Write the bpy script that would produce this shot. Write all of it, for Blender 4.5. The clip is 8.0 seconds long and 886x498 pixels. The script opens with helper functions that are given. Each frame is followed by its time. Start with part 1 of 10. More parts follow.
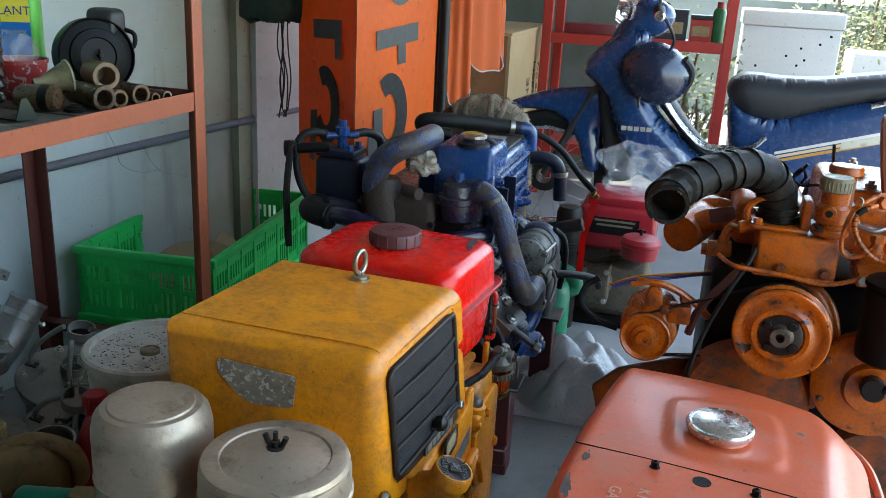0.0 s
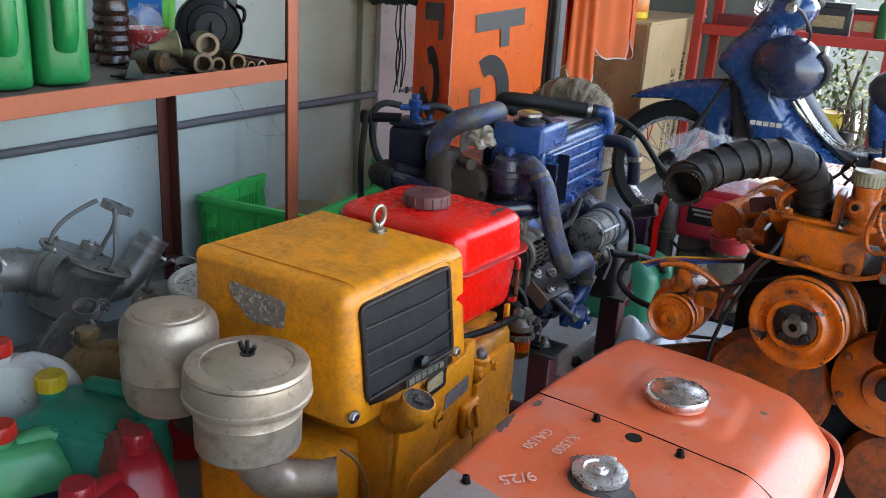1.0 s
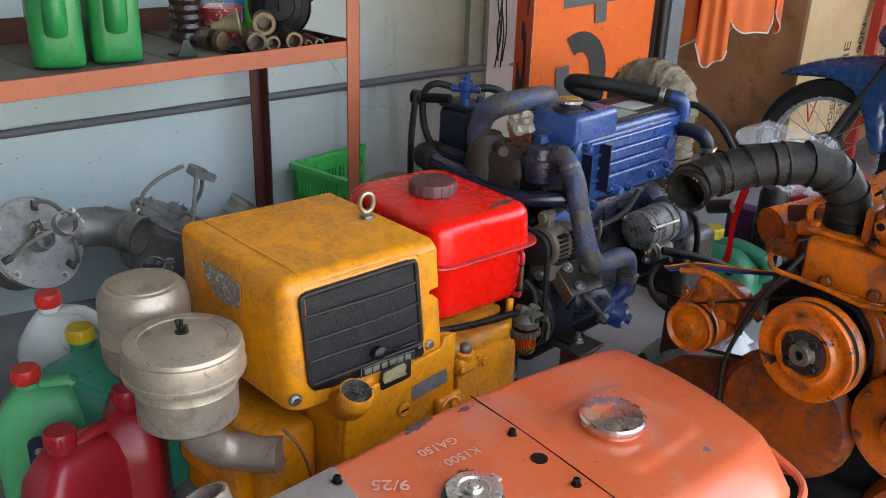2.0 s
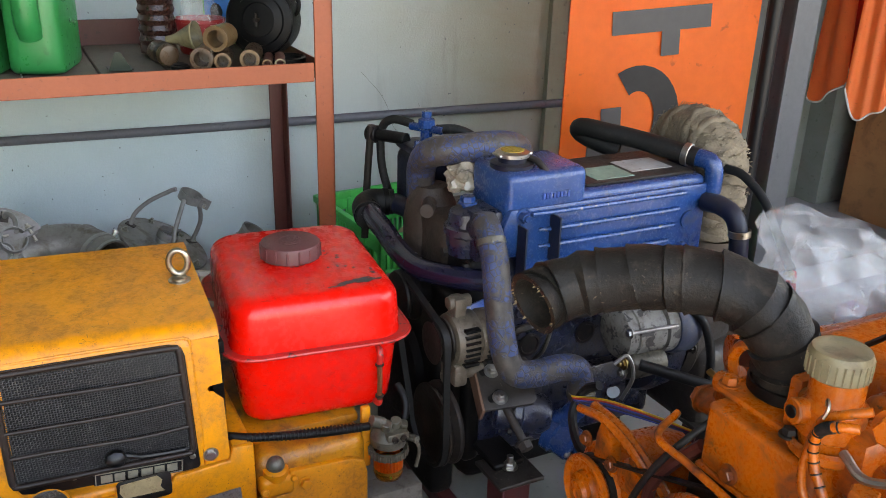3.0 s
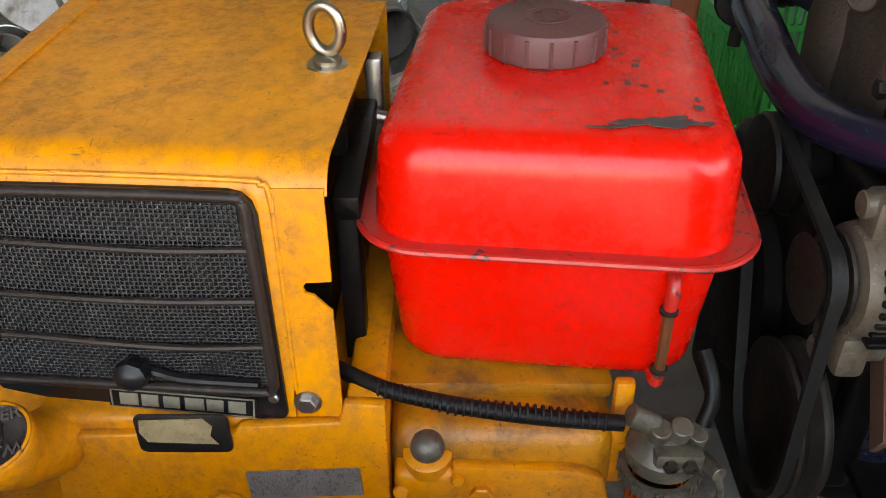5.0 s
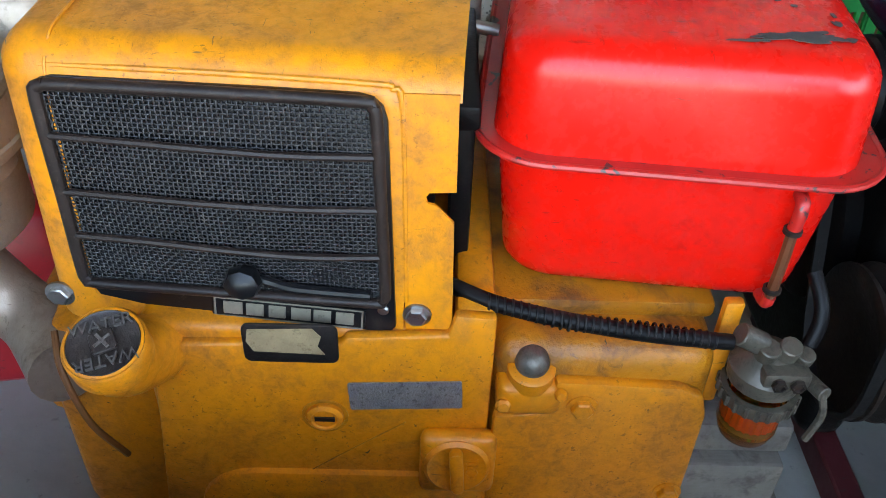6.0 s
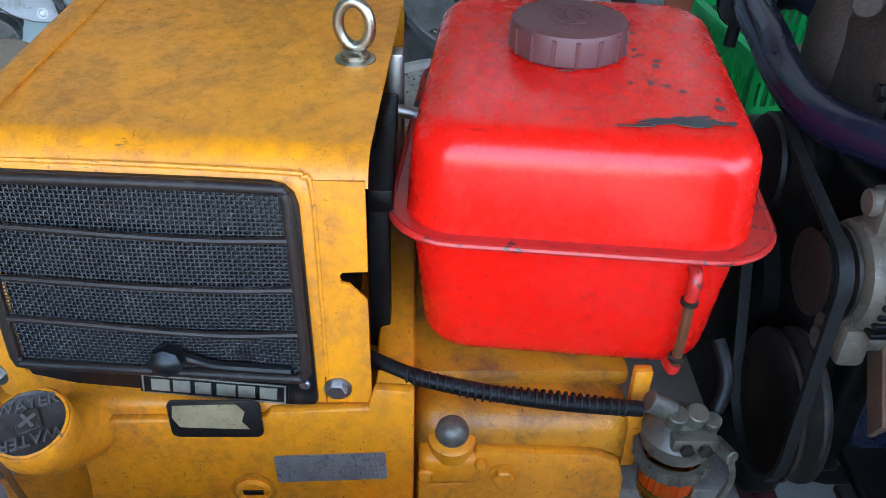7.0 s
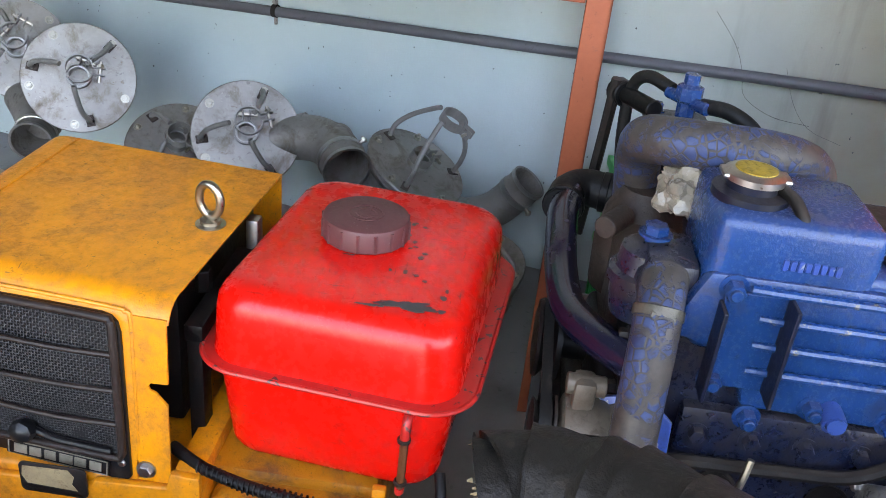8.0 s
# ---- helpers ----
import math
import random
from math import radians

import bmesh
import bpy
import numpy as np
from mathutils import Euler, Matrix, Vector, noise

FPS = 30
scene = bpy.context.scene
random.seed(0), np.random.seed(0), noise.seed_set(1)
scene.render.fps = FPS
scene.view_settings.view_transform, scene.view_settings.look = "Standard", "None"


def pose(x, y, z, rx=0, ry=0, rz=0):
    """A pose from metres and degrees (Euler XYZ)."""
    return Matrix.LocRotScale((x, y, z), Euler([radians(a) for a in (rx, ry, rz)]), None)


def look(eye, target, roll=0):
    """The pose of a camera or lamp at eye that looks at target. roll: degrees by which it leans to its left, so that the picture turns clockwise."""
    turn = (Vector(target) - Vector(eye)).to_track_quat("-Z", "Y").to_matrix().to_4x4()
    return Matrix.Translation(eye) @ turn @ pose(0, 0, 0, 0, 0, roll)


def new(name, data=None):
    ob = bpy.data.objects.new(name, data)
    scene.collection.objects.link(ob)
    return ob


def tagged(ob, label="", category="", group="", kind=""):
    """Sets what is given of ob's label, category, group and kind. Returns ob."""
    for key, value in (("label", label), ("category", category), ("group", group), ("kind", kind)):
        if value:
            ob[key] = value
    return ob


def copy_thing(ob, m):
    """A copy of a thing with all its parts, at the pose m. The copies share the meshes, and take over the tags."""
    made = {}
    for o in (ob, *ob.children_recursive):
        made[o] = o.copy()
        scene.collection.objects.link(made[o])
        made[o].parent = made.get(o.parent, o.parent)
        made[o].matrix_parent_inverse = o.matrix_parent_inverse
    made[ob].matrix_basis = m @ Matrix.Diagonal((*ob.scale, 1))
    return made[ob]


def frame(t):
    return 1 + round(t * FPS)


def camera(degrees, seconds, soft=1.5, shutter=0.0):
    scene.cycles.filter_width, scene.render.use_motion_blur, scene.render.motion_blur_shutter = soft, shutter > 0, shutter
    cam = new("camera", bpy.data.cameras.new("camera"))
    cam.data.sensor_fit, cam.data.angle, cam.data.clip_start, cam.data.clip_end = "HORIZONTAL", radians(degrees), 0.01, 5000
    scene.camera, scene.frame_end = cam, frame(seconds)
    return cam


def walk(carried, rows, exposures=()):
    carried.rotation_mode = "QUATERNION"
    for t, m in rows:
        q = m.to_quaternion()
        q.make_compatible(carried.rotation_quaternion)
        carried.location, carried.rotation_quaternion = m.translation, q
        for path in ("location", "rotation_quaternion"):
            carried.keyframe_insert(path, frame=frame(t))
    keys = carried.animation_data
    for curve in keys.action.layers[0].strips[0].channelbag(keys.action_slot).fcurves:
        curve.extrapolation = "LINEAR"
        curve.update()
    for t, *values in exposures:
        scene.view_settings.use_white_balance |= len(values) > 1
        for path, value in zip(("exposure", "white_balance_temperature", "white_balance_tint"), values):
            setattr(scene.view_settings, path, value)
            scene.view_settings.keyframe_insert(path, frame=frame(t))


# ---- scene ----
cam = camera(54.1, 8.0, 0.5)
PATH = [
    (0, (0.032, 0.071, 1.102), (-0.477, 1.906, 0.49), 3.0),
    (0.5, (0.213, 0.036, 1.104), (-0.533, 1.798, 0.521), 1.2),
    (1, (0.384, 0.052, 1.115), (-0.527, 1.706, 0.457), 3.6),
    (1.2, (0.515, 0.05, 1.137), (-0.459, 1.66, 0.458), 3.1),
    (2.3, (0.754, 0.577, 1.187), (-0.637, 1.796, 0.425), 2.7),
    (2.5, (0.8, 0.758, 1.182), (-0.658, 1.917, 0.454), 3.4),
    (3, (0.773, 1.132, 1.145), (-0.881, 1.979, 0.406), 1.7),
    (3.5, (0.528, 1.358, 1.037), (-1.223, 1.917, 0.247), -1.1),
    (4, (0.283, 1.438, 0.903), (-1.526, 1.517, 0.054), -5.1),
    (4.5, (0.207, 1.439, 0.88), (-1.517, 1.443, -0.134), -0.7),
    (5, (0.195, 1.422, 0.877), (-1.461, 1.395, -0.244), -0.5),
    (5.2, (0.186, 1.404, 0.874), (-1.433, 1.364, -0.301), -0.5),
    (6.3, (0.196, 1.31, 0.859), (-1.357, 1.352, -0.4), 2.5),
    (6.5, (0.191, 1.323, 0.871), (-1.385, 1.37, -0.359), 2.1),
    (7, (0.212, 1.373, 0.889), (-1.432, 1.432, -0.249), 1.7),
    (7.5, (0.317, 1.501, 0.992), (-1.376, 1.56, -0.073), 3.1),
    (8, (0.364, 1.623, 1.058), (-1.398, 1.522, 0.119), 6.2),
]
EXPOSURES = [(0, 3.65, 7300, 0), (1, 3.90, 7700, 9), (2.5, 3.92, 9000, 13), (3.5, 3.90, 9400, 14), (5, 3.92, 10300, 12), (6.5, 4.10, 6400, 4), (7, 4.10, 6400, 4), (8, 4.20, 8100, 15)]
walk(cam, [(t, look(eye, target, roll)) for t, eye, target, roll in PATH], EXPOSURES)

# ---- world, sun, large lights ----
world = bpy.data.worlds.new("world")
scene.world = world
world.use_nodes = True
wn = world.node_tree
sky = wn.nodes.new("ShaderNodeTexSky")
sky.sky_type, sky.sun_disc = "NISHITA", False
sky.sun_elevation, sky.sun_rotation = radians(74), radians(-52)
sky.air_density, sky.dust_density = 1.0, 2.5
wn.links.new(sky.outputs["Color"], wn.nodes["Background"].inputs["Color"])
wn.nodes["Background"].inputs["Strength"].default_value = 0.15
sun_data = bpy.data.lights.new("sun", "SUN")
sun_data.energy, sun_data.angle, sun_data.color = 0.75, radians(1.0), (1.0, 0.95, 0.87)
sun = new("sun", sun_data)
sun.matrix_basis = look((3.0, 6.0, 8.0), (1.2, 4.6, 0.0))


# ---- small building tools ----
SPACE = {}


def thing(name, x, y, z, label, category, rz=0.0, local=False, group="", kind=""):
    """An Empty at the base of a thing. Its parts are given in world places, or in its own when local."""
    ob = new(name)
    ob.empty_display_size = 0.05
    ob.matrix_basis = pose(x, y, z, 0, 0, rz)
    SPACE[ob.name] = Matrix() if local else ob.matrix_basis.inverted()
    return tagged(ob, label, category, group, kind)


def sized(k, a, b):
    """A map that grows places k times about a and sets a onto b."""
    return Matrix.Translation(b) @ Matrix.Scale(k, 4) @ Matrix.Translation(-Vector(a))


def redrawn(ob, m):
    """Takes the places in which a thing's parts are drawn to the world by the map m, and its base with them."""
    ob.matrix_basis = Matrix.Translation((m @ ob.matrix_basis).translation)
    SPACE[ob.name] = ob.matrix_basis.inverted() @ m
    return ob


def shifted(bm, x, y, z=0.0):
    bm.transform(Matrix.Translation((x, y, z)))
    return bm


def mesh_of(bm, name, material, sharp=38, smooth=True):
    bmesh.ops.recalc_face_normals(bm, faces=bm.faces)
    me = bpy.data.meshes.new(name)
    bm.to_mesh(me)
    bm.free()
    if smooth:
        me.shade_smooth()
        me.set_sharp_from_angle(angle=radians(sharp))
    for m in material if isinstance(material, (list, tuple)) else (material,):
        me.materials.append(m)
    return me


def part(name, bm, material, parent, label="", sharp=38, smooth=True):
    """One mesh under a thing, or under a part of it."""
    root = parent
    while root.parent:
        root = root.parent
    bm.transform(SPACE[root.name])
    ob = new(name, mesh_of(bm, name, material, sharp, smooth))
    ob.parent = parent
    return tagged(ob, label)


def solid(name, bm, material, label, category, kind="", group="", sharp=38, smooth=True):
    """A thing of one mesh, standing at world places."""
    ob = new(name, mesh_of(bm, name, material, sharp, smooth))
    return tagged(ob, label, category, group, kind)


def B():
    return bmesh.new()


def put(bm, other, m=None):
    """Joins another bmesh into bm."""
    if m is not None:
        other.transform(m)
    me = bpy.data.meshes.new("join")
    other.to_mesh(me)
    other.free()
    bm.from_mesh(me)
    bpy.data.meshes.remove(me)
    return bm


def box(x0, y0, z0, x1, y1, z1, bevel=0.0, seg=2):
    bm = B()
    bmesh.ops.create_cube(bm, size=1.0)
    bm.transform(Matrix.Translation(((x0 + x1) / 2, (y0 + y1) / 2, (z0 + z1) / 2)) @ Matrix.Diagonal((abs(x1 - x0), abs(y1 - y0), abs(z1 - z0), 1)))
    if bevel:
        bmesh.ops.bevel(bm, geom=list(bm.edges), offset=bevel, segments=seg, profile=0.5, affect="EDGES")
    return bm


def frame_of(p, q):
    """A pose at p whose z looks to q."""
    d = Vector(q) - Vector(p)
    return Matrix.Translation(p) @ d.to_track_quat("Z", "Y").to_matrix().to_4x4()


def lathe(profile, p=(0, 0, 0), q=(0, 0, 1), seg=28, capped=False):
    """A turned body: profile of (radius, height) along the way from p to q. Open at both ends it is a ring, unless capped."""
    bm = B()
    rings = []
    for r, h in profile:
        if r < 1e-5:
            rings.append([bm.verts.new((0, 0, h))])
        else:
            rings.append([bm.verts.new((r * math.cos(2 * math.pi * k / seg), r * math.sin(2 * math.pi * k / seg), h)) for k in range(seg)])
    for a, b in zip(rings, rings[1:]):
        for k in range(seg):
            n = (k + 1) % seg
            if len(a) == 1 and len(b) == 1:
                continue
            if len(a) == 1:
                bm.faces.new((a[0], b[n], b[k]))
            elif len(b) == 1:
                bm.faces.new((a[k], a[n], b[0]))
            else:
                bm.faces.new((a[k], a[n], b[n], b[k]))
    if len(rings[0]) > 1 and len(rings[-1]) > 1 and not capped:
        for k in range(seg):
            n = (k + 1) % seg
            bm.faces.new((rings[-1][k], rings[-1][n], rings[0][n], rings[0][k]))
    else:
        if len(rings[0]) > 1:
            bm.faces.new(rings[0][::-1])
        if len(rings[-1]) > 1:
            bm.faces.new(rings[-1])
    bm.transform(frame_of(p, q))
    return bm


def rod(p, q, r, r2=None, seg=14, ch=0.0):
    """A round bar from p to q, with a small chamfer."""
    h = (Vector(q) - Vector(p)).length
    r2 = r if r2 is None else r2
    ch = ch or min(r, r2) * 0.12
    return lathe([(r - ch, 0), (r, ch), (r2, h - ch), (r2 - ch, h)], p, q, seg, True)


def hexbolt(p, way, r=0.008, h=0.006, washer=True):
    """A hexagon head with its washer, seated at p and pointing along way."""
    q = Vector(p) + Vector(way)
    bm = lathe([(r, 0), (r, h * 0.85), (r * 0.85, h), (0, h)], p, q, 6)
    if washer:
        put(bm, lathe([(r * 1.35, -0.001), (r * 1.35, 0.0015), (0, 0.0015)], p, q, 16))
    return bm


def smooth_path(points, n=6):
    """Points along a rounded way through the given ones."""
    P = [Vector(p) for p in points]
    P = [P[0] * 2 - P[1]] + P + [P[-1] * 2 - P[-2]]
    out = []
    for a, b, c, d in zip(P, P[1:], P[2:], P[3:]):
        for k in range(n):
            t = k / n
            out.append(0.5 * (2 * b + (c - a) * t + (2 * a - 5 * b + 4 * c - d) * t * t + (3 * b - a - 3 * c + d) * t ** 3))
    return out + [P[-2]]


def tube(points, r, seg=12, n=6, caps=True, radii=None, hollow=0.0):
    """A bent round bar or hose through points. radii: a function of 0..1 for the radius."""
    pts = smooth_path(points, n) if n > 1 else [Vector(p) for p in points]
    bm = B()
    rings = []
    t0 = (pts[1] - pts[0]).normalized()
    up = t0.orthogonal().normalized()
    prev = t0
    for i, p in enumerate(pts):
        t = (pts[min(i + 1, len(pts) - 1)] - pts[max(i - 1, 0)]).normalized()
        up = (prev.rotation_difference(t) @ up).normalized()
        prev = t
        side = t.cross(up)
        rr = radii(i / (len(pts) - 1)) * r if radii else r
        rings.append([bm.verts.new(p + rr * (math.cos(2 * math.pi * k / seg) * up + math.sin(2 * math.pi * k / seg) * side)) for k in range(seg)])
    for a, b in zip(rings, rings[1:]):
        for k in range(seg):
            bm.faces.new((a[k], a[(k + 1) % seg], b[(k + 1) % seg], b[k]))
    if hollow:
        for ring, p in ((rings[0], pts[0]), (rings[-1], pts[-1])):
            lip = [bm.verts.new(p + (v.co - p) * hollow) for v in ring]
            inward = (pts[1] - pts[0]).normalized() if ring is rings[0] else (pts[-2] - pts[-1]).normalized()
            deep = [bm.verts.new(v.co + inward * r * 2.2) for v in lip]
            for k in range(seg):
                m = (k + 1) % seg
                bm.faces.new((ring[k], ring[m], lip[m], lip[k]))
                bm.faces.new((lip[k], lip[m], deep[m], deep[k]))
            bm.faces.new(deep)
    elif caps:
        bm.faces.new(rings[0][::-1])
        bm.faces.new(rings[-1])
    return bm


def plate(outline, thick, m, bevel=0.0):
    """A flat plate from an outline in x, y, raised by thick along z, laid by the pose m."""
    bm = B()
    f = bm.faces.new([bm.verts.new((x, y, 0)) for x, y in outline])
    up = bmesh.ops.extrude_face_region(bm, geom=[f])
    bmesh.ops.translate(bm, verts=[v for v in up["geom"] if isinstance(v, bmesh.types.BMVert)], vec=(0, 0, thick))
    if bevel:
        bmesh.ops.bevel(bm, geom=list(bm.edges), offset=bevel, segments=2, profile=0.5, affect="EDGES")
    bm.transform(m)
    return bm


def rounded(w, h, r, n=5):
    """The outline of a rounded oblong about the origin."""
    out = []
    for cx, cy, a in ((w / 2 - r, h / 2 - r, 0), (-w / 2 + r, h / 2 - r, 90), (-w / 2 + r, -h / 2 + r, 180), (w / 2 - r, -h / 2 + r, 270)):
        for k in range(n + 1):
            b = radians(a + 90 * k / n)
            out.append((cx + r * math.cos(b), cy + r * math.sin(b)))
    return out


def circle(r, n=24, x=0.0, y=0.0):
    return [(x + r * math.cos(2 * math.pi * k / n), y + r * math.sin(2 * math.pi * k / n)) for k in range(n)]


def words(text, size, thick, m):
    """Raised letters in the built-in font, centred, laid by the pose m."""
    cu = bpy.data.curves.new("words", "FONT")
    cu.body, cu.size, cu.extrude, cu.align_x, cu.align_y = text, size, thick, "CENTER", "CENTER"
    ob = bpy.data.objects.new("words", cu)
    me = ob.to_mesh()
    bm = B()
    bm.from_mesh(me)
    ob.to_mesh_clear()
    bpy.data.objects.remove(ob)
    bm.transform(m)
    return bm


def facing(x, y, z, n, up=(0, 0, 1)):
    """A pose at a place, whose z looks along n and whose y goes up."""
    n, u = Vector(n).normalized(), Vector(up)
    r = u.cross(n).normalized()
    u = n.cross(r)
    return Matrix.Translation((x, y, z)) @ Matrix((r, u, n)).transposed().to_4x4()


# ---- materials ----
def nodes_of(name):
    m = bpy.data.materials.new(name)
    m.use_nodes = True
    t = m.node_tree
    return m, t, t.nodes["Principled BSDF"]


def noise_node(t, scale, detail=6.0, rough=0.6, dist=0.0, coord="Object", stretch=None):
    c = t.nodes.new("ShaderNodeTexCoord")
    n = t.nodes.new("ShaderNodeTexNoise")
    n.inputs["Scale"].default_value, n.inputs["Detail"].default_value = scale, detail
    n.inputs["Roughness"].default_value, n.inputs["Distortion"].default_value = rough, dist
    if stretch:
        mp = t.nodes.new("ShaderNodeMapping")
        mp.inputs["Scale"].default_value = stretch
        t.links.new(c.outputs[coord], mp.inputs["Vector"])
        t.links.new(mp.outputs["Vector"], n.inputs["Vector"])
    else:
        t.links.new(c.outputs[coord], n.inputs["Vector"])
    return n.outputs["Fac"]


def ramp(t, fac, a, b, lo=0.0, hi=1.0):
    r = t.nodes.new("ShaderNodeMapRange")
    r.inputs["From Min"].default_value, r.inputs["From Max"].default_value = a, b
    r.inputs["To Min"].default_value, r.inputs["To Max"].default_value = lo, hi
    t.links.new(fac, r.inputs["Value"])
    return r.outputs["Result"]


def mix(t, fac, a, b):
    n = t.nodes.new("ShaderNodeMix")
    n.data_type = "RGBA"
    for socket, v in ((n.inputs["Factor"], fac), (n.inputs["A"], a), (n.inputs["B"], b)):
        if isinstance(v, (int, float)):
            socket.default_value = v
        elif isinstance(v, tuple):
            socket.default_value = (*v, 1)
        else:
            t.links.new(v, socket)
    return n.outputs["Result"]


def times(t, a, b):
    n = t.nodes.new("ShaderNodeMath")
    n.operation = "MULTIPLY"
    for socket, v in zip(n.inputs, (a, b)):
        if isinstance(v, (int, float)):
            socket.default_value = v
        else:
            t.links.new(v, socket)
    return n.outputs[0]


def bumped(t, p, fac, strength, dist=0.002):
    b = t.nodes.new("ShaderNodeBump")
    b.inputs["Strength"].default_value, b.inputs["Distance"].default_value = strength, dist
    t.links.new(fac, b.inputs["Height"])
    t.links.new(b.outputs["Normal"], p.inputs["Normal"])


def surface(name, base, rough=0.5, metal=0.0, shade=0.75, big=6.0, fine=120.0, chips=None, chip_at=0.72, dirt=None, dirt_at=0.55, bump=0.15, coat=0.0, fine_bump=None, chip_scale=26.0, spread=0.1, grit=0.5, dust=0.0, dust_colour=(0.075, 0.06, 0.05), scuff=None, spec=0.5):
    """Paint or bare material: two scales of tone, grime in patches, chips that bare what lies below."""
    m, t, p = nodes_of(name)
    dark = tuple(c * shade for c in base)
    tone = noise_node(t, big, 5)
    col = mix(t, ramp(t, tone, 0.3, 0.7), dark, base)
    grain = noise_node(t, fine, 3, 0.7)
    col = mix(t, ramp(t, grain, 0.35, 0.75, 0.0, 0.35), col, tuple(c * 0.72 for c in base))
    rgh = ramp(t, grain, 0.2, 0.8, max(rough - spread, 0.03), min(rough + spread, 1.0))
    speck = ramp(t, noise_node(t, fine * 0.55, 4, 0.6, 0.3), 0.64, 0.70, 0.0, grit)
    col = mix(t, speck, col, tuple(c * 0.3 for c in base))
    if dirt:
        d = ramp(t, noise_node(t, big * 2.3, 9, 0.68, 0.4), dirt_at, dirt_at + 0.18, 0.0, 0.85)
        col = mix(t, d, col, dirt)
        fleck = ramp(t, noise_node(t, big * 9.0, 7, 0.7, 0.8), 0.60, 0.66, 0.0, 0.8)
        col = mix(t, times(t, fleck, ramp(t, noise_node(t, big * 1.3, 4), 0.42, 0.6)), col, dirt)
        more = t.nodes.new("ShaderNodeMath")
        more.operation, more.use_clamp = "MULTIPLY_ADD", True
        t.links.new(d, more.inputs[0])
        more.inputs[1].default_value = 0.25
        t.links.new(rgh, more.inputs[2])
        rgh = more.outputs[0]
    if scuff:
        for way in ((1.0, 7.0, 5.0), (6.0, 1.0, 5.0)):
            line = ramp(t, noise_node(t, chip_scale * 1.1, 6, 0.7, 0.5, "Object", way), 0.635, 0.66, 0.0, 0.85)
            col = mix(t, times(t, line, ramp(t, noise_node(t, big * 0.8, 3), 0.45, 0.6)), col, scuff)
    if dust:
        g = t.nodes.new("ShaderNodeNewGeometry")
        z = t.nodes.new("ShaderNodeSeparateXYZ")
        t.links.new(g.outputs["Normal"], z.inputs["Vector"])
        lie = times(t, ramp(t, z.outputs["Z"], 0.35, 0.95), ramp(t, noise_node(t, big * 1.7, 7, 0.65), 0.32, 0.62, 0.15, dust))
        col = mix(t, lie, col, dust_colour)
    if chips:
        c = ramp(t, noise_node(t, chip_scale, 8, 0.62, 0.6), chip_at, chip_at + 0.015)
        col = mix(t, c, col, chips)
    t.links.new(col, p.inputs["Base Color"])
    t.links.new(rgh, p.inputs["Roughness"])
    p.inputs["Metallic"].default_value = metal
    p.inputs["Specular IOR Level"].default_value = spec
    p.inputs["Coat Weight"].default_value = coat
    p.inputs["Coat Roughness"].default_value = 0.12
    bumped(t, p, fine_bump(t) if fine_bump else grain, bump, 0.0015)
    return m




def worn_yellow(name, base, grime, dark, rough, oil):
    """Old yellow enamel: brown grime in drifts and fine mottling, hair scratches, small nicks to the dark metal, orange-peel relief."""
    m, t, p = nodes_of(name)
    col = mix(t, ramp(t, noise_node(t, 5, 5, 0.6), 0.32, 0.68, 0.0, 0.45), base, tuple(c * 0.62 for c in base))
    drift = ramp(t, noise_node(t, 11, 9, 0.7, 0.6), 0.44, 0.68, 0.0, oil)
    mottle = ramp(t, noise_node(t, 95, 7, 0.75, 0.4), 0.42, 0.66, 0.0, 0.75)
    col = mix(t, times(t, mottle, ramp(t, drift, 0.0, 0.5, 0.35, 1.0)), col, grime)
    col = mix(t, times(t, drift, 0.55), col, grime)
    speck = ramp(t, noise_node(t, 230, 4, 0.65), 0.61, 0.67, 0.0, 0.8)
    col = mix(t, times(t, speck, ramp(t, noise_node(t, 14, 4), 0.42, 0.62)), col, tuple(c * 0.45 for c in grime))
    for way in ((1.0, 14.0, 6.0), (11.0, 1.3, 6.0)):
        line = ramp(t, noise_node(t, 30, 5, 0.65, 0.7, "Object", way), 0.66, 0.675, 0.0, 0.7)
        col = mix(t, times(t, line, ramp(t, noise_node(t, 9, 3), 0.50, 0.62)), col, dark)
    nick = ramp(t, noise_node(t, 62, 7, 0.6, 1.2), 0.715, 0.725)
    col = mix(t, nick, col, dark)
    t.links.new(col, p.inputs["Base Color"])
    t.links.new(ramp(t, mottle, 0.0, 0.75, rough, rough + 0.22), p.inputs["Roughness"])
    p.inputs["Specular IOR Level"].default_value = 0.45
    bumped(t, p, mix(t, 0.35, noise_node(t, 330, 4, 0.6), noise_node(t, 70, 5, 0.6)), 0.30, 0.0016)
    return m


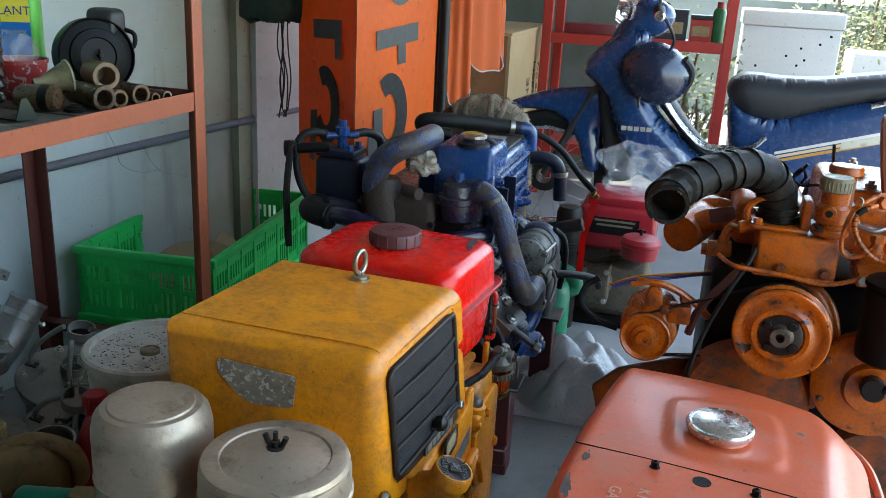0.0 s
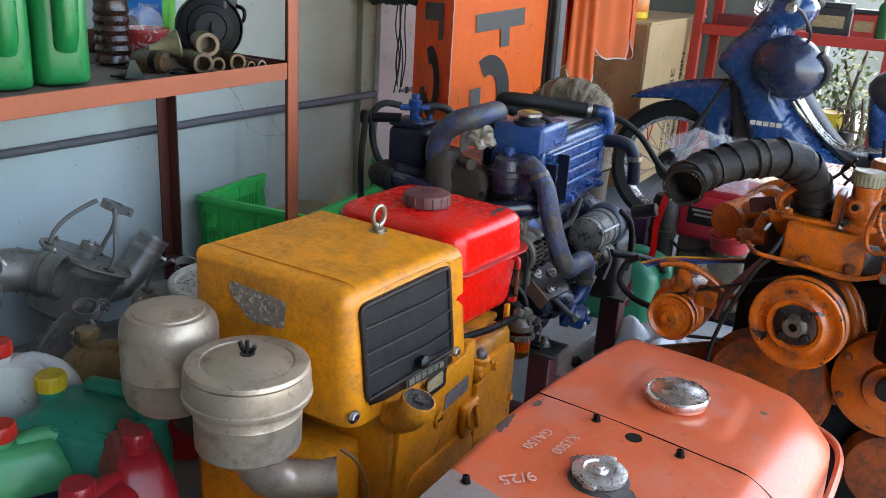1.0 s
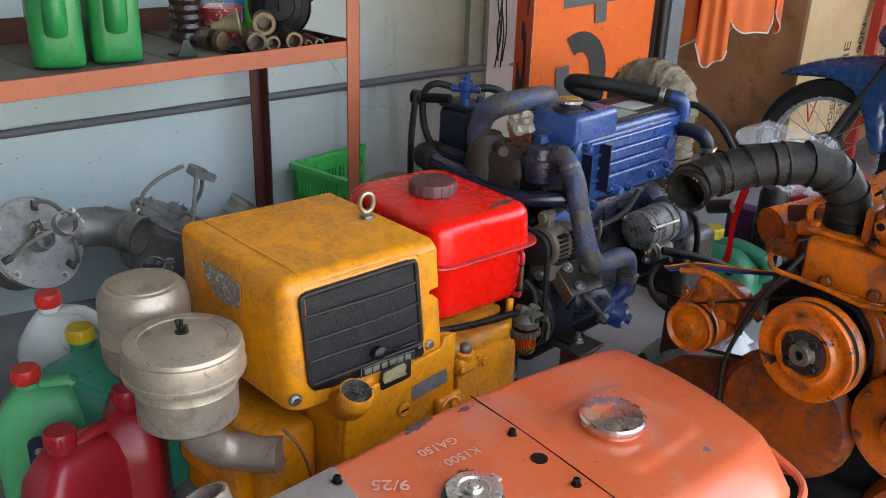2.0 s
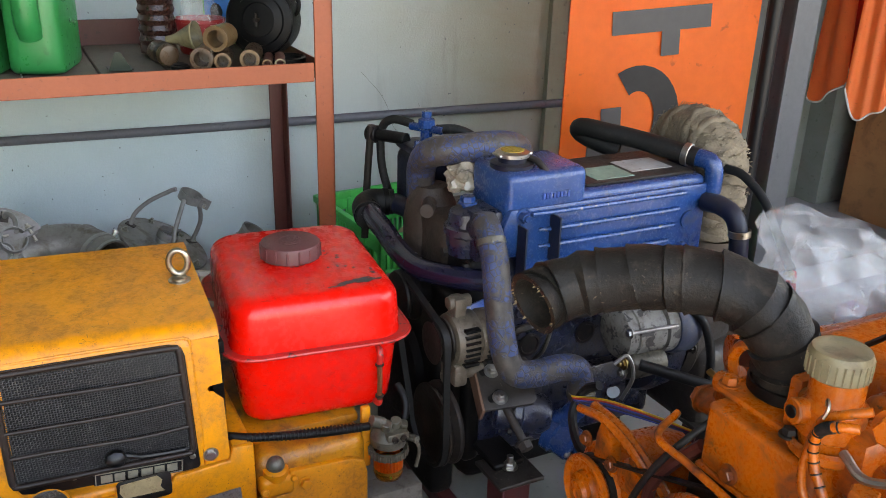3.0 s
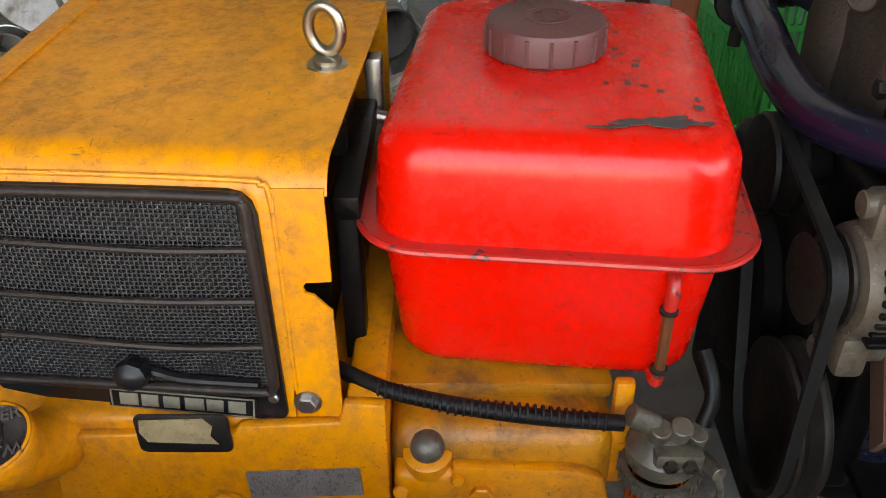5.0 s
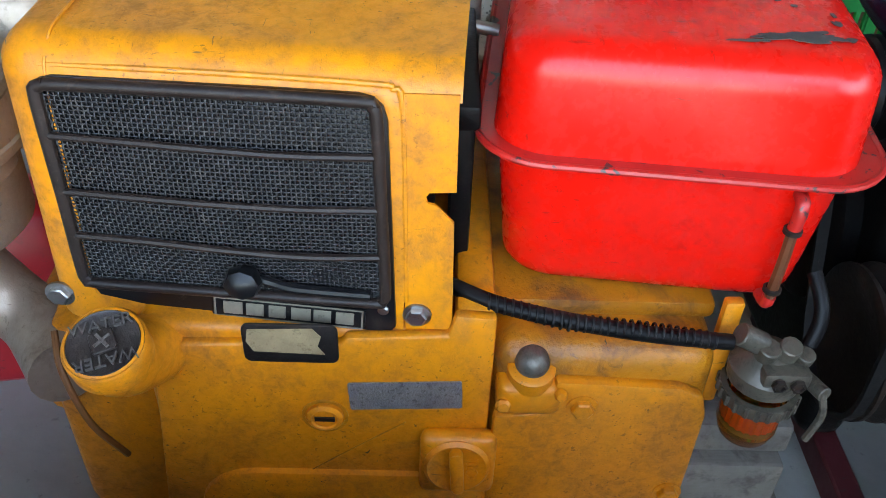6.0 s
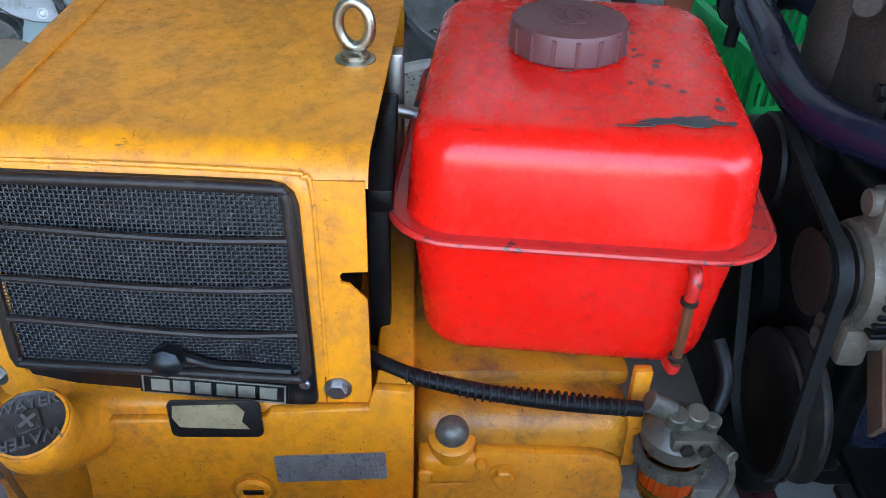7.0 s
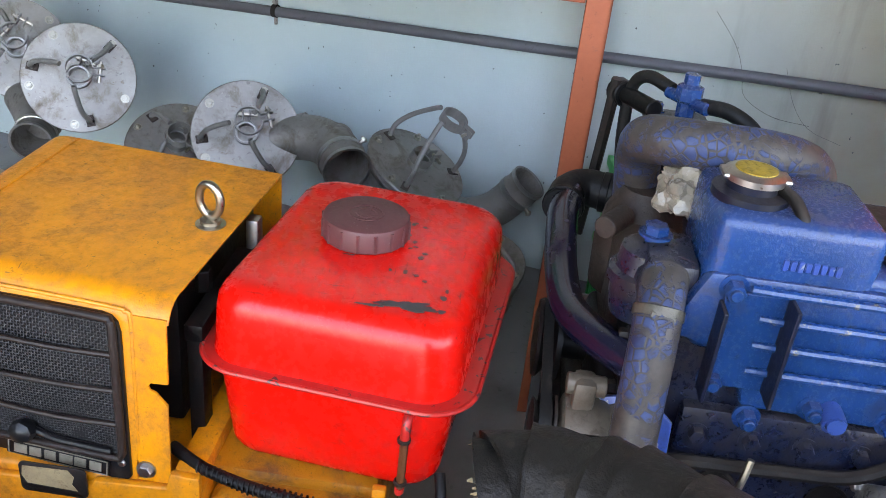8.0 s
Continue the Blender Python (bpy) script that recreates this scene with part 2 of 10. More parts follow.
YELLOW = worn_yellow("yellow_enamel", (0.80, 0.268, 0.004), (0.30, 0.105, 0.018), (0.045, 0.035, 0.03), 0.34, 0.9)
YELLOW_CAST = worn_yellow("yellow_painted_casting", (0.76, 0.250, 0.005), (0.24, 0.085, 0.018), (0.05, 0.035, 0.028), 0.36, 0.75)
YELLOW_OILY = surface("yellow_casting_oil_film", (0.60, 0.215, 0.010), 0.34, shade=0.55, big=12, fine=200, dirt=(0.13, 0.052, 0.016), dirt_at=0.47, chips=(0.05, 0.03, 0.02), chip_at=0.70, bump=0.8)
RED = surface("red_tank_enamel", (0.80, 0.008, 0.004), 0.27, shade=0.85, big=5, fine=60, chips=(0.035, 0.03, 0.03), chip_at=0.735, bump=0.3, spec=0.38, coat=0.06, chip_scale=30, grit=0.3, scuff=(0.20, 0.012, 0.01), fine_bump=lambda t: noise_node(t, 16, 3, 0.45))
RED_EDGE = surface("red_enamel_worn", (0.55, 0.02, 0.015), 0.35, shade=0.7, big=12, fine=90, chips=(0.04, 0.03, 0.03), chip_at=0.60, bump=0.05, chip_scale=60)
CAP_BROWN = surface("brown_plastic_cap", (0.11, 0.03, 0.03), 0.5, shade=0.8, big=30, fine=200, dirt=(0.2, 0.15, 0.13), dirt_at=0.66, bump=0.06)
BLACK = surface("black_enamel", (0.007, 0.007, 0.008), 0.36, shade=0.6, big=14, fine=120, dirt=(0.03, 0.025, 0.02), dirt_at=0.6, bump=0.06, spec=0.3)
RUBBER = surface("black_rubber", (0.008, 0.0078, 0.0075), 0.6, shade=0.6, big=20, fine=150, dirt=(0.05, 0.042, 0.035), dirt_at=0.58, bump=0.25, spec=0.3)
STEEL = surface("dull_steel", (0.45, 0.43, 0.40), 0.38, metal=1.0, shade=0.7, big=18, fine=150, dirt=(0.14, 0.10, 0.07), dirt_at=0.6, bump=0.06)
ZINC = surface("zinc_plate", (0.42, 0.38, 0.31), 0.34, metal=1.0, shade=0.8, big=25, fine=150, dirt=(0.25, 0.18, 0.1), dirt_at=0.66, bump=0.04)
IRON = surface("oily_cast_iron", dust=0.5, base=(0.018, 0.014, 0.012), rough=0.5, metal=0.2, shade=0.4, big=16, fine=140, dirt=(0.045, 0.026, 0.015), dirt_at=0.54, bump=0.4, spec=0.3)
SOOT = surface("black_oily_iron", dust=0.05, base=(0.005, 0.0048, 0.005), rough=0.42, metal=0.0, shade=0.5, big=16, fine=140, dirt=(0.018, 0.013, 0.010), dirt_at=0.56, bump=0.3, spec=0.15)
BLUE = surface("blue_enamel", (0.008, 0.056, 0.205), 0.25, shade=0.5, big=9, fine=260, dirt=(0.014, 0.018, 0.04), dirt_at=0.55, chips=(0.25, 0.17, 0.11), chip_at=0.735, bump=0.35, dust=0.26, dust_colour=(0.085, 0.06, 0.045), spec=0.5, chip_scale=34)
BLUE_WORN = surface("blue_enamel_rubbed", (0.03, 0.08, 0.30), 0.32, shade=0.6, big=16, fine=260, dirt=(0.02, 0.02, 0.03), dirt_at=0.56, chips=(0.28, 0.28, 0.30), chip_at=0.62, bump=0.15, chip_scale=60)
BLUE_DARK = surface("dark_blue_enamel", (0.007, 0.010, 0.027), 0.40, shade=0.5, big=12, fine=200, dirt=(0.02, 0.018, 0.02), dirt_at=0.5, chips=(0.12, 0.08, 0.05), chip_at=0.72, bump=0.25, dust=0.4, spec=0.3)


def flaking_paint(name, paint, under):
    """Blue paint broken into islands by a net of cracks, with the grey hose bare between them."""
    m, t, p = nodes_of(name)
    c = t.nodes.new("ShaderNodeTexCoord")
    v = t.nodes.new("ShaderNodeTexVoronoi")
    v.feature = "DISTANCE_TO_EDGE"
    v.inputs["Scale"].default_value = 84.0
    t.links.new(c.outputs["Object"], v.inputs["Vector"])
    island = ramp(t, v.outputs["Distance"], 0.045, 0.10)
    kept = ramp(t, noise_node(t, 24, 6, 0.65, 0.6), 0.47, 0.53)
    base = mix(t, ramp(t, noise_node(t, 90, 5), 0.35, 0.7), under, tuple(x * 0.5 for x in under))
    tone = mix(t, ramp(t, noise_node(t, 40, 3), 0.35, 0.65), tuple(x * 0.45 for x in paint), paint)
    cover = times(t, island, kept)
    t.links.new(mix(t, cover, base, tone), p.inputs["Base Color"])
    p.inputs["Roughness"].default_value = 0.45
    p.inputs["Specular IOR Level"].default_value = 0.35
    bumped(t, p, cover, 0.6, 0.0015)
    return m


BLUE_GREY = flaking_paint("flaking_blue_hose_paint", (0.040, 0.066, 0.165), (0.070, 0.057, 0.048))
ORANGE = surface("orange_engine_enamel", (0.62, 0.125, 0.007), 0.28, shade=0.5, big=9, fine=180, dirt=(0.035, 0.014, 0.01), dirt_at=0.49, chips=(0.04, 0.025, 0.02), chip_at=0.70, bump=0.14)
PULLEY = surface("chipped_orange_pulley", (0.60, 0.12, 0.007), 0.26, shade=0.45, big=8, fine=160, dirt=(0.04, 0.016, 0.01), dirt_at=0.50, chips=(0.012, 0.010, 0.010), chip_at=0.61, bump=0.1, chip_scale=30)
CHIPPED_BLACK = surface("worn_black_plate", (0.012, 0.010, 0.010), 0.4, shade=0.5, big=30, fine=160, dirt=(0.20, 0.045, 0.012), dirt_at=0.56, bump=0.3, chips=(0.22, 0.2, 0.18), chip_at=0.68, chip_scale=70)
ORANGE_DARK = surface("orange_enamel_oily", (0.32, 0.06, 0.006), 0.32, shade=0.35, big=13, fine=150, dirt=(0.025, 0.015, 0.012), dirt_at=0.46, bump=0.2)
SALMON = surface("faded_red_enamel", (0.66, 0.115, 0.040), 0.36, shade=0.78, big=4, fine=140, dirt=(0.50, 0.17, 0.11), dirt_at=0.50, chips=(0.13, 0.10, 0.09), chip_at=0.685, bump=0.08, coat=0.15, chip_scale=13, scuff=(0.20, 0.10, 0.08))
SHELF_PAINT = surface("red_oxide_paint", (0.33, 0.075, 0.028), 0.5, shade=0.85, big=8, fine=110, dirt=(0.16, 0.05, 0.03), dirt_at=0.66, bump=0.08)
# Darker copy: shade put into the colour of the shelf's back and end.
SHELF_DARK = surface("dark_and_shaded_red_oxide", (0.10, 0.022, 0.014), 0.5, shade=0.8, big=8, fine=110, bump=0.08)
RACK_RED = surface("red_rack_paint", (0.42, 0.03, 0.02), 0.5, shade=0.8, big=7, fine=90, bump=0.06)
CONDUIT = surface("grey_plastic_conduit", (0.12, 0.115, 0.13), 0.45, shade=0.85, big=8, fine=60, dirt=(0.06, 0.05, 0.05), dirt_at=0.66, bump=0.03)
GREEN_CRATE = surface("green_crate_plastic", (0.018, 0.55, 0.11), 0.4, shade=0.8, big=6, fine=80, dirt=(0.02, 0.2, 0.06), dirt_at=0.6, bump=0.03)
GREEN_JUG = surface("green_jug_plastic", (0.003, 0.19, 0.05), 0.32, shade=0.9, big=5, fine=40, bump=0.02)
TEAL_JUG = surface("teal_jerrycan_plastic", (0.008, 0.26, 0.165), 0.34, shade=0.8, big=7, fine=60, dirt=(0.03, 0.12, 0.09), dirt_at=0.62, bump=0.04)
RED_CAP = surface("bright_red_cap", (0.68, 0.025, 0.015), 0.4, shade=0.8, big=14, fine=80)
RED_JUG = surface("red_jug_plastic", (0.40, 0.012, 0.022), 0.35, shade=0.7, big=7, fine=60, dirt=(0.1, 0.02, 0.02), dirt_at=0.62, bump=0.03)
WHITE_PLASTIC = surface("white_plastic_dusty", (0.60, 0.56, 0.46), 0.5, shade=0.75, big=9, fine=70, dirt=(0.26, 0.22, 0.17), dirt_at=0.50, bump=0.08)
ALU = surface("silver_painted_steel", (0.50, 0.39, 0.29), 0.46, metal=0.62, shade=0.72, big=7, fine=130, dirt=(0.22, 0.15, 0.10), dirt_at=0.53, chips=(0.14, 0.08, 0.045), chip_at=0.72, bump=0.4, scuff=(0.20, 0.14, 0.10))
ARM_STEEL = surface("grey_rod_steel", (0.27, 0.25, 0.225), 0.5, metal=0.25, shade=0.7, big=30, fine=150, dirt=(0.13, 0.10, 0.075), dirt_at=0.6, bump=0.1)
STAINLESS = surface("used_stainless", (0.35, 0.32, 0.29), 0.50, metal=0.7, shade=0.65, big=7, fine=90, dirt=(0.16, 0.12, 0.085), dirt_at=0.50, bump=0.2, scuff=(0.42, 0.39, 0.35))
CHROME = surface("chrome", (0.78, 0.76, 0.73), 0.26, metal=1.0, shade=0.9, big=12, fine=60, bump=0.01)
GREASE_CAP = surface("cream_plastic_greasy", (0.23, 0.19, 0.105), 0.45, shade=0.75, big=20, fine=90, dirt=(0.09, 0.065, 0.035), dirt_at=0.5, bump=0.15)
BRASS = surface("brass", (0.36, 0.25, 0.10), 0.35, metal=1.0, shade=0.7, big=20, fine=90, dirt=(0.2, 0.13, 0.06), dirt_at=0.55, bump=0.08)
DULL_PLATE = surface("worn_data_plate", (0.23, 0.205, 0.18), 0.6, metal=0.2, shade=0.6, big=60, fine=420, dirt=(0.08, 0.065, 0.05), dirt_at=0.55, bump=1.0, chips=(0.10, 0.085, 0.07), chip_at=0.58, chip_scale=240)
PAPER = surface("torn_label_paper", (0.34, 0.245, 0.12), 0.8, shade=0.65, big=60, fine=260, dirt=(0.13, 0.075, 0.03), dirt_at=0.54, bump=0.5)
LETTER = surface("worn_silver_lettering", (0.24, 0.21, 0.15), 0.5, metal=0.2, shade=0.7, big=60, fine=300, bump=0.05)
LEG_RED = surface("dark_red_stand_paint", (0.09, 0.016, 0.018), 0.45, shade=0.7, big=9, fine=90, dirt=(0.05, 0.03, 0.03), dirt_at=0.6, bump=0.08)
CLOTH_ORANGE = surface("orange_banner_vinyl", (0.90, 0.15, 0.008), 0.45, shade=0.88, big=4, fine=40, bump=0.03)
INK = surface("black_banner_ink", (0.022, 0.02, 0.022), 0.5, shade=0.8, big=6, fine=40, bump=0.02)
CLOTH_RED = surface("red_cloth", (0.62, 0.02, 0.015), 0.7, shade=0.8, big=4, fine=90, bump=0.1)
CLOTH_CORAL = surface("coral_parasol_cloth", (0.90, 0.20, 0.05), 0.62, shade=0.82, big=3, fine=300, bump=0.1)
WHITE_TRIM = surface("white_cord", (0.5, 0.48, 0.46), 0.7, shade=0.8, big=20, fine=200, bump=0.1)
BIKE_BLUE = surface("blue_motorbike_paint", (0.008, 0.045, 0.15), 0.26, shade=0.8, big=3, fine=40, bump=0.01, coat=0.5)
BIKE_SEAT = surface("black_vinyl_seat", (0.02, 0.021, 0.025), 0.42, shade=0.8, big=6, fine=300, bump=0.15)
BIKE_BLACK = surface("matt_black_plastic", (0.02, 0.02, 0.022), 0.5, shade=0.8, big=10, fine=120, bump=0.06)
HELMET = surface("navy_helmet_shell", (0.012, 0.018, 0.045), 0.25, shade=0.8, big=5, fine=40, bump=0.01, coat=0.3)
FOAM = surface("white_foam", (0.44, 0.44, 0.43), 0.8, shade=0.88, big=5, fine=90, dirt=(0.45, 0.42, 0.36), dirt_at=0.66, bump=0.08)
ROPE = surface("raw_hemp_wrap", (0.24, 0.185, 0.125), 0.95, shade=0.45, big=40, fine=120, dirt=(0.09, 0.07, 0.05), dirt_at=0.56, bump=1.0)
FRP = surface("dirty_brown_lagging", (0.10, 0.07, 0.05), 0.8, shade=0.6, big=14, fine=120, bump=0.4)
STEEL_BEAM = surface("grey_painted_column", (0.085, 0.084, 0.088), 0.5, shade=0.85, big=5, fine=60, bump=0.05)
AMBER, _, amber_shader = nodes_of("amber_bowl")
amber_shader.inputs["Base Color"].default_value = (0.95, 0.42, 0.05, 1)
amber_shader.inputs["Roughness"].default_value = 0.08
amber_shader.inputs["Transmission Weight"].default_value = 0.95
amber_shader.inputs["IOR"].default_value = 1.35
ALT_METAL = surface("bare_alternator_casting", (0.145, 0.115, 0.085), 0.46, metal=0.25, shade=0.6, big=30, fine=160, dirt=(0.07, 0.05, 0.035), dirt_at=0.50, bump=0.3, scuff=(0.5, 0.47, 0.42))
POT_METAL = surface("grey_die_casting", (0.17, 0.15, 0.115), 0.45, metal=0.5, shade=0.6, big=24, fine=160, dirt=(0.05, 0.04, 0.03), dirt_at=0.48, bump=0.3)


def wall_paint():
    """Pale blue distemper over rough render, browned towards the pillar, with spatters."""
    m, t, p = nodes_of("pale_blue_plaster")
    a = noise_node(t, 1.6, 5, 0.6)
    col = mix(t, ramp(t, a, 0.3, 0.7), (0.44, 0.525, 0.53), (0.54, 0.61, 0.60))
    c = t.nodes.new("ShaderNodeTexCoord")
    s = t.nodes.new("ShaderNodeSeparateXYZ")
    t.links.new(c.outputs["Object"], s.inputs["Vector"])
    stain = ramp(t, noise_node(t, 2.2, 6, 0.65, 0.5), 0.30, 0.72)
    zone = ramp(t, s.outputs["Y"], 0.60, 1.45)
    col = mix(t, times(t, zone, ramp(t, stain, 0.0, 1.0, 0.65, 1.0)), col, (0.29, 0.245, 0.17))
    streak = ramp(t, noise_node(t, 9, 5, 0.6, 0.0, "Object", (1, 1, 0.12)), 0.60, 0.74, 0.0, 0.5)
    col = mix(t, times(t, streak, zone), col, (0.13, 0.11, 0.09))
    spots = ramp(t, noise_node(t, 75, 2, 0.5), 0.735, 0.75)
    col = mix(t, spots, col, (0.10, 0.10, 0.10))
    t.links.new(col, p.inputs["Base Color"])
    p.inputs["Roughness"].default_value = 0.75
    bumped(t, p, noise_node(t, 130, 6, 0.7), 0.35, 0.003)
    return m


def plaster(name, base, stain):
    m, t, p = nodes_of(name)
    col = mix(t, ramp(t, noise_node(t, 2.0, 7, 0.65, 0.4), 0.35, 0.7), base, stain)
    t.links.new(mix(t, ramp(t, noise_node(t, 40, 4), 0.62, 0.72, 0, 0.6), col, tuple(v * 0.5 for v in stain)), p.inputs["Base Color"])
    p.inputs["Roughness"].default_value = 0.8
    bumped(t, p, noise_node(t, 110, 6, 0.7), 0.3, 0.003)
    return m


WALL = wall_paint()
OLIVE = plaster("olive_plaster", (0.30, 0.31, 0.22), (0.22, 0.21, 0.15))
WHITE_WALL = plaster("white_plaster", (0.55, 0.55, 0.53), (0.38, 0.37, 0.34))
MOULDY = plaster("mouldy_plaster", (0.17, 0.185, 0.175), (0.10, 0.12, 0.08))
CEIL = plaster("smoke_grey_ceiling", (0.20, 0.20, 0.195), (0.14, 0.14, 0.14))
CONCRETE = plaster("worn_concrete", (0.29, 0.28, 0.27), (0.16, 0.152, 0.147))
SLAB = plaster("smooth_concrete", (0.27, 0.27, 0.275), (0.20, 0.20, 0.205))
EARTH = plaster("dusty_ground", (0.30, 0.28, 0.245), (0.21, 0.195, 0.165))
WOOD = plaster("crate_plywood", (0.42, 0.29, 0.15), (0.33, 0.21, 0.10))
WOOD_OLD = plaster("weathered_board", (0.13, 0.10, 0.075), (0.07, 0.055, 0.045))
CARDBOARD = plaster("cardboard", (0.36, 0.25, 0.15), (0.29, 0.19, 0.11))


def crumple(rx, ry, rz_, seed, n=26, rough_=0.22, lift=0.0, fine_=1.0):
    """A crumpled sheet or bag: a knobbly closed shell."""
    bm = B()
    bmesh.ops.create_icosphere(bm, subdivisions=4, radius=1.0)
    noise.seed_set(seed)
    for v in bm.verts:
        d = v.co.normalized()
        f = 1 + rough_ * noise.noise(d * 2.1 + Vector((seed, 0, 0))) + fine_ * rough_ * 0.6 * abs(noise.noise(d * 5.3)) + fine_ * rough_ * 0.4 * abs(noise.noise(d * 11.0))
        v.co = Vector((d.x * rx * f, d.y * ry * f, max(d.z, -0.55) * rz_ * f + lift))
    return bm



# ---- the workshop bay ----
WALL_AT = pose(-1.762, 1.028, 0, 0, 0, -13.8)


def slab_box(name, m, dims, material, label, category):
    """A piece of the setting: an oblong in its own place m."""
    bm = box(*dims)
    ob = solid(name, bm, material, label, category, kind="structure", smooth=False)
    ob.matrix_basis = m
    return ob


slab_box("ground", Matrix(), (-400, -400, -0.30, 400, 400, -0.02), EARTH, "dusty pale ground reaching to the horizon", "ground")
slab_box("floor", Matrix(), (-2.6, -3.0, -0.02, 4.5, 2.75, 0.0), CONCRETE, "worn grey concrete workshop floor with stains", "floor")
slab_box("pavement", Matrix(), (-2.6, 2.75, -0.02, 4.5, 9.0, 0.0), SLAB, "smooth grey concrete paving", "pavement")
slab_box("platform", Matrix(), (-1.75, 3.02, 0.0005, -1.0, 5.24, 0.09), SLAB, "low smooth grey concrete platform", "platform")
slab_box("wall_west", WALL_AT, (-0.2, -4.2, -0.01, 0.0, 1.574, 2.6), WALL, "pale blue plastered wall, browned and spotted", "wall")
slab_box("wall_pillar_side", WALL_AT, (-0.2, 1.575, -0.01, 0.030, 1.637, 2.6), OLIVE, "olive plastered side of a wall pillar", "wall")
slab_box("wall_pillar", WALL_AT, (-0.2, 1.638, -0.01, 0.052, 2.04, 2.6), WHITE_WALL, "white plastered wall pillar with grey scuffs", "wall")
slab_box("wall_alcove", Matrix(), (-1.75, 2.72, 0.0, -1.556, 3.90, 2.6), MOULDY, "mouldy grey plastered wall", "wall")
slab_box("wall_stub", Matrix(), (-1.75, 3.902, 0.0, -1.45, 4.05, 2.6), MOULDY, "mouldy grey plastered wall end", "wall")
slab_box("wall_recess", Matrix(), (-1.95, 3.902, 0.0, -1.751, 5.38, 2.6), MOULDY, "mouldy grey plastered wall of the recess", "wall")
slab_box("wall_north", Matrix(), (-1.75, 5.25, 0.0, -0.20, 5.38, 2.6), MOULDY, "grey plastered wall with mould near the floor", "wall")
# Unseen walls and ceiling, added and sized to shape the bay's light.
slab_box("unseen_wall_south", Matrix(), (-2.6, -3.2, 0.0, 1.4, -3.0, 2.6), CEIL, "unseen smoke-grey wall added to block light", "wall")
slab_box("unseen_wall_east", Matrix(), (1.4, -3.2, 0.0, 1.6, -0.7, 2.6), CEIL, "unseen smoke-grey wall added to block light", "wall")
slab_box("ceiling", Matrix(), (-2.6, -3.2, 2.6, 1.4, 5.38, 2.75), CEIL, "unseen plain grey ceiling that shades the bay", "ceiling")

# ---- yellow horizontal diesel engine ----
engine = thing("diesel_engine", -0.42, 1.30, 0.0, "yellow single-cylinder diesel engine with black grille, scratched and oily", "engine")


FRONT_EYE = Vector((0.17, 1.39, 0.81))


def front_x(y, z):
    """The hood's front: swung a few degrees and leaning back a little."""
    return -0.271 - 0.115 * (1.314 - y) - 0.09 * (z - 0.429)


def turned(bm):
    """Sets parts drawn on the plane x = -0.272 onto the swung front, keeping their height above it."""
    for v in bm.verts:
        up = v.co.x + 0.272
        p = Vector((-0.272, v.co.y, v.co.z))
        q = p.copy()
        for _ in range(4):
            k = (FRONT_EYE.x - front_x(q.y, q.z)) / (FRONT_EYE.x + 0.272)
            q = FRONT_EYE + (p - FRONT_EYE) * k
        v.co = q + up * Vector((0.990, -0.105, 0.08))
    return bm


def swung(bm):
    """Sets the hood's shell, drawn square, onto its swung place."""
    for v in bm.verts:
        side = -0.284 + (v.co.y - 1.045) / 0.294 * 0.309
        ahead = v.co.x + 0.273
        ahead -= 0.09 * (v.co.z - 0.429) * max(0.0, (ahead + 0.342) / 0.342)
        spread = -0.012 - 0.043 * (side + 0.284) / 0.309
        v.co.x, v.co.y = -0.271 + 0.9945 * ahead + 0.105 * side, 1.314 + spread * ahead + 0.9945 * side
    return bm


def fpart(name, bm, material, parent, label="", sharp=38, smooth=True):
    return part(name, turned(bm), material, parent, label, sharp, smooth)


def hood_shell():
    bm = box(-0.615, 1.045, 0.39, -0.273, 1.345, 0.614)
    pick = []
    for e in bm.edges:
        a, b = e.verts[0].co, e.verts[1].co
        mid = (a + b) / 2
        if (mid.z > 0.61 and (mid.x > -0.28 or mid.y < 1.05)) or (mid.x > -0.28 and mid.y < 1.05) or (mid.x < -0.61 and mid.y < 1.05):
            pick.append(e)
    bmesh.ops.bevel(bm, geom=pick, offset=0.028, segments=6, profile=0.5, affect="EDGES")
    bm.normal_update()
    bmesh.ops.bisect_plane(bm, geom=list(bm.verts) + list(bm.edges) + list(bm.faces), plane_co=(0, 1.3115, 0), plane_no=(0, 1, 0))
    bm.normal_update()
    gone = [f for f in bm.faces if f.normal.z < -0.9 or f.normal.y > 0.9]
    gone += [f for f in bm.faces if f.normal.x > 0.99 and f.calc_center_median().y > 1.3115]
    bmesh.ops.delete(bm, geom=gone, context="FACES")
    for v in bm.verts:
        if v.co.y > 1.3:
            v.co.y -= 0.006
        v.co.z += 0.002 * math.sin((v.co.x + 0.6) * 9) * math.sin((v.co.y - 1.05) * 10)
    bmesh.ops.solidify(bm, geom=list(bm.faces), thickness=0.0025)
    return bm


hood = part("hood", swung(hood_shell()), YELLOW, engine, "dented yellow sheet-metal hood")
front_at = facing(-0.2753, 0, 0, (1, 0, 0))
part("front_panel", turned(plate([(1.305, 0.404), (1.339, 0.406), (1.338, 0.508), (1.326, 0.522), (1.3205, 0.5235), (1.3190, 0.528), (1.3215, 0.532), (1.339, 0.533), (1.339, 0.604), (1.305, 0.604)], 0.0025, front_at)), YELLOW, hood)
part("seam", swung(tube([(-0.2725, 1.082, 0.42), (-0.2725, 1.082, 0.575), (-0.283, 1.083, 0.604), (-0.31, 1.085, 0.6155), (-0.45, 1.087, 0.6155), (-0.612, 1.09, 0.6145)], 0.0013, 6, 5)), YELLOW, hood)
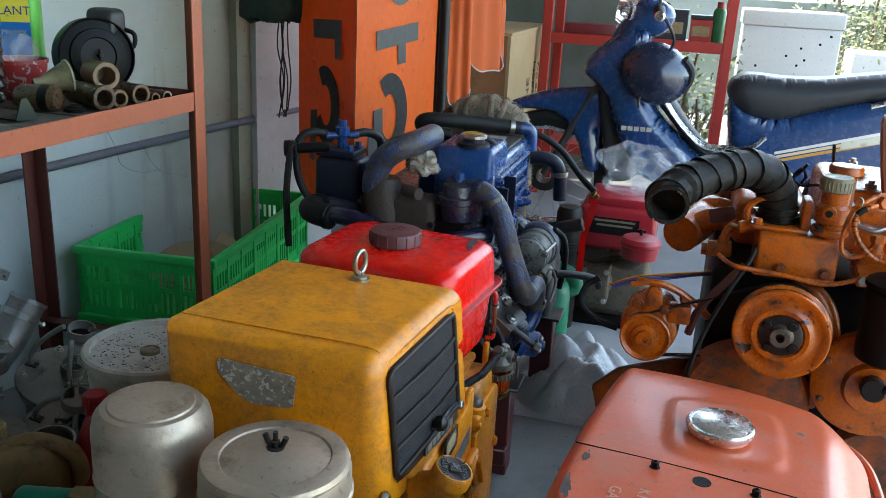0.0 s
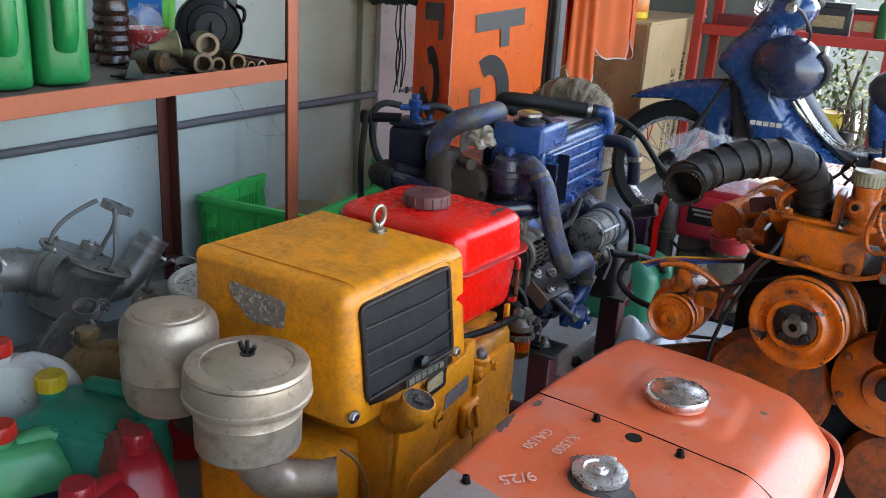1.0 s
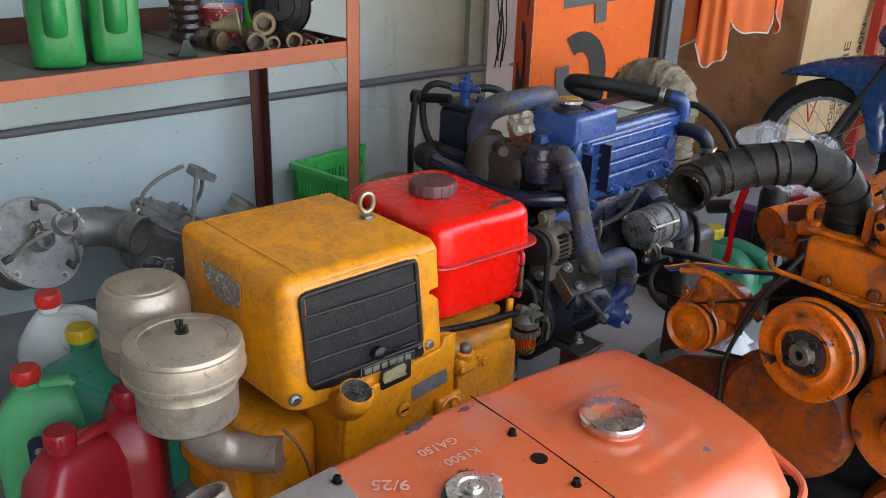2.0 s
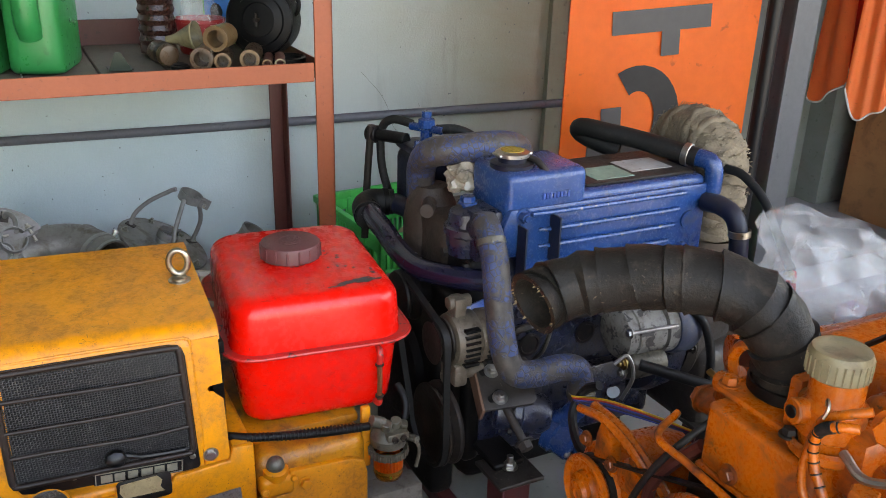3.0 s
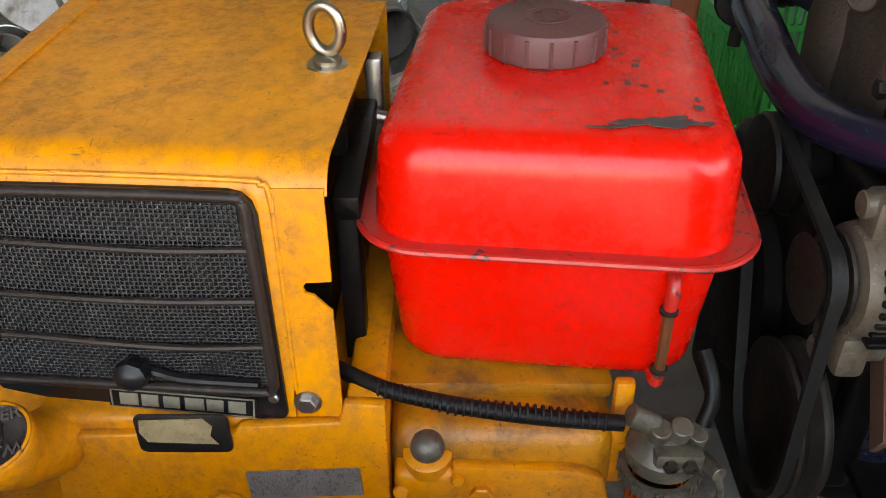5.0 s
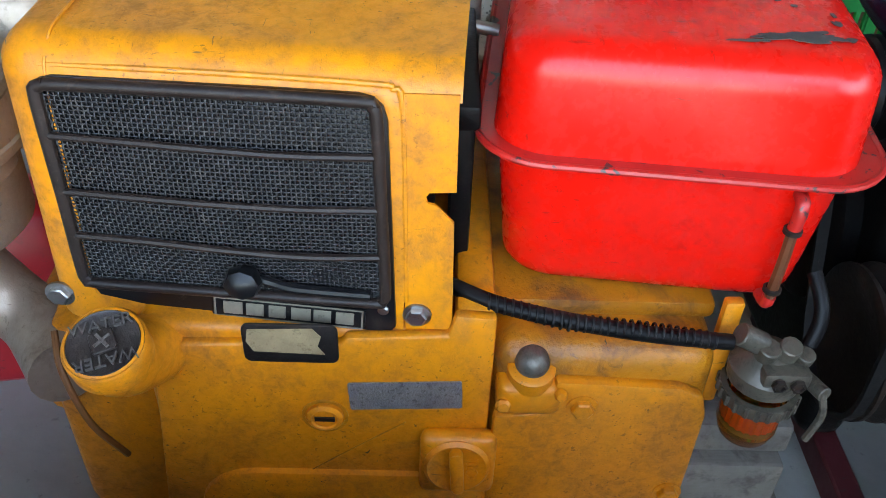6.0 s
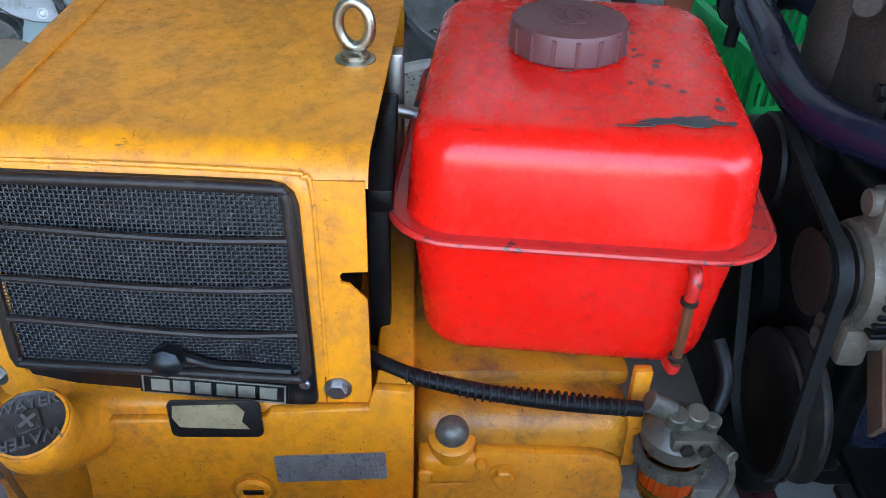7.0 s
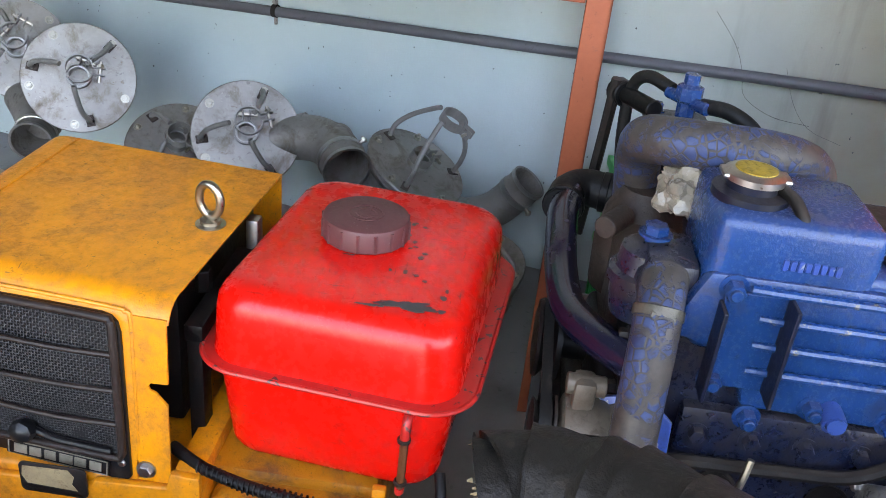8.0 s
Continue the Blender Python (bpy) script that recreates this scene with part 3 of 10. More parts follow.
part("worn_sticker", plate([(-0.054, 0.031), (0.056, 0.024), (0.060, 0.020), (0.055, -0.021), (0.049, -0.025), (-0.009, -0.029), (-0.030, -0.018), (-0.058, 0.010), (-0.059, 0.026)], 0.001, facing(-0.4875, 1.0310, 0.552, (-0.012, -1, 0))), surface("scraped_sticker", (0.25, 0.20, 0.155), 0.7, shade=0.6, big=30, fine=160, dirt=(0.16, 0.085, 0.04), dirt_at=0.50, chips=(0.40, 0.36, 0.30), chip_at=0.55, chip_scale=110, bump=0.4), hood, "scraped grey remains of a sticker")

# grille
MESH = surface("dusty_mesh_wire", (0.036, 0.034, 0.034), 0.50, metal=0.3, shade=0.55, big=30, fine=160, dirt=(0.10, 0.09, 0.08), dirt_at=0.55, bump=0.05, spec=0.35)
FIN = surface("dark_radiator_fins", (0.006, 0.006, 0.007), 0.6, shade=0.6, big=30, fine=160, dirt=(0.018, 0.016, 0.014), dirt_at=0.5, bump=0.1, spec=0.2)

BAR = surface("dark_brown_bar_paint", (0.026, 0.017, 0.014), 0.42, shade=0.5, big=40, fine=160, dirt=(0.075, 0.05, 0.038), dirt_at=0.56, bump=0.2, spec=0.25)
grille = fpart("grille", plate([(1.085, 0.455), (1.0875, 0.594), (1.0895, 0.602), (1.094, 0.6075), (1.102, 0.6095), (1.279, 0.6045), (1.288, 0.602), (1.294, 0.596), (1.2965, 0.586), (1.2985, 0.414), (1.294, 0.408), (1.15, 0.4215), (1.092, 0.4375)], 0.0045, facing(-0.273, 0, 0, (1, 0, 0)), 0.0008), BLACK, engine, "black grille with wire mesh and bowed bars")
def mesh_place(i, j, lift):
    """A place on the bowed screen: i and j run 0..1 along and up it."""
    dent = 0.0035 * math.exp(-((i - 0.78) / 0.10) ** 2 - ((j - 0.16) / 0.14) ** 2)
    return (-0.2672 + lift + 0.0055 * math.sin(math.pi * i) * math.sin(math.pi * j) - dent, 1.089 + 0.201 * i, 0.447 + 0.153 * j - 0.008 * i * (1 - j) - 0.003 * i)


def woven(warp, weft, r):
    """Wires woven over and under one another, four-sided."""
    bm = B()
    for across in (False, True):
        lines, steps = (warp, weft * 2) if not across else (weft, warp * 2)
        for a in range(lines + 1):
            prev = None
            for b in range(steps + 1):
                i, j = (a / lines, b / steps) if not across else (b / steps, a / lines)
                lift = 0.0006 * math.cos(math.pi * (b / 2 + a + (1 if across else 0)))
                c = Vector(mesh_place(i, j, lift))
                w = Vector((0, r, 0)) if not across else Vector((0, 0, r))
                ring = [bm.verts.new(c + d) for d in (w, Vector((r, 0, 0)), -w)]
                if prev:
                    for k in range(2):
                        bm.faces.new((prev[k], prev[k + 1], ring[k + 1], ring[k]))
                prev = ring
    return bm


tagged(fpart("mesh", woven(66, 50, 0.00055), MESH, grille, "dusty woven wire mesh", sharp=180), kind="stuff")
bm = B()
back = [[bm.verts.new(mesh_place(i / 12, j / 10, -0.0042)) for j in range(11)] for i in range(13)]
for i in range(12):
    for j in range(10):
        bm.faces.new((back[i][j], back[i + 1][j], back[i + 1][j + 1], back[i][j + 1]))
fpart("radiator_core", bm, FIN, grille, "dark radiator fins behind the mesh", sharp=80)
loop = [(1.099, 0.605), (1.19, 0.6035), (1.28, 0.601), (1.288, 0.598), (1.2905, 0.586), (1.2915, 0.52), (1.2925, 0.452), (1.290, 0.443), (1.282, 0.4395), (1.19, 0.445), (1.096, 0.4505), (1.088, 0.455), (1.0865, 0.465), (1.089, 0.53), (1.091, 0.595), (1.094, 0.603), (1.099, 0.605)]
fpart("grille_rim", tube([(-0.2655, y, z) for y, z in loop], 0.0042, 10, 3), BAR, grille)
for z0, z1 in ((0.570, 0.562), (0.5285, 0.5215), (0.493, 0.482)):
    fpart("grille_bar", tube([(-0.265, 1.088, z0), (-0.2605, 1.14, z0 - 0.0008), (-0.2585, 1.19, (z0 + z1) / 2 + 0.0008), (-0.2605, 1.24, z1 + 0.0015), (-0.265, 1.2905, z1)], 0.0027, 8, 5), BAR, grille)
bead = [(1.095, 0.6145), (1.19, 0.6130), (1.288, 0.6095), (1.299, 0.6065), (1.3045, 0.598), (1.3055, 0.52), (1.3055, 0.436)]
fpart("pressed_bead", tube([(-0.2735, y, z) for y, z in bead], 0.0022, 8, 4), YELLOW, hood)
knob = fpart("knob", lathe([(0.007, 0), (0.008, 0.005), (0.0115, 0.008), (0.0128, 0.014), (0.0115, 0.020), (0.006, 0.0235), (0.0, 0.0245)], (-0.266, 1.199, 0.464), (-0.2, 1.201, 0.472), 8), BLACK, grille, "black six-sided knob", sharp=30)
fpart("lever", tube([(-0.258, 1.205, 0.466), (-0.257, 1.216, 0.463), (-0.260, 1.228, 0.456), (-0.264, 1.250, 0.4505), (-0.265, 1.282, 0.4475)], 0.0036, 8, 5), BLACK, grille)
name_at = facing(-0.2672, 1.2235, 0.4275, (1, 0, 0)) @ pose(0, 0, 0, 0, 0, -5.5)
name_plate = fpart("name_plate", plate(rounded(0.108, 0.0195, 0.003), 0.0016, name_at), BLACK, grille, "black name plate with worn silver shapes")
bm = B()
for dx, dy, w, h in ((0, 0.0085, 0.104, 0.0012), (0, -0.0085, 0.104, 0.0012), (0.0518, 0, 0.0012, 0.018), (-0.0518, 0, 0.0012, 0.018)):
    put(bm, box(dx - w / 2, dy - h / 2, 0.0014, dx + w / 2, dy + h / 2, 0.0022))
for k in range(6):
    put(bm, box(-0.046 + k * 0.0158, -0.0058, 0.0014, -0.046 + k * 0.0158 + (0.0135, 0.0125, 0.0120, 0.0140, 0.0125, 0.0130)[k], 0.0058, 0.0024, 0.0004, 1))
bm.transform(name_at)
fpart("lettering", bm, LETTER, name_plate)
for y, z in ((1.290, 0.431), (1.150, 0.4445)):
    fpart("screw", lathe([(0.0042, 0), (0.0042, 0.0015), (0.003, 0.0028), (0, 0.003)], (-0.2685, y, z), (0, y, z), 12), STEEL, grille)
for y, z in ((1.3135, 0.4240), (1.062, 0.4345)):
    bolt = fpart("hood_bolt", hexbolt((-0.2725, y, z), (1, 0, 0), 0.0078, 0.0065), STEEL, engine)

# eye bolt
eye = part("eye_bolt", lathe([(0.0165, 0), (0.0165, 0.0022), (0.0115, 0.003), (0.0115, 0.0065), (0.008, 0.009), (0.0, 0.009)], (-0.453, 1.3215, 0.6135), (-0.453, 1.3215, 1), 24), ZINC, engine, "plated steel lifting eye")
ring = [(0.0045 * 0, 1.3215 + 0.013 * math.sin(a), 0.6425 + 0.0185 * -math.cos(a)) for a in [2 * math.pi * k / 20 for k in range(21)]]
part("ring", tube([(-0.453 + 0.004 * math.sin(k * 0.3), y, z + 0.001) for k, (_, y, z) in enumerate(ring)], 0.0047, 10, 2), ZINC, eye)

# block casting
block = part("crankcase", put(box(-0.63, 1.105, 0.02, -0.268, 1.372, 0.412, 0.008, 3), box(-0.60, 1.342, 0.40, -0.268, 1.372, 0.434, 0.006, 2)), YELLOW_CAST, engine, "yellow painted casting, oily")
part("cylinder_head_side", box(-0.62, 1.372, 0.03, -0.262, 1.545, 0.402, 0.022, 4), YELLOW_OILY, engine)
part("side_cover", plate([(1.098, 0.20), (1.36, 0.235), (1.372, 0.25), (1.372, 0.432), (1.342, 0.434), (1.337, 0.414), (1.262, 0.410), (1.258, 0.403), (1.14, 0.40), (1.115, 0.37)], 0.010, facing(-0.270, 0, 0, (1, 0, 0)), 0.003), YELLOW_CAST, engine)
part("lower_cover", plate(rounded(0.25, 0.19, 0.05), 0.012, facing(-0.266, 1.255, 0.16, (1, 0, 0)), 0.004), YELLOW_CAST, engine)
part("head_cover", plate([(1.375, 0.10), (1.54, 0.12), (1.541, 0.34), (1.535, 0.362), (1.515, 0.372), (1.42, 0.376), (1.415, 0.34), (1.375, 0.335)], 0.012, facing(-0.264, 0, 0, (1, 0, 0)), 0.004), YELLOW_CAST, engine)
window = part("inspection_window", plate(rounded(0.070, 0.038, 0.006), 0.003, facing(-0.2595, 1.2215, 0.4055, (1, 0, 0)), 0.001), IRON, engine, "dark window frame with torn yellowed label")
part("label", plate([(-0.029, 0.012), (0.018, 0.014), (0.024, 0.006), (0.021, -0.004), (0.026, -0.012), (-0.026, -0.010), (-0.031, 0.0)], 0.0006, facing(-0.2563, 1.2205, 0.4085, (1, 0, 0))), PAPER, window)
part("data_plate", plate(rounded(0.088, 0.030, 0.002), 0.0012, facing(-0.2598, 1.306, 0.3500, (1, 0, 0)) @ pose(0, 0, 0, 0, 0, 3)), DULL_PLATE, engine, "blank worn aluminium plate")
plug = part("plug", lathe([(0.0145, 0), (0.0145, 0.004), (0.011, 0.006), (0.010, 0.004), (0, 0.004)], (-0.260, 1.2425, 0.3245), (0, 1.2425, 0.3245), 20), YELLOW_CAST, engine)
part("slot", box(-0.2565, 1.2345, 0.3225, -0.2545, 1.2505, 0.3265), IRON, plug)
part("plug_recess", lathe([(0.0165, 0), (0.0185, 0.001), (0.0185, 0.0022), (0.016, 0.0022)], (-0.2605, 1.2425, 0.3245), (0, 1.2425, 0.3245), 24), YELLOW_OILY, engine)
part("cover_seam", tube([(-0.2597, 1.222, 0.2495), (-0.2597, 1.262, 0.283), (-0.2597, 1.306, 0.318)], 0.0006, 6, 3), YELLOW_OILY, engine, "dark joint of the casting")
oil = part("oil_filler", box(-0.262, 1.318, 0.245, -0.244, 1.38, 0.315, 0.008, 3), YELLOW_CAST, engine)
oil_cap = part("oil_cap", lathe([(0.026, 0), (0.027, 0.004), (0.024, 0.007), (0.021, 0.0055), (0, 0.0055)], (-0.245, 1.348, 0.286), (0.0, 1.348, 0.32), 28), YELLOW_CAST, oil, "round yellow cap with a raised bar grip")
part("grip", plate(rounded(0.011, 0.044, 0.005), 0.009, facing(-0.240, 1.348, 0.287, (1, 0, 0.14)) @ pose(0, 0, 0, 0, 0, 4), 0.002), YELLOW_CAST, oil_cap)
part("raised_word", words("OIL", 0.014, 0.0006, facing(-0.2385, 1.361, 0.287, (1, 0, 0.14)) @ pose(0, 0, 0, 0, 0, 90)), YELLOW_CAST, oil_cap)
dome = part("dome_boss", box(-0.285, 1.376, 0.338, -0.249, 1.427, 0.372, 0.009, 3), YELLOW_CAST, engine)
part("knurled_ring", lathe([(0.0185, 0), (0.0185, 0.014), (0.0155, 0.016), (0.0, 0.016)], (-0.266, 1.4015, 0.368), (-0.256, 1.4015, 0.42), 40), YELLOW_CAST, dome)
part("steel_dome", lathe([(0.0125, 0), (0.0135, 0.006), (0.0115, 0.013), (0.007, 0.0175), (0, 0.019)], (-0.2645, 1.4015, 0.381), (-0.2545, 1.4015, 0.43), 24), POT_METAL, dome, "smooth steel dome nut")
for y, z, s in ((1.381, 0.353, 0.006), (1.424, 0.366, 0.005)):
    part("screw", lathe([(s, 0), (s, 0.003), (s * 0.7, 0.005), (0, 0.005)], (-0.250, y, z), (0, y, z + 0.05), 12), YELLOW_CAST, dome)
part("case_bolt", hexbolt((-0.252, 1.4425, 0.3505), (1, 0, 0), 0.009, 0.007), YELLOW_CAST, engine)
part("case_bolt", hexbolt((-0.252, 1.528, 0.245), (1, 0, 0), 0.009, 0.007), YELLOW_CAST, engine)
part("case_bolt", hexbolt((-0.252, 1.395, 0.20), (1, 0, 0), 0.009, 0.007), YELLOW_CAST, engine)

# water cap on its spout
spout = part("water_spout", tube([(-0.275, 1.118, 0.385), (-0.252, 1.110, 0.395), (-0.232, 1.105, 0.412), (-0.226, 1.104, 0.43)], 0.027, 16, 4), YELLOW_CAST, engine)
wq = Vector((-0.225, 1.1035, 0.4275)), Vector((0.32, 0.0, 0.947))
CAP_DARK = surface("dark_brown_cap_casting", (0.040, 0.028, 0.023), 0.45, shade=0.5, big=60, fine=220, dirt=(0.10, 0.075, 0.06), dirt_at=0.58, bump=0.6)
water_cap = part("water_cap", lathe([(0.0262, 0), (0.0268, 0.004), (0.0268, 0.0105), (0.0245, 0.0125), (0.023, 0.0115), (0, 0.0115)], wq[0], wq[0] + wq[1], 36), CAP_DARK, spout, "round dark cap with raised word")
wm = facing(*(wq[0] + wq[1] * 0.012), wq[1], (0.9, 0.3, 0))
part("cap_skirt", lathe([(0.0272, -0.010), (0.0290, -0.009), (0.0290, 0.0095), (0.0275, 0.0115)], wq[0], wq[0] + wq[1], 40), YELLOW_CAST, water_cap, "yellow painted skirt of the cap")
part("cap_rim", lathe([(0.0262, 0.0), (0.0272, 0.0005), (0.0272, 0.002), (0.0252, 0.0025), (0.0252, 0.0)], wq[0] + wq[1] * 0.0105, wq[0] + wq[1], 36), YELLOW_CAST, water_cap)
part("raised_word", put(words("WATER", 0.0125, 0.0018, wm @ pose(0, 0.0135, 0)), words("WATER", 0.0125, 0.0018, wm @ pose(0, -0.0135, 0, 0, 0, 180))), surface("dull_relief", (0.10, 0.085, 0.075), 0.5, shade=0.6, big=60, fine=200), water_cap)
grip_ = part("grip", plate(rounded(0.017, 0.017, 0.002), 0.003, wm @ pose(0, 0, 0, 0, 0, 8), 0.001), CAP_DARK, water_cap)
cross = put(box(-0.0065, -0.0011, 0.003, 0.0065, 0.0011, 0.0042), box(-0.0011, -0.0065, 0.003, 0.0011, 0.0065, 0.0042))
cross.transform(wm @ pose(0, 0, 0, 0, 0, 30))
part("raised_cross", cross, surface("rubbed_relief", (0.13, 0.105, 0.09), 0.5, shade=0.6, big=60, fine=200), grip_)

# fuel hose and filter
FILTER_METAL = surface("greasy_die_casting", (0.125, 0.108, 0.078), 0.40, metal=0.3, shade=0.6, big=30, fine=160, dirt=(0.025, 0.02, 0.014), dirt_at=0.5, bump=0.3)
hose = part("fuel_hose", tube([(-0.30, 1.33, 0.434), (-0.276, 1.37, 0.434), (-0.262, 1.42, 0.432), (-0.258, 1.48, 0.424), (-0.260, 1.545, 0.4155)], 0.0064, 10, 8), SOOT, engine, "black fuel hose wound with wire")
for k in range(30):
    s = k / 29
    c = Vector((-0.276 + 0.017 * min(1, s * 3), 1.365 + 0.165 * s, 0.4345 - 0.017 * s * s))
    part("wire_turn", lathe([(0.0062, 0), (0.0069, 0.0005), (0.0069, 0.0016), (0.0062, 0.0021)], c, c + Vector((0.04, 1, -0.12 * s)), 12), RUBBER, hose)
filt = part("fuel_filter", lathe([(0.012, 0), (0.027, 0.003), (0.028, 0.016), (0.024, 0.02), (0.018, 0.03), (0.008, 0.034), (0, 0.034)], (-0.262, 1.574, 0.366), (-0.262, 1.574, 1), 24), FILTER_METAL, engine, "grey die-cast fuel filter with amber bowl")
part("bowl_ring", lathe([(0.0245, 0), (0.0295, 0.0), (0.0295, 0.011), (0.0245, 0.011)], (-0.262, 1.574, 0.350), (-0.262, 1.574, 1), 30), FILTER_METAL, filt)
for k in range(22):
    a = 2 * math.pi * k / 22
    part("tooth", rod((-0.262 + 0.0296 * math.cos(a), 1.574 + 0.0296 * math.sin(a), 0.3505), (-0.262 + 0.0296 * math.cos(a), 1.574 + 0.0296 * math.sin(a), 0.3605), 0.0021, seg=6), FILTER_METAL, filt)
part("bowl", lathe([(0.0, 0), (0.012, 0.0015), (0.0205, 0.008), (0.0235, 0.018), (0.0235, 0.05)], (-0.262, 1.574, 0.301), (-0.262, 1.574, 1), 28), AMBER, filt, "amber plastic bowl")
bm = B()
folds = [[bm.verts.new((-0.262 + q * math.cos(math.pi * k / 22), 1.574 + q * math.sin(math.pi * k / 22), z)) for k in range(44) for q in ((0.0165, 0.0192)[k % 2],)] for z in (0.3245, 0.349)]
for k in range(44):
    bm.faces.new((folds[0][k], folds[0][(k + 1) % 44], folds[1][(k + 1) % 44], folds[1][k]))
bm.faces.new(folds[0][::-1])
part("pleats", bm, surface("red_filter_paper", (0.70, 0.10, 0.02), 0.7, shade=0.8, big=30, fine=100), filt, "red pleated filter paper", smooth=False)
part("pleat_end", lathe([(0.0, 0), (0.0205, 0.0), (0.0205, 0.004), (0.0, 0.004)], (-0.262, 1.574, 0.3205), (-0.262, 1.574, 1), 28), GREASE_CAP, filt)
bm = B()
for y, z, r in ((1.567, 0.398, 0.0085), (1.582, 0.400, 0.0085), (1.595, 0.392, 0.007)):
    put(bm, rod((-0.262, y, z - 0.02), (-0.252, y, z + 0.012), r, seg=12))
put(bm, rod((-0.26, 1.545, 0.4155), (-0.26, 1.565, 0.405), 0.009, seg=12))
put(bm, box(-0.2585, 1.562, 0.382, -0.236, 1.598, 0.397, 0.004, 2))
for y in (1.573, 1.587):
    put(bm, lathe([(0.005, 0), (0.005, 0.003), (0, 0.003)], (-0.237, y, 0.389), (0, y, 0.389), 10))
part("filter_head", bm, FILTER_METAL, filt)
for y in (1.573, 1.587):
    part("screw", lathe([(0.0058, 0), (0.0058, 0.003), (0.004, 0.0035), (0.0035, 0.0015), (0, 0.0015)], (-0.2345, y, 0.389), (0, y, 0.389), 6), IRON, filt)
part("tap_lever", put(rod((-0.255, 1.602, 0.377), (-0.235, 1.61, 0.379), 0.006), tube([(-0.238, 1.607, 0.382), (-0.232, 1.612, 0.362), (-0.230, 1.606, 0.335)], 0.0030, 8, 4)), FILTER_METAL, filt)
filt.location += Vector((0.0, 0.004, 0.009))
part("bracket", box(-0.288, 1.541, 0.33, -0.278, 1.556, 0.437, 0.003, 2), YELLOW_CAST, engine)
part("supply_hose", tube([(-0.295, 1.606, 0.455), (-0.280, 1.610, 0.442), (-0.270, 1.610, 0.428), (-0.262, 1.604, 0.412)], 0.0058, 10, 6), SOOT, engine)
GREY_WOOD = surface("weathered_timber", (0.20, 0.18, 0.155), 0.85, shade=0.6, big=14, fine=120, dirt=(0.07, 0.058, 0.048), dirt_at=0.5, bump=0.8, fine_bump=lambda t: noise_node(t, 60, 6, 0.7, 0.2, "Object", (5, 0.4, 5)))
for dims, words_ in (((-0.425, 1.46, 0.0, -0.345, 1.705, 0.078), "weathered grey timber block on the floor by the engine"), ((-0.435, 1.44, 0.079, -0.350, 1.685, 0.154), "weathered grey timber block in the stack by the engine"), ((-0.415, 1.45, 0.155, -0.366, 1.690, 0.197), "weathered grey batten on the timber stack")):
    bm = box(*dims, 0.006, 2)
    for v in bm.verts:
        v.co += Vector((noise.noise(v.co * 19), noise.noise(v.co * 23 + Vector((3, 0, 0))), 0)) * 0.004
    solid("timber_block", bm, GREY_WOOD, words_, "timber", group="timber stack")
part("skid", box(-0.60, 1.08, 0.0, -0.25, 1.20, 0.025, 0.004, 2), WOOD_OLD, engine)
part("rocker_cover", box(-0.60, 1.36, 0.40, -0.30, 1.545, 0.417, 0.006, 2), YELLOW_OILY, engine, "yellow cover under a brown oil film")
# works between hood and tank
part("radiator", box(-0.60, 1.10, 0.43, -0.345, 1.325, 0.595, 0.004, 2), SOOT, engine, "dark radiator block under the hood")
part("frame_bar", put(put(box(-0.36, 1.335, 0.41, -0.335, 1.352, 0.56, 0.003), box(-0.50, 1.335, 0.545, -0.33, 1.355, 0.565, 0.003)), rod((-0.40, 1.33, 0.565), (-0.40, 1.33, 0.59), 0.011, seg=6)), SOOT, engine)
part("lug", put(box(-0.52, 1.345, 0.49, -0.50, 1.36, 0.60, 0.003), rod((-0.49, 1.34, 0.555), (-0.49, 1.375, 0.548), 0.006)), STEEL, engine)

# ---- red fuel tank ----
TANK_Z = 0.5445


def skewed(bm):
    """The tank stands a little askew: its far side lies further along."""
    for v in bm.verts:
        v.co.y += (-0.285 - v.co.x) * 0.105
        v.co.x -= 0.105 * (1.57 - v.co.y)
    return bm


def tank_half(z0, z1, x0, x1, y0, y1, top, inset):
    """One pressed half of the tank: flares to the flange at z0, closed at z1."""
    bm = B()
    rings = []
    h = z1 - z0
    r0 = 0.04
    rr = 0.026 if top else 0.02
    n = 7
    for step in range(8):
        if step < 3:
            z, off = z0 + (h - math.copysign(rr, h)) * step / 2, inset * step / 2
        else:
            a = (step - 2) / 5 * math.pi / 2
            z, off = z1 - math.copysign(rr, h) * (1 - math.sin(a)), inset + rr * (1 - math.cos(a))
        out = rounded((y1 - y0) - 2 * off, (x1 - x0) - 2 * off, max(r0 - off * 0.35, 0.012), n)
        rings.append([bm.verts.new(((x0 + x1) / 2 + b, (y0 + y1) / 2 + a, z)) for a, b in out])
    for a, b in zip(rings, rings[1:]):
        for k in range(len(a)):
            m = (k + 1) % len(a)
            bm.faces.new((a[k], a[m], b[m], b[k]))
    last = rings[-1]
    cx, cy = (x0 + x1) / 2, (y0 + y1) / 2
    for g in (0.75, 0.45, 0.2):
        nxt = [bm.verts.new((cx + (v.co.x - cx) * g , cy + (v.co.y - cy) * g, z1 + math.copysign(0.004, h) * (1 - g * g))) for v in rings[-1]]
        for k in range(len(last)):
            m = (k + 1) % len(last)
            bm.faces.new((last[k], last[m], nxt[m], nxt[k]))
        last = nxt
    bm.faces.new(last)
    return skewed(bm)


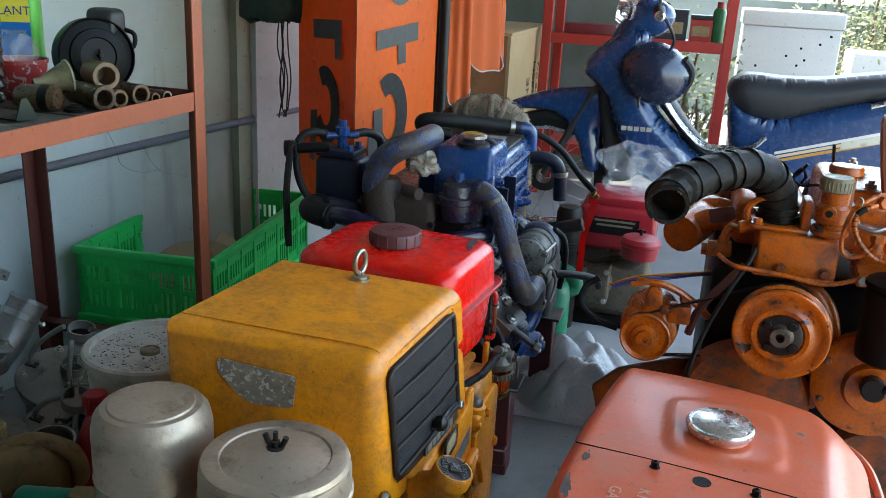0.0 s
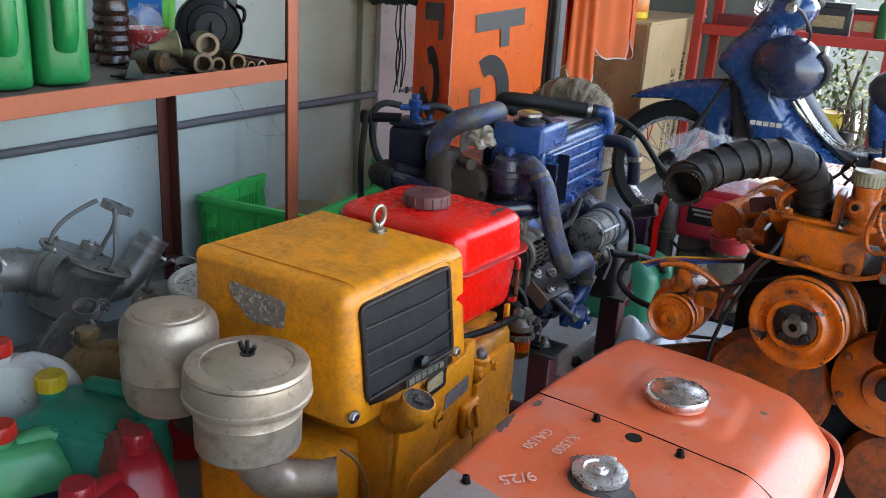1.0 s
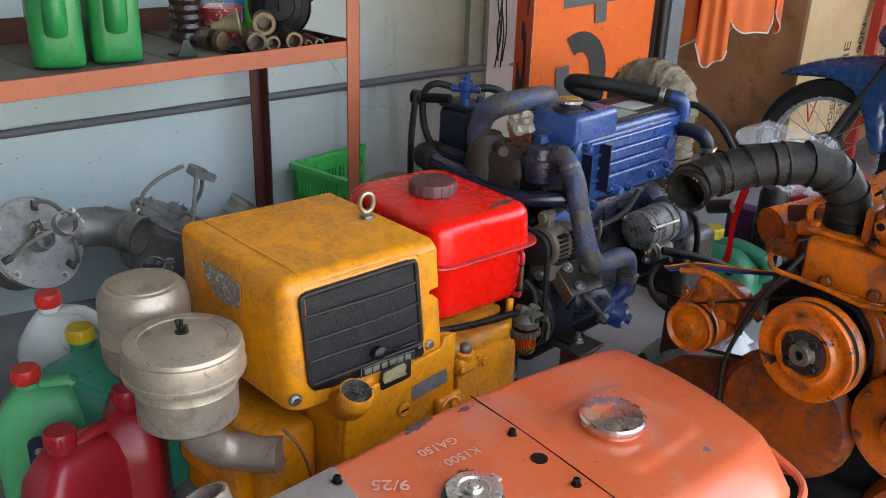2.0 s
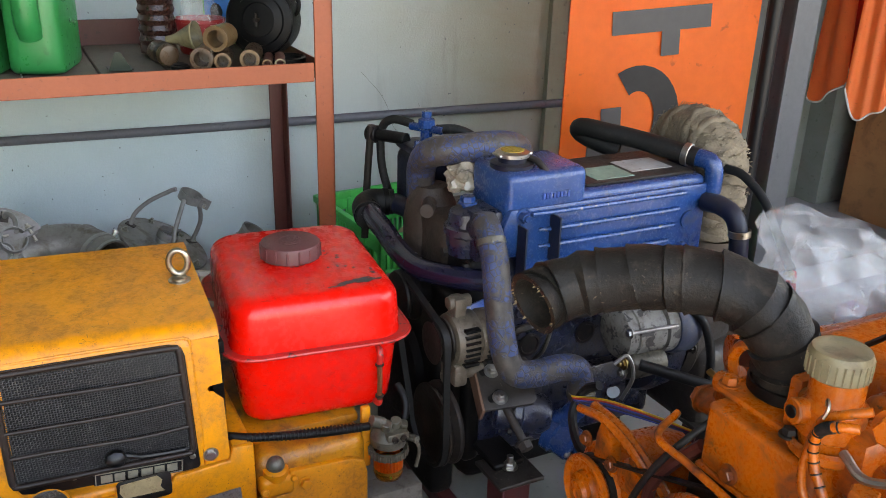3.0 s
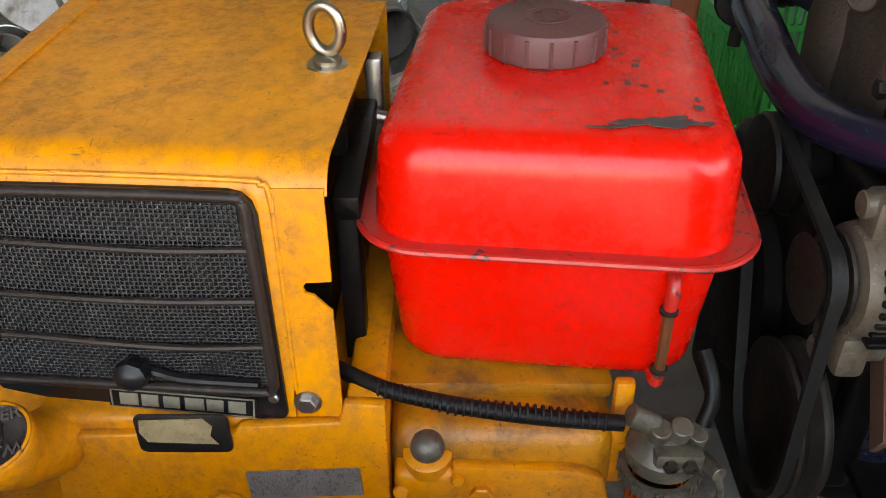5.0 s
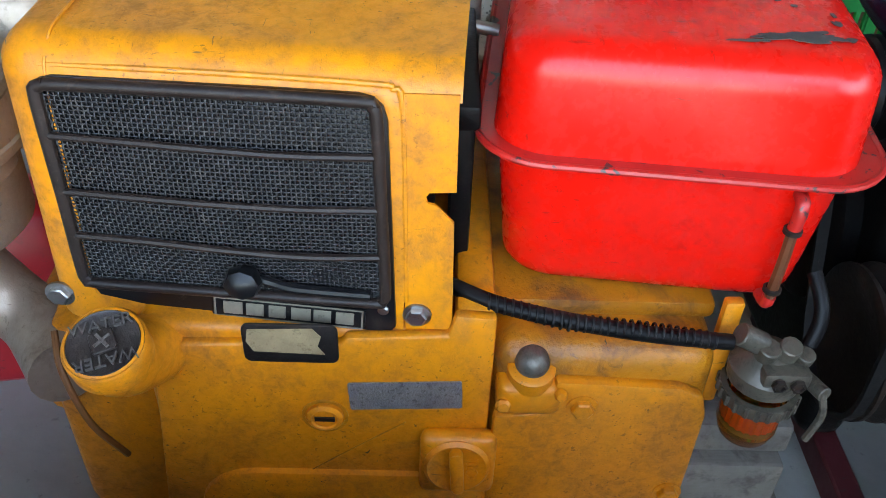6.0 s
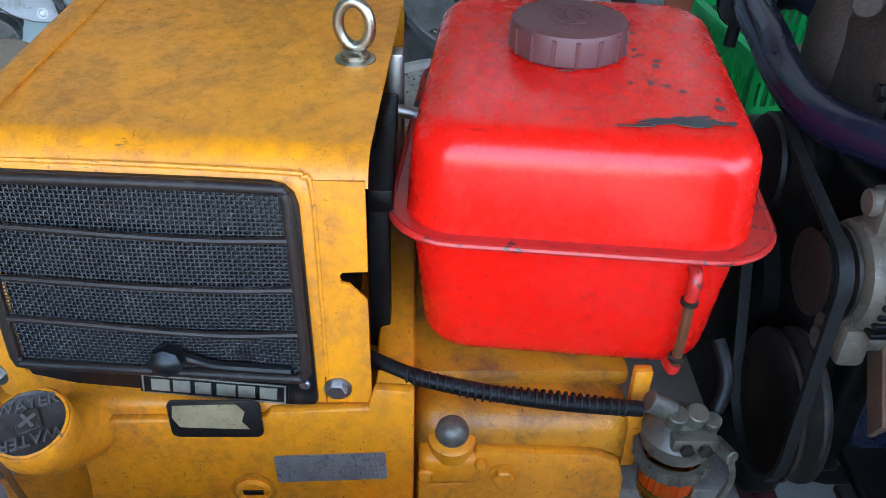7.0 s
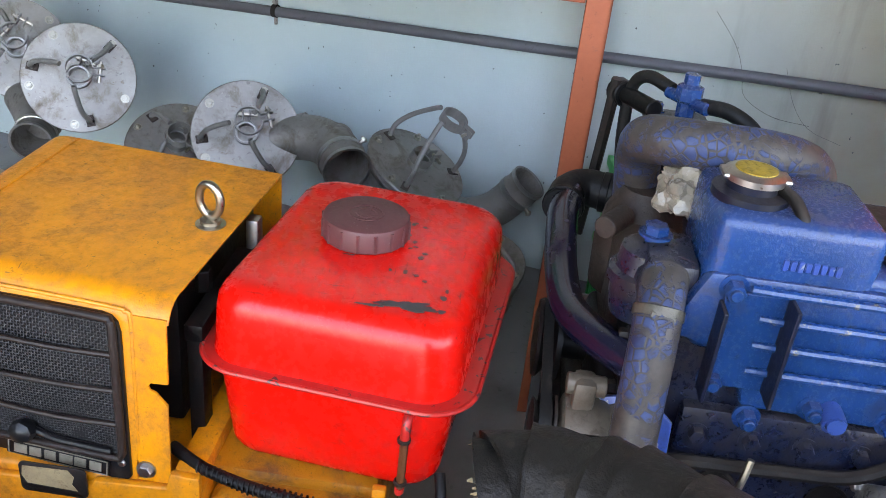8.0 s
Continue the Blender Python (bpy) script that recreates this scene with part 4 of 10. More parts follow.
tank = thing("fuel_tank", -0.44, 1.49, 0.43, "glossy red steel fuel tank with brown screw cap, paint chipped", "fuel tank")
tank_body = part("tank_top", tank_half(TANK_Z, 0.6240, -0.598, -0.284, 1.361, 1.613, True, 0.003), RED, tank, sharp=60)
part("tank_bottom", tank_half(TANK_Z, 0.421, -0.592, -0.286, 1.364, 1.610, False, 0.010), RED, tank, sharp=60)
bm = plate(rounded(0.280, 0.338, 0.05, 8), 0.003, pose(-0.442, 1.489, TANK_Z - 0.0015, 0, 0, 0) @ Matrix(((0, 1, 0, 0), (1, 0, 0, 0), (0, 0, 1, 0), (0, 0, 0, 1))))
put(bm, tube([(-0.442 + b, 1.489 + a, TANK_Z) for a, b in rounded(0.280, 0.338, 0.05, 8) + rounded(0.280, 0.338, 0.05, 8)[:1]], 0.0028, 8, 1))
part("flange", skewed(bm), RED_EDGE, tank, "worn red welded flange")
neck = part("neck", lathe([(0.046, -0.006), (0.0425, 0.003), (0.040, 0.008), (0.0, 0.008)], (-0.452, 1.492, 0.622), (-0.452, 1.492, 1), 32), RED, tank)
cap_profile = [(0.0445, 0.0), (0.0465, 0.002), (0.0465, 0.021), (0.045, 0.0245), (0.0415, 0.026), (0.0, 0.0265)]
cap = part("filler_cap", lathe(cap_profile, (-0.452, 1.492, 0.6275), (-0.452, 1.492, 1), 48), CAP_BROWN, tank, "ribbed brown plastic screw cap")
for k in range(16):
    a = 2 * math.pi * k / 16
    c = Vector((-0.452 + 0.0462 * math.cos(a), 1.492 + 0.0462 * math.sin(a), 0))
    part("rib", rod((c.x, c.y, 0.629), (c.x, c.y, 0.6495), 0.0019, seg=6), CAP_BROWN, cap)
part("emblem", put(lathe([(0.019, 0), (0.019, 0.0008), (0.017, 0.0008), (0.017, 0)], (-0.452, 1.492, 0.6538), (-0.452, 1.492, 1), 32), put(lathe([(0.0115, 0), (0.0115, 0.0008), (0.0095, 0.0008), (0.0095, 0)], (-0.452, 1.492, 0.6538), (-0.452, 1.492, 1), 28), box(-0.466, 1.4895, 0.6538, -0.438, 1.4945, 0.6548))), CAP_BROWN, cap)
sight = part("sight_tube", tube([(-0.276, 1.569, 0.446), (-0.2755, 1.5695, 0.48), (-0.2765, 1.5695, 0.508)], 0.0042, 8, 4), surface("browned_level_tube", (0.16, 0.05, 0.02), 0.35, shade=0.5, big=60, fine=120), tank, "browned level tube with worn red ends")
part("upper_elbow", tube([(-0.287, 1.571, 0.530), (-0.279, 1.5705, 0.529), (-0.2755, 1.57, 0.522), (-0.2765, 1.5695, 0.506)], 0.005, 10, 4), RED_EDGE, sight)
part("lower_elbow", tube([(-0.276, 1.569, 0.448), (-0.278, 1.5685, 0.440), (-0.29, 1.568, 0.438)], 0.005, 10, 4), RED_EDGE, sight)
for z in (0.505, 0.452):
    part("clip", lathe([(0.0048, 0), (0.0066, 0.0005), (0.0066, 0.0035), (0.0048, 0.004)], (-0.276, 1.569, z), (-0.276, 1.569, 1), 14), IRON, sight)



# bared patches on the tank, raised a hair above the enamel
CHIP = surface("bared_grey_primer", (0.06, 0.05, 0.048), 0.6, shade=0.6, big=40, fine=200, bump=0.2)


def flake(x, y, w, h, seed, turn=0.0):
    """An uneven flake of bare metal lying on the tank's top: ragged, tapering to one end."""
    n = 36 if h > 0.01 else 12
    out = []
    for k in range(n):
        a = 2 * math.pi * k / n
        q = 0.85 + 0.5 * noise.noise(Vector((1.7 * math.cos(a), 1.7 * math.sin(a), seed))) + 0.45 * noise.noise(Vector((5 * math.cos(a), 5 * math.sin(a), seed + 9)))
        taper = 0.45 + 0.55 * (0.5 + 0.5 * math.sin(a)) if h > 0.01 else 1.0
        out.append((w * q * taper * math.cos(a), h * q * math.sin(a)))
    cx, cy = -0.441, 1.4895
    g = max(abs(x - cx) / 0.13, abs(y - cy) / 0.105)
    z = 0.6244 + 0.004 * max(0.0, 1 - g * g)
    return plate(out, 0.0005, pose(x, y, z, 0, 0, turn))


FLAKES = [(-0.3255, 1.556, 0.0125, 0.029, 3), (-0.3195, 1.522, 0.0028, 0.016, 4), (-0.3235, 1.588, 0.004, 0.005, 5), (-0.348, 1.588, 0.006, 0.0032, 6), (-0.362, 1.590, 0.004, 0.002, 7), (-0.385, 1.545, 0.005, 0.0022, 8), (-0.410, 1.487, 0.0012, 0.011, 9), (-0.404, 1.484, 0.0009, 0.008, 11)]
for k in range(16):
    rng = random.Random(40 + k)
    FLAKES.append((rng.uniform(-0.50, -0.37), 1.545 + rng.gauss(0, 0.014), rng.uniform(0.0012, 0.0032), rng.uniform(0.0012, 0.0035), 60 + k))
for spot in FLAKES:
    part("bare_flake", flake(*spot), CHIP, tank_body, "dark flake where the red enamel is gone")

BLUE_SOOT = surface("blue_enamel_under_oil", (0.009, 0.016, 0.046), 0.28, shade=0.4, big=16, fine=180, dirt=(0.022, 0.016, 0.013), dirt_at=0.47, chips=(0.12, 0.09, 0.07), chip_at=0.70, bump=0.6, dust=0.35, spec=0.6, chip_scale=40)
BLUE_RUB = surface("blue_enamel_streaked", (0.045, 0.058, 0.10), 0.36, shade=0.6, big=14, fine=200, dirt=(0.09, 0.08, 0.08), dirt_at=0.50, chips=(0.02, 0.02, 0.025), chip_at=0.66, bump=0.3, chip_scale=30, scuff=(0.2, 0.2, 0.22))
RUSTY = surface("rusty_oily_casting", (0.050, 0.030, 0.020), 0.6, shade=0.4, big=22, fine=160, dirt=(0.02, 0.015, 0.012), dirt_at=0.50, bump=0.9, dust=0.12)
PEELED = surface("grey_peeling_paint", (0.21, 0.195, 0.17), 0.5, shade=0.6, big=20, fine=160, dirt=(0.07, 0.055, 0.042), dirt_at=0.47, chips=(0.03, 0.026, 0.024), chip_at=0.56, bump=0.35, chip_scale=42, scuff=(0.05, 0.045, 0.04))


# ---- blue marine engine on its stand ----
marine = thing("marine_engine", -0.50, 2.00, 0.15, "blue painted marine diesel engine, sooty, with hoses and alternator", "engine")
RIB_WORN = surface("blue_rib_rubbed_bare", (0.010, 0.060, 0.21), 0.28, shade=0.6, big=20, fine=200, dirt=(0.03, 0.03, 0.04), dirt_at=0.6, chips=(0.20, 0.17, 0.14), chip_at=0.60, bump=0.2, chip_scale=70)
cool = part("header_tank", put(box(-0.485, 1.825, 0.60, -0.356, 1.980, 0.747, 0.014, 3), box(-0.545, 1.90, 0.56, -0.358, 2.245, 0.704, 0.012, 3)), BLUE, marine, "blue ribbed cooling header tank, paint worn")
part("skirt", plate([(1.80, 0.62), (1.88, 0.60), (1.89, 0.545), (2.235, 0.535), (2.245, 0.56), (2.245, 0.690), (1.83, 0.690)], 0.02, facing(-0.372, 0, 0, (1, 0, 0)), 0.006), BLUE, cool)
for k in range(4):
    z = 0.6800 - 0.0290 * k
    part("rib", tube([(-0.352, 1.885 + (0.012 if k else 0), z), (-0.346, 1.89 + (0.012 if k else 0), z), (-0.346, 2.165 - 0.008 * k, z - 0.001), (-0.352, 2.17 - 0.008 * k, z - 0.001)], 0.0042, 8, 3), RIB_WORN, cool)
for k in range(8):
    h = (0.011, 0.010, 0.011, 0.009, 0.011, 0.010, 0.009, 0.011)[k]
    part("cast_bar", box(-0.357, 1.890 + k * 0.0068, 0.7055 - h / 2, -0.3535, 1.8952 + k * 0.0068, 0.7055 + h / 2, 0.0008, 1), BLUE_WORN, cool)
lid = part("top_plate", box(-0.52, 1.990, 0.7035, -0.372, 2.225, 0.7095, 0.002, 1), IRON, cool, "bare dirty metal top plate")
part("paper_label", box(-0.452, 2.02, 0.7096, -0.385, 2.10, 0.7106), surface("pale_green_label", (0.22, 0.32, 0.24), 0.6, shade=0.7, big=30, fine=100), lid)
part("paper_label", box(-0.470, 2.11, 0.7096, -0.405, 2.20, 0.7106), surface("pale_grey_label", (0.38, 0.36, 0.33), 0.6, shade=0.7, big=30, fine=100), lid)
for y, z in ((1.853, 0.6765), (1.855, 0.575), (1.9, 0.535), (1.958, 0.556), (2.035, 0.550), (2.13, 0.562), (2.195, 0.575), (2.215, 0.545)):
    part("bolt", put(hexbolt((-0.353, y, z), (1, 0, 0), 0.0105, 0.013), rod((-0.342, y, z), (-0.335, y, z), 0.0058)), BLUE, cool)
part("plug", lathe([(0.017, 0), (0.017, 0.004), (0, 0.004)], (-0.352, 2.205, 0.625), (0, 2.205, 0.625), 20), BLUE, cool)
part("drain_cup", tube([(-0.352, 1.975, 0.556), (-0.340, 1.975, 0.556), (-0.331, 1.975, 0.554)], 0.012, 14, 4, hollow=0.75), BLUE_WORN, cool)
clip = part("bracket", box(-0.352, 1.846, 0.57, -0.348, 1.905, 0.675, 0.001, 1), BLUE, marine, "blue folded steel bracket")
part("flange", box(-0.350, 1.842, 0.565, -0.322, 1.846, 0.665, 0.001, 1), BLUE_DARK, clip)
part("flange", box(-0.350, 1.903, 0.570, -0.318, 1.907, 0.678, 0.001, 1), BLUE_DARK, clip)
# filler cap
neck = part("filler_neck", lathe([(0.036, 0), (0.036, 0.008), (0.024, 0.010), (0.024, 0.018), (0, 0.018)], (-0.409, 1.860, 0.745), (-0.409, 1.862, 1), 24), BLUE_DARK, marine)
cap2 = part("pressure_cap", lathe([(0.022, 0), (0.0285, 0.001), (0.0285, 0.007), (0.024, 0.010), (0.018, 0.0105), (0.0, 0.0105)], (-0.409, 1.860, 0.763), (-0.409, 1.862, 1), 32), STEEL, neck, "steel pressure cap with yellow disc")
part("cap_ear", box(-0.424, 1.829, 0.764, -0.397, 1.893, 0.770, 0.003, 2), STEEL, cap2)
part("cap_disc", lathe([(0.0195, 0), (0.0195, 0.0012), (0, 0.0014)], (-0.409, 1.860, 0.7732), (-0.409, 1.862, 1), 28), surface("yellow_cap_paint", (0.45, 0.30, 0.03), 0.45, shade=0.6, big=60, fine=200, dirt=(0.08, 0.06, 0.02), dirt_at=0.5), cap2)
part("overflow_pipe", tube([(-0.40, 1.885, 0.760), (-0.385, 1.894, 0.757), (-0.370, 1.902, 0.744), (-0.366, 1.905, 0.731)], 0.0058, 10, 4, hollow=0.6), IRON, neck)
# front end: thermostat, pumps, timing cover
case = part("timing_case", put(box(-0.60, 1.775, 0.20, -0.38, 1.81, 0.60, 0.012, 3), box(-0.60, 1.755, 0.20, -0.40, 1.79, 0.52, 0.012, 3)), SOOT, marine, "sooty timing case caked with oil")
for x, z in ((-0.39, 0.585), (-0.39, 0.52), (-0.47, 0.585), (-0.40, 0.44), (-0.42, 0.36), (-0.56, 0.58), (-0.56, 0.45)):
    part("bolt", hexbolt((x, 1.776, z), (0, -1, 0), 0.009, 0.010), IRON, case)
block = part("cylinder_block", put(box(-0.66, 1.80, 0.20, -0.38, 2.20, 0.62, 0.02, 3), put(box(-0.38, 1.84, 0.47, -0.362, 2.18, 0.53, 0.006, 2), box(-0.38, 1.86, 0.30, -0.355, 2.16, 0.36, 0.006, 2))), BLUE_SOOT, marine, "blue-black cylinder block with oil and dust")
for k in range(6):
    part("bolt", hexbolt((-0.362, 1.86 + 0.055 * k, 0.50), (1, 0, 0), 0.009, 0.010), BLUE_SOOT, block)
for y in (1.90, 2.02, 2.13):
    part("core_plug", lathe([(0.022, 0), (0.022, 0.003), (0.018, 0.004), (0.016, 0.001), (0, 0.001)], (-0.380, y, 0.42), (0, y, 0.42), 20), IRON, block)
part("delivery_pipe", tube([(-0.36, 1.83, 0.46), (-0.345, 1.86, 0.475), (-0.345, 1.95, 0.478), (-0.34, 2.02, 0.49), (-0.345, 2.08, 0.53)], 0.0075, 8, 6), IRON, marine)
part("dipstick", tube([(-0.36, 1.90, 0.40), (-0.335, 1.90, 0.43), (-0.325, 1.905, 0.47), (-0.33, 1.91, 0.50)], 0.004, 8, 5), ZINC, marine)
part("belt_guard", plate([(-0.04, -0.05), (0.045, -0.05), (0.04, 0.03), (0.01, 0.055), (-0.035, 0.04)], 0.006, facing(-0.352, 1.79, 0.49, (1, -0.2, 0.1)), 0.002), BLUE_WORN, marine, "blue side plate, rubbed")
# Added black body: gives the gap behind the pulleys its deep shade.
part("shade_filler", put(box(-0.70, 1.735, 0.10, -0.43, 1.79, 0.46, 0.02, 3), lathe([(0.09, 0), (0.10, 0.006), (0.10, 0.03), (0, 0.032)], (-0.56, 1.712, 0.33), (-0.56, 1.9, 0.33), 30)), SOOT, marine, "black filler mass for the shaded gap behind the pulleys")
part("sump", box(-0.64, 1.80, 0.12, -0.42, 2.18, 0.22, 0.03, 3), SOOT, marine)
thermo = part("thermostat_housing", put(put(lathe([(0.030, 0), (0.034, 0.02), (0.034, 0.035), (0.039, 0.038), (0.039, 0.050), (0.033, 0.053), (0.030, 0.075), (0.018, 0.082), (0, 0.082)], (-0.418, 1.785, 0.60), (-0.418, 1.785, 1), 22), box(-0.445, 1.775, 0.60, -0.365, 1.825, 0.685, 0.008, 2)), put(rod((-0.40, 1.79, 0.655), (-0.352, 1.791, 0.655), 0.022), box(-0.46, 1.765, 0.632, -0.385, 1.80, 0.646, 0.003, 1))), BLUE_SOOT, marine, "dark blue cast thermostat housing")
part("sensor", put(rod((-0.418, 1.785, 0.68), (-0.418, 1.785, 0.694), 0.010), hexbolt((-0.418, 1.785, 0.690), (0, 0, 1), 0.0125, 0.011)), BLUE, thermo)
for x, y in ((-0.452, 1.772), (-0.392, 1.77), (-0.425, 1.752)):
    part("bolt", hexbolt((x, y + 0.008, 0.646), (0, 0, 1), 0.008, 0.010), IRON, thermo)
part("bolt", hexbolt((-0.372, 1.806, 0.675), (1, 0.2, 0.2), 0.006, 0.008), STEEL, thermo)
part("bolt", hexbolt((-0.368, 1.800, 0.665), (1, 0.2, 0.2), 0.007, 0.01), ZINC, thermo)
dirty = part("intake_casting", put(put(lathe([(0.05, 0), (0.052, 0.06), (0.045, 0.10), (0.03, 0.13), (0, 0.13)], (-0.585, 1.80, 0.54), (-0.585, 1.80, 1), 18), box(-0.62, 1.765, 0.50, -0.46, 1.84, 0.64, 0.02, 3)), rod((-0.53, 1.77, 0.655), (-0.49, 1.745, 0.655), 0.013)), RUSTY, marine, "rusty brown casting caked with oil")
bm = crumple(0.033, 0.028, 0.030, 5, rough_=0.35)
bm.transform(pose(-0.508, 1.825, 0.700))
part("wrapped_valve", bm, surface("clear_tape_over_metal", (0.38, 0.32, 0.24), 0.25, shade=0.5, big=40, fine=120, bump=0.5), marine, "valve wrapped in cloudy tape", sharp=20)
# large top pipe
part("water_pipe", tube([(-0.607, 1.790, 0.640), (-0.603, 1.786, 0.672), (-0.583, 1.780, 0.712), (-0.548, 1.780, 0.740), (-0.522, 1.805, 0.750), (-0.512, 1.85, 0.753), (-0.515, 1.905, 0.750), (-0.540, 1.950, 0.733), (-0.565, 1.972, 0.700), (-0.572, 1.978, 0.66)], 0.0265, 18, 6), BLUE_GREY, marine, "thick bent pipe with flaking blue-grey paint")
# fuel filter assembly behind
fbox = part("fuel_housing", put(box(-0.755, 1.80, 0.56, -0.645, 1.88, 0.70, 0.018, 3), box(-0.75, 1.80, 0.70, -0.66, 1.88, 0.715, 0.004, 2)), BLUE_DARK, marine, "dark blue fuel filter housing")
part("banjo", put(lathe([(0.012, 0), (0.012, 0.03), (0.017, 0.034), (0.017, 0.05), (0.010, 0.054), (0.010, 0.066), (0, 0.066)], (-0.705, 1.845, 0.71), (-0.705, 1.845, 1), 8), rod((-0.735, 1.825, 0.742), (-0.675, 1.865, 0.742), 0.008)), BLUE, fbox)
part("hose", tube([(-0.735, 1.83, 0.745), (-0.765, 1.80, 0.75), (-0.785, 1.785, 0.725), (-0.785, 1.785, 0.66), (-0.765, 1.79, 0.61), (-0.72, 1.79, 0.575)], 0.0085, 10, 6), RUBBER, fbox)
part("hose", tube([(-0.69, 1.86, 0.742), (-0.665, 1.89, 0.745), (-0.645, 1.92, 0.728), (-0.64, 1.925, 0.69)], 0.0095, 10, 6), RUBBER, fbox)
for x, y in ((-0.735, 1.815), (-0.675, 1.865), (-0.675, 1.815)):
    part("bolt", hexbolt((x, y, 0.715), (0, 0, 1), 0.008, 0.012), BLUE, fbox)
part("stay", tube([(-0.79, 1.765, 0.735), (-0.80, 1.76, 0.62), (-0.79, 1.75, 0.50)], 0.008, 8, 4), IRON, marine)
part("cross_pipe", put(rod((-0.80, 1.775, 0.715), (-0.72, 1.81, 0.72), 0.012), rod((-0.81, 1.77, 0.715), (-0.785, 1.78, 0.716), 0.018)), SOOT, marine)
# dark pipe round the front
pipe = part("exhaust_pipe", tube([(-0.70, 1.722, 0.597), (-0.645, 1.712, 0.597), (-0.585, 1.71, 0.588), (-0.53, 1.712, 0.572), (-0.47, 1.720, 0.564), (-0.42, 1.742, 0.566), (-0.375, 1.775, 0.570), (-0.35, 1.80, 0.572)], 0.0195, 16, 6), surface("heat_blued_steel", (0.010, 0.011, 0.030), 0.22, metal=0.0, shade=0.5, big=6, fine=60, dirt=(0.05, 0.008, 0.016), dirt_at=0.58, bump=0.04, spec=0.6), marine, "dark heat-tinted bent pipe")
part("rubber_elbow", tube([(-0.67, 1.712, 0.591), (-0.715, 1.721, 0.594), (-0.735, 1.745, 0.596), (-0.725, 1.785, 0.594)], 0.0255, 14, 5), RUBBER, pipe)
for p, q in (((-0.685, 1.715, 0.591), (-0.672, 1.712, 0.591)), ((-0.73, 1.765, 0.595), (-0.727, 1.778, 0.595))):
    part("hose_clip", lathe([(0.0262, 0), (0.0278, 0.001), (0.0278, 0.010), (0.0262, 0.011)], p, q, 18), SOOT, pipe)
part("pump_stub", tube([(-0.72, 1.785, 0.594), (-0.69, 1.80, 0.59), (-0.64, 1.81, 0.585)], 0.02, 12, 4), BLUE_DARK, marine)
# cooling hose
hose1 = part("cooling_hose", tube([(-0.375, 1.795, 0.668), (-0.350, 1.790, 0.655), (-0.322, 1.786, 0.62), (-0.298, 1.783, 0.55), (-0.272, 1.782, 0.487), (-0.258, 1.795, 0.452), (-0.256, 1.83, 0.441), (-0.257, 1.885, 0.440), (-0.257, 1.918, 0.428), (-0.257, 1.928, 0.395), (-0.257, 1.93, 0.37)], 0.0225, 18, 6), BLUE_GREY, marine, "bent hose with cracked blue paint flaking off")
for p, q in (((-0.345, 1.789, 0.650), (-0.338, 1.788, 0.640)), ((-0.257, 1.93, 0.386), (-0.257, 1.93, 0.376))):
    cl = part("hose_clip", lathe([(0.0230, 0), (0.0246, 0.001), (0.0246, 0.010), (0.0230, 0.011)], p, q, 20), FILTER_METAL, hose1, "bright worm-drive hose clip")
    part("clip_screw", rod(Vector(p) + Vector((0.02, 0.012, 0.0)), Vector(p) + Vector((0.02, -0.012, 0.004)), 0.0055, seg=8), FILTER_METAL, cl)
# alternator
alt = part("alternator", lathe([(0.026, 0), (0.043, 0.006), (0.047, 0.02), (0.047, 0.045), (0.044, 0.05), (0.047, 0.055), (0.047, 0.078), (0.040, 0.088), (0.02, 0.092), (0, 0.092)], (-0.318, 1.712, 0.500), (-0.318, 1.9, 0.500), 28), ALT_METAL, marine, "grimy cast alternator with cooling slots")
for y0, y1 in ((1.727, 1.754), (1.768, 1.792)):
    for k in range(7):
        part("vent_slot", box(-0.285, y0, 0.466 + k * 0.0102, -0.2690 - 0.0012 * abs(k - 3), y1, 0.4712 + k * 0.0102, 0.001, 1), SOOT, alt)
part("ear", put(box(-0.335, 1.722, 0.535, -0.305, 1.745, 0.575, 0.006, 2), rod((-0.32, 1.715, 0.565), (-0.32, 1.755, 0.565), 0.011)), ALT_METAL, alt)
part("foot", put(box(-0.34, 1.715, 0.425, -0.285, 1.74, 0.465, 0.006, 2), rod((-0.31, 1.705, 0.437), (-0.31, 1.78, 0.437), 0.011)), ALT_METAL, alt)
part("alternator_pulley", lathe([(0.030, 0), (0.036, 0.002), (0.027, 0.010), (0.036, 0.018), (0.036, 0.021), (0.012, 0.022), (0, 0.022)], (-0.318, 1.685, 0.500), (-0.318, 1.9, 0.500), 28), IRON, alt)
alt.location += Vector((-0.032, 0.004, -0.019))
part("fan", lathe([(0.02, 0), (0.040, 0.001), (0.040, 0.004), (0.02, 0.005)], (-0.318, 1.707, 0.500), (-0.318, 1.9, 0.500), 16), IRON, alt)
# pulleys and belt
crank = part("crank_pulley", lathe([(0.0, 0.012), (0.030, 0.010), (0.050, 0.006), (0.066, 0.0), (0.0735, 0.002), (0.0735, 0.006), (0.064, 0.014), (0.0735, 0.022), (0.0735, 0.030), (0.03, 0.034), (0, 0.034)], (-0.378, 1.706, 0.305), (-0.378, 1.9, 0.305), 44), IRON, marine, "black crankshaft pulley, its rim worn bright")
part("pulley_rim", lathe([(0.0736, 0), (0.0742, 0.001), (0.0742, 0.005), (0.0736, 0.006)], (-0.378, 1.729, 0.305), (-0.378, 1.9, 0.305), 44), IRON, crank)
pump = part("pump_pulley", lathe([(0.03, 0), (0.044, 0.002), (0.046, 0.006), (0.036, 0.014), (0.046, 0.024), (0.046, 0.03), (0.02, 0.032), (0.02, 0.06), (0, 0.06)], (-0.490, 1.690, 0.505), (-0.490, 1.9, 0.505), 30), SOOT, marine)


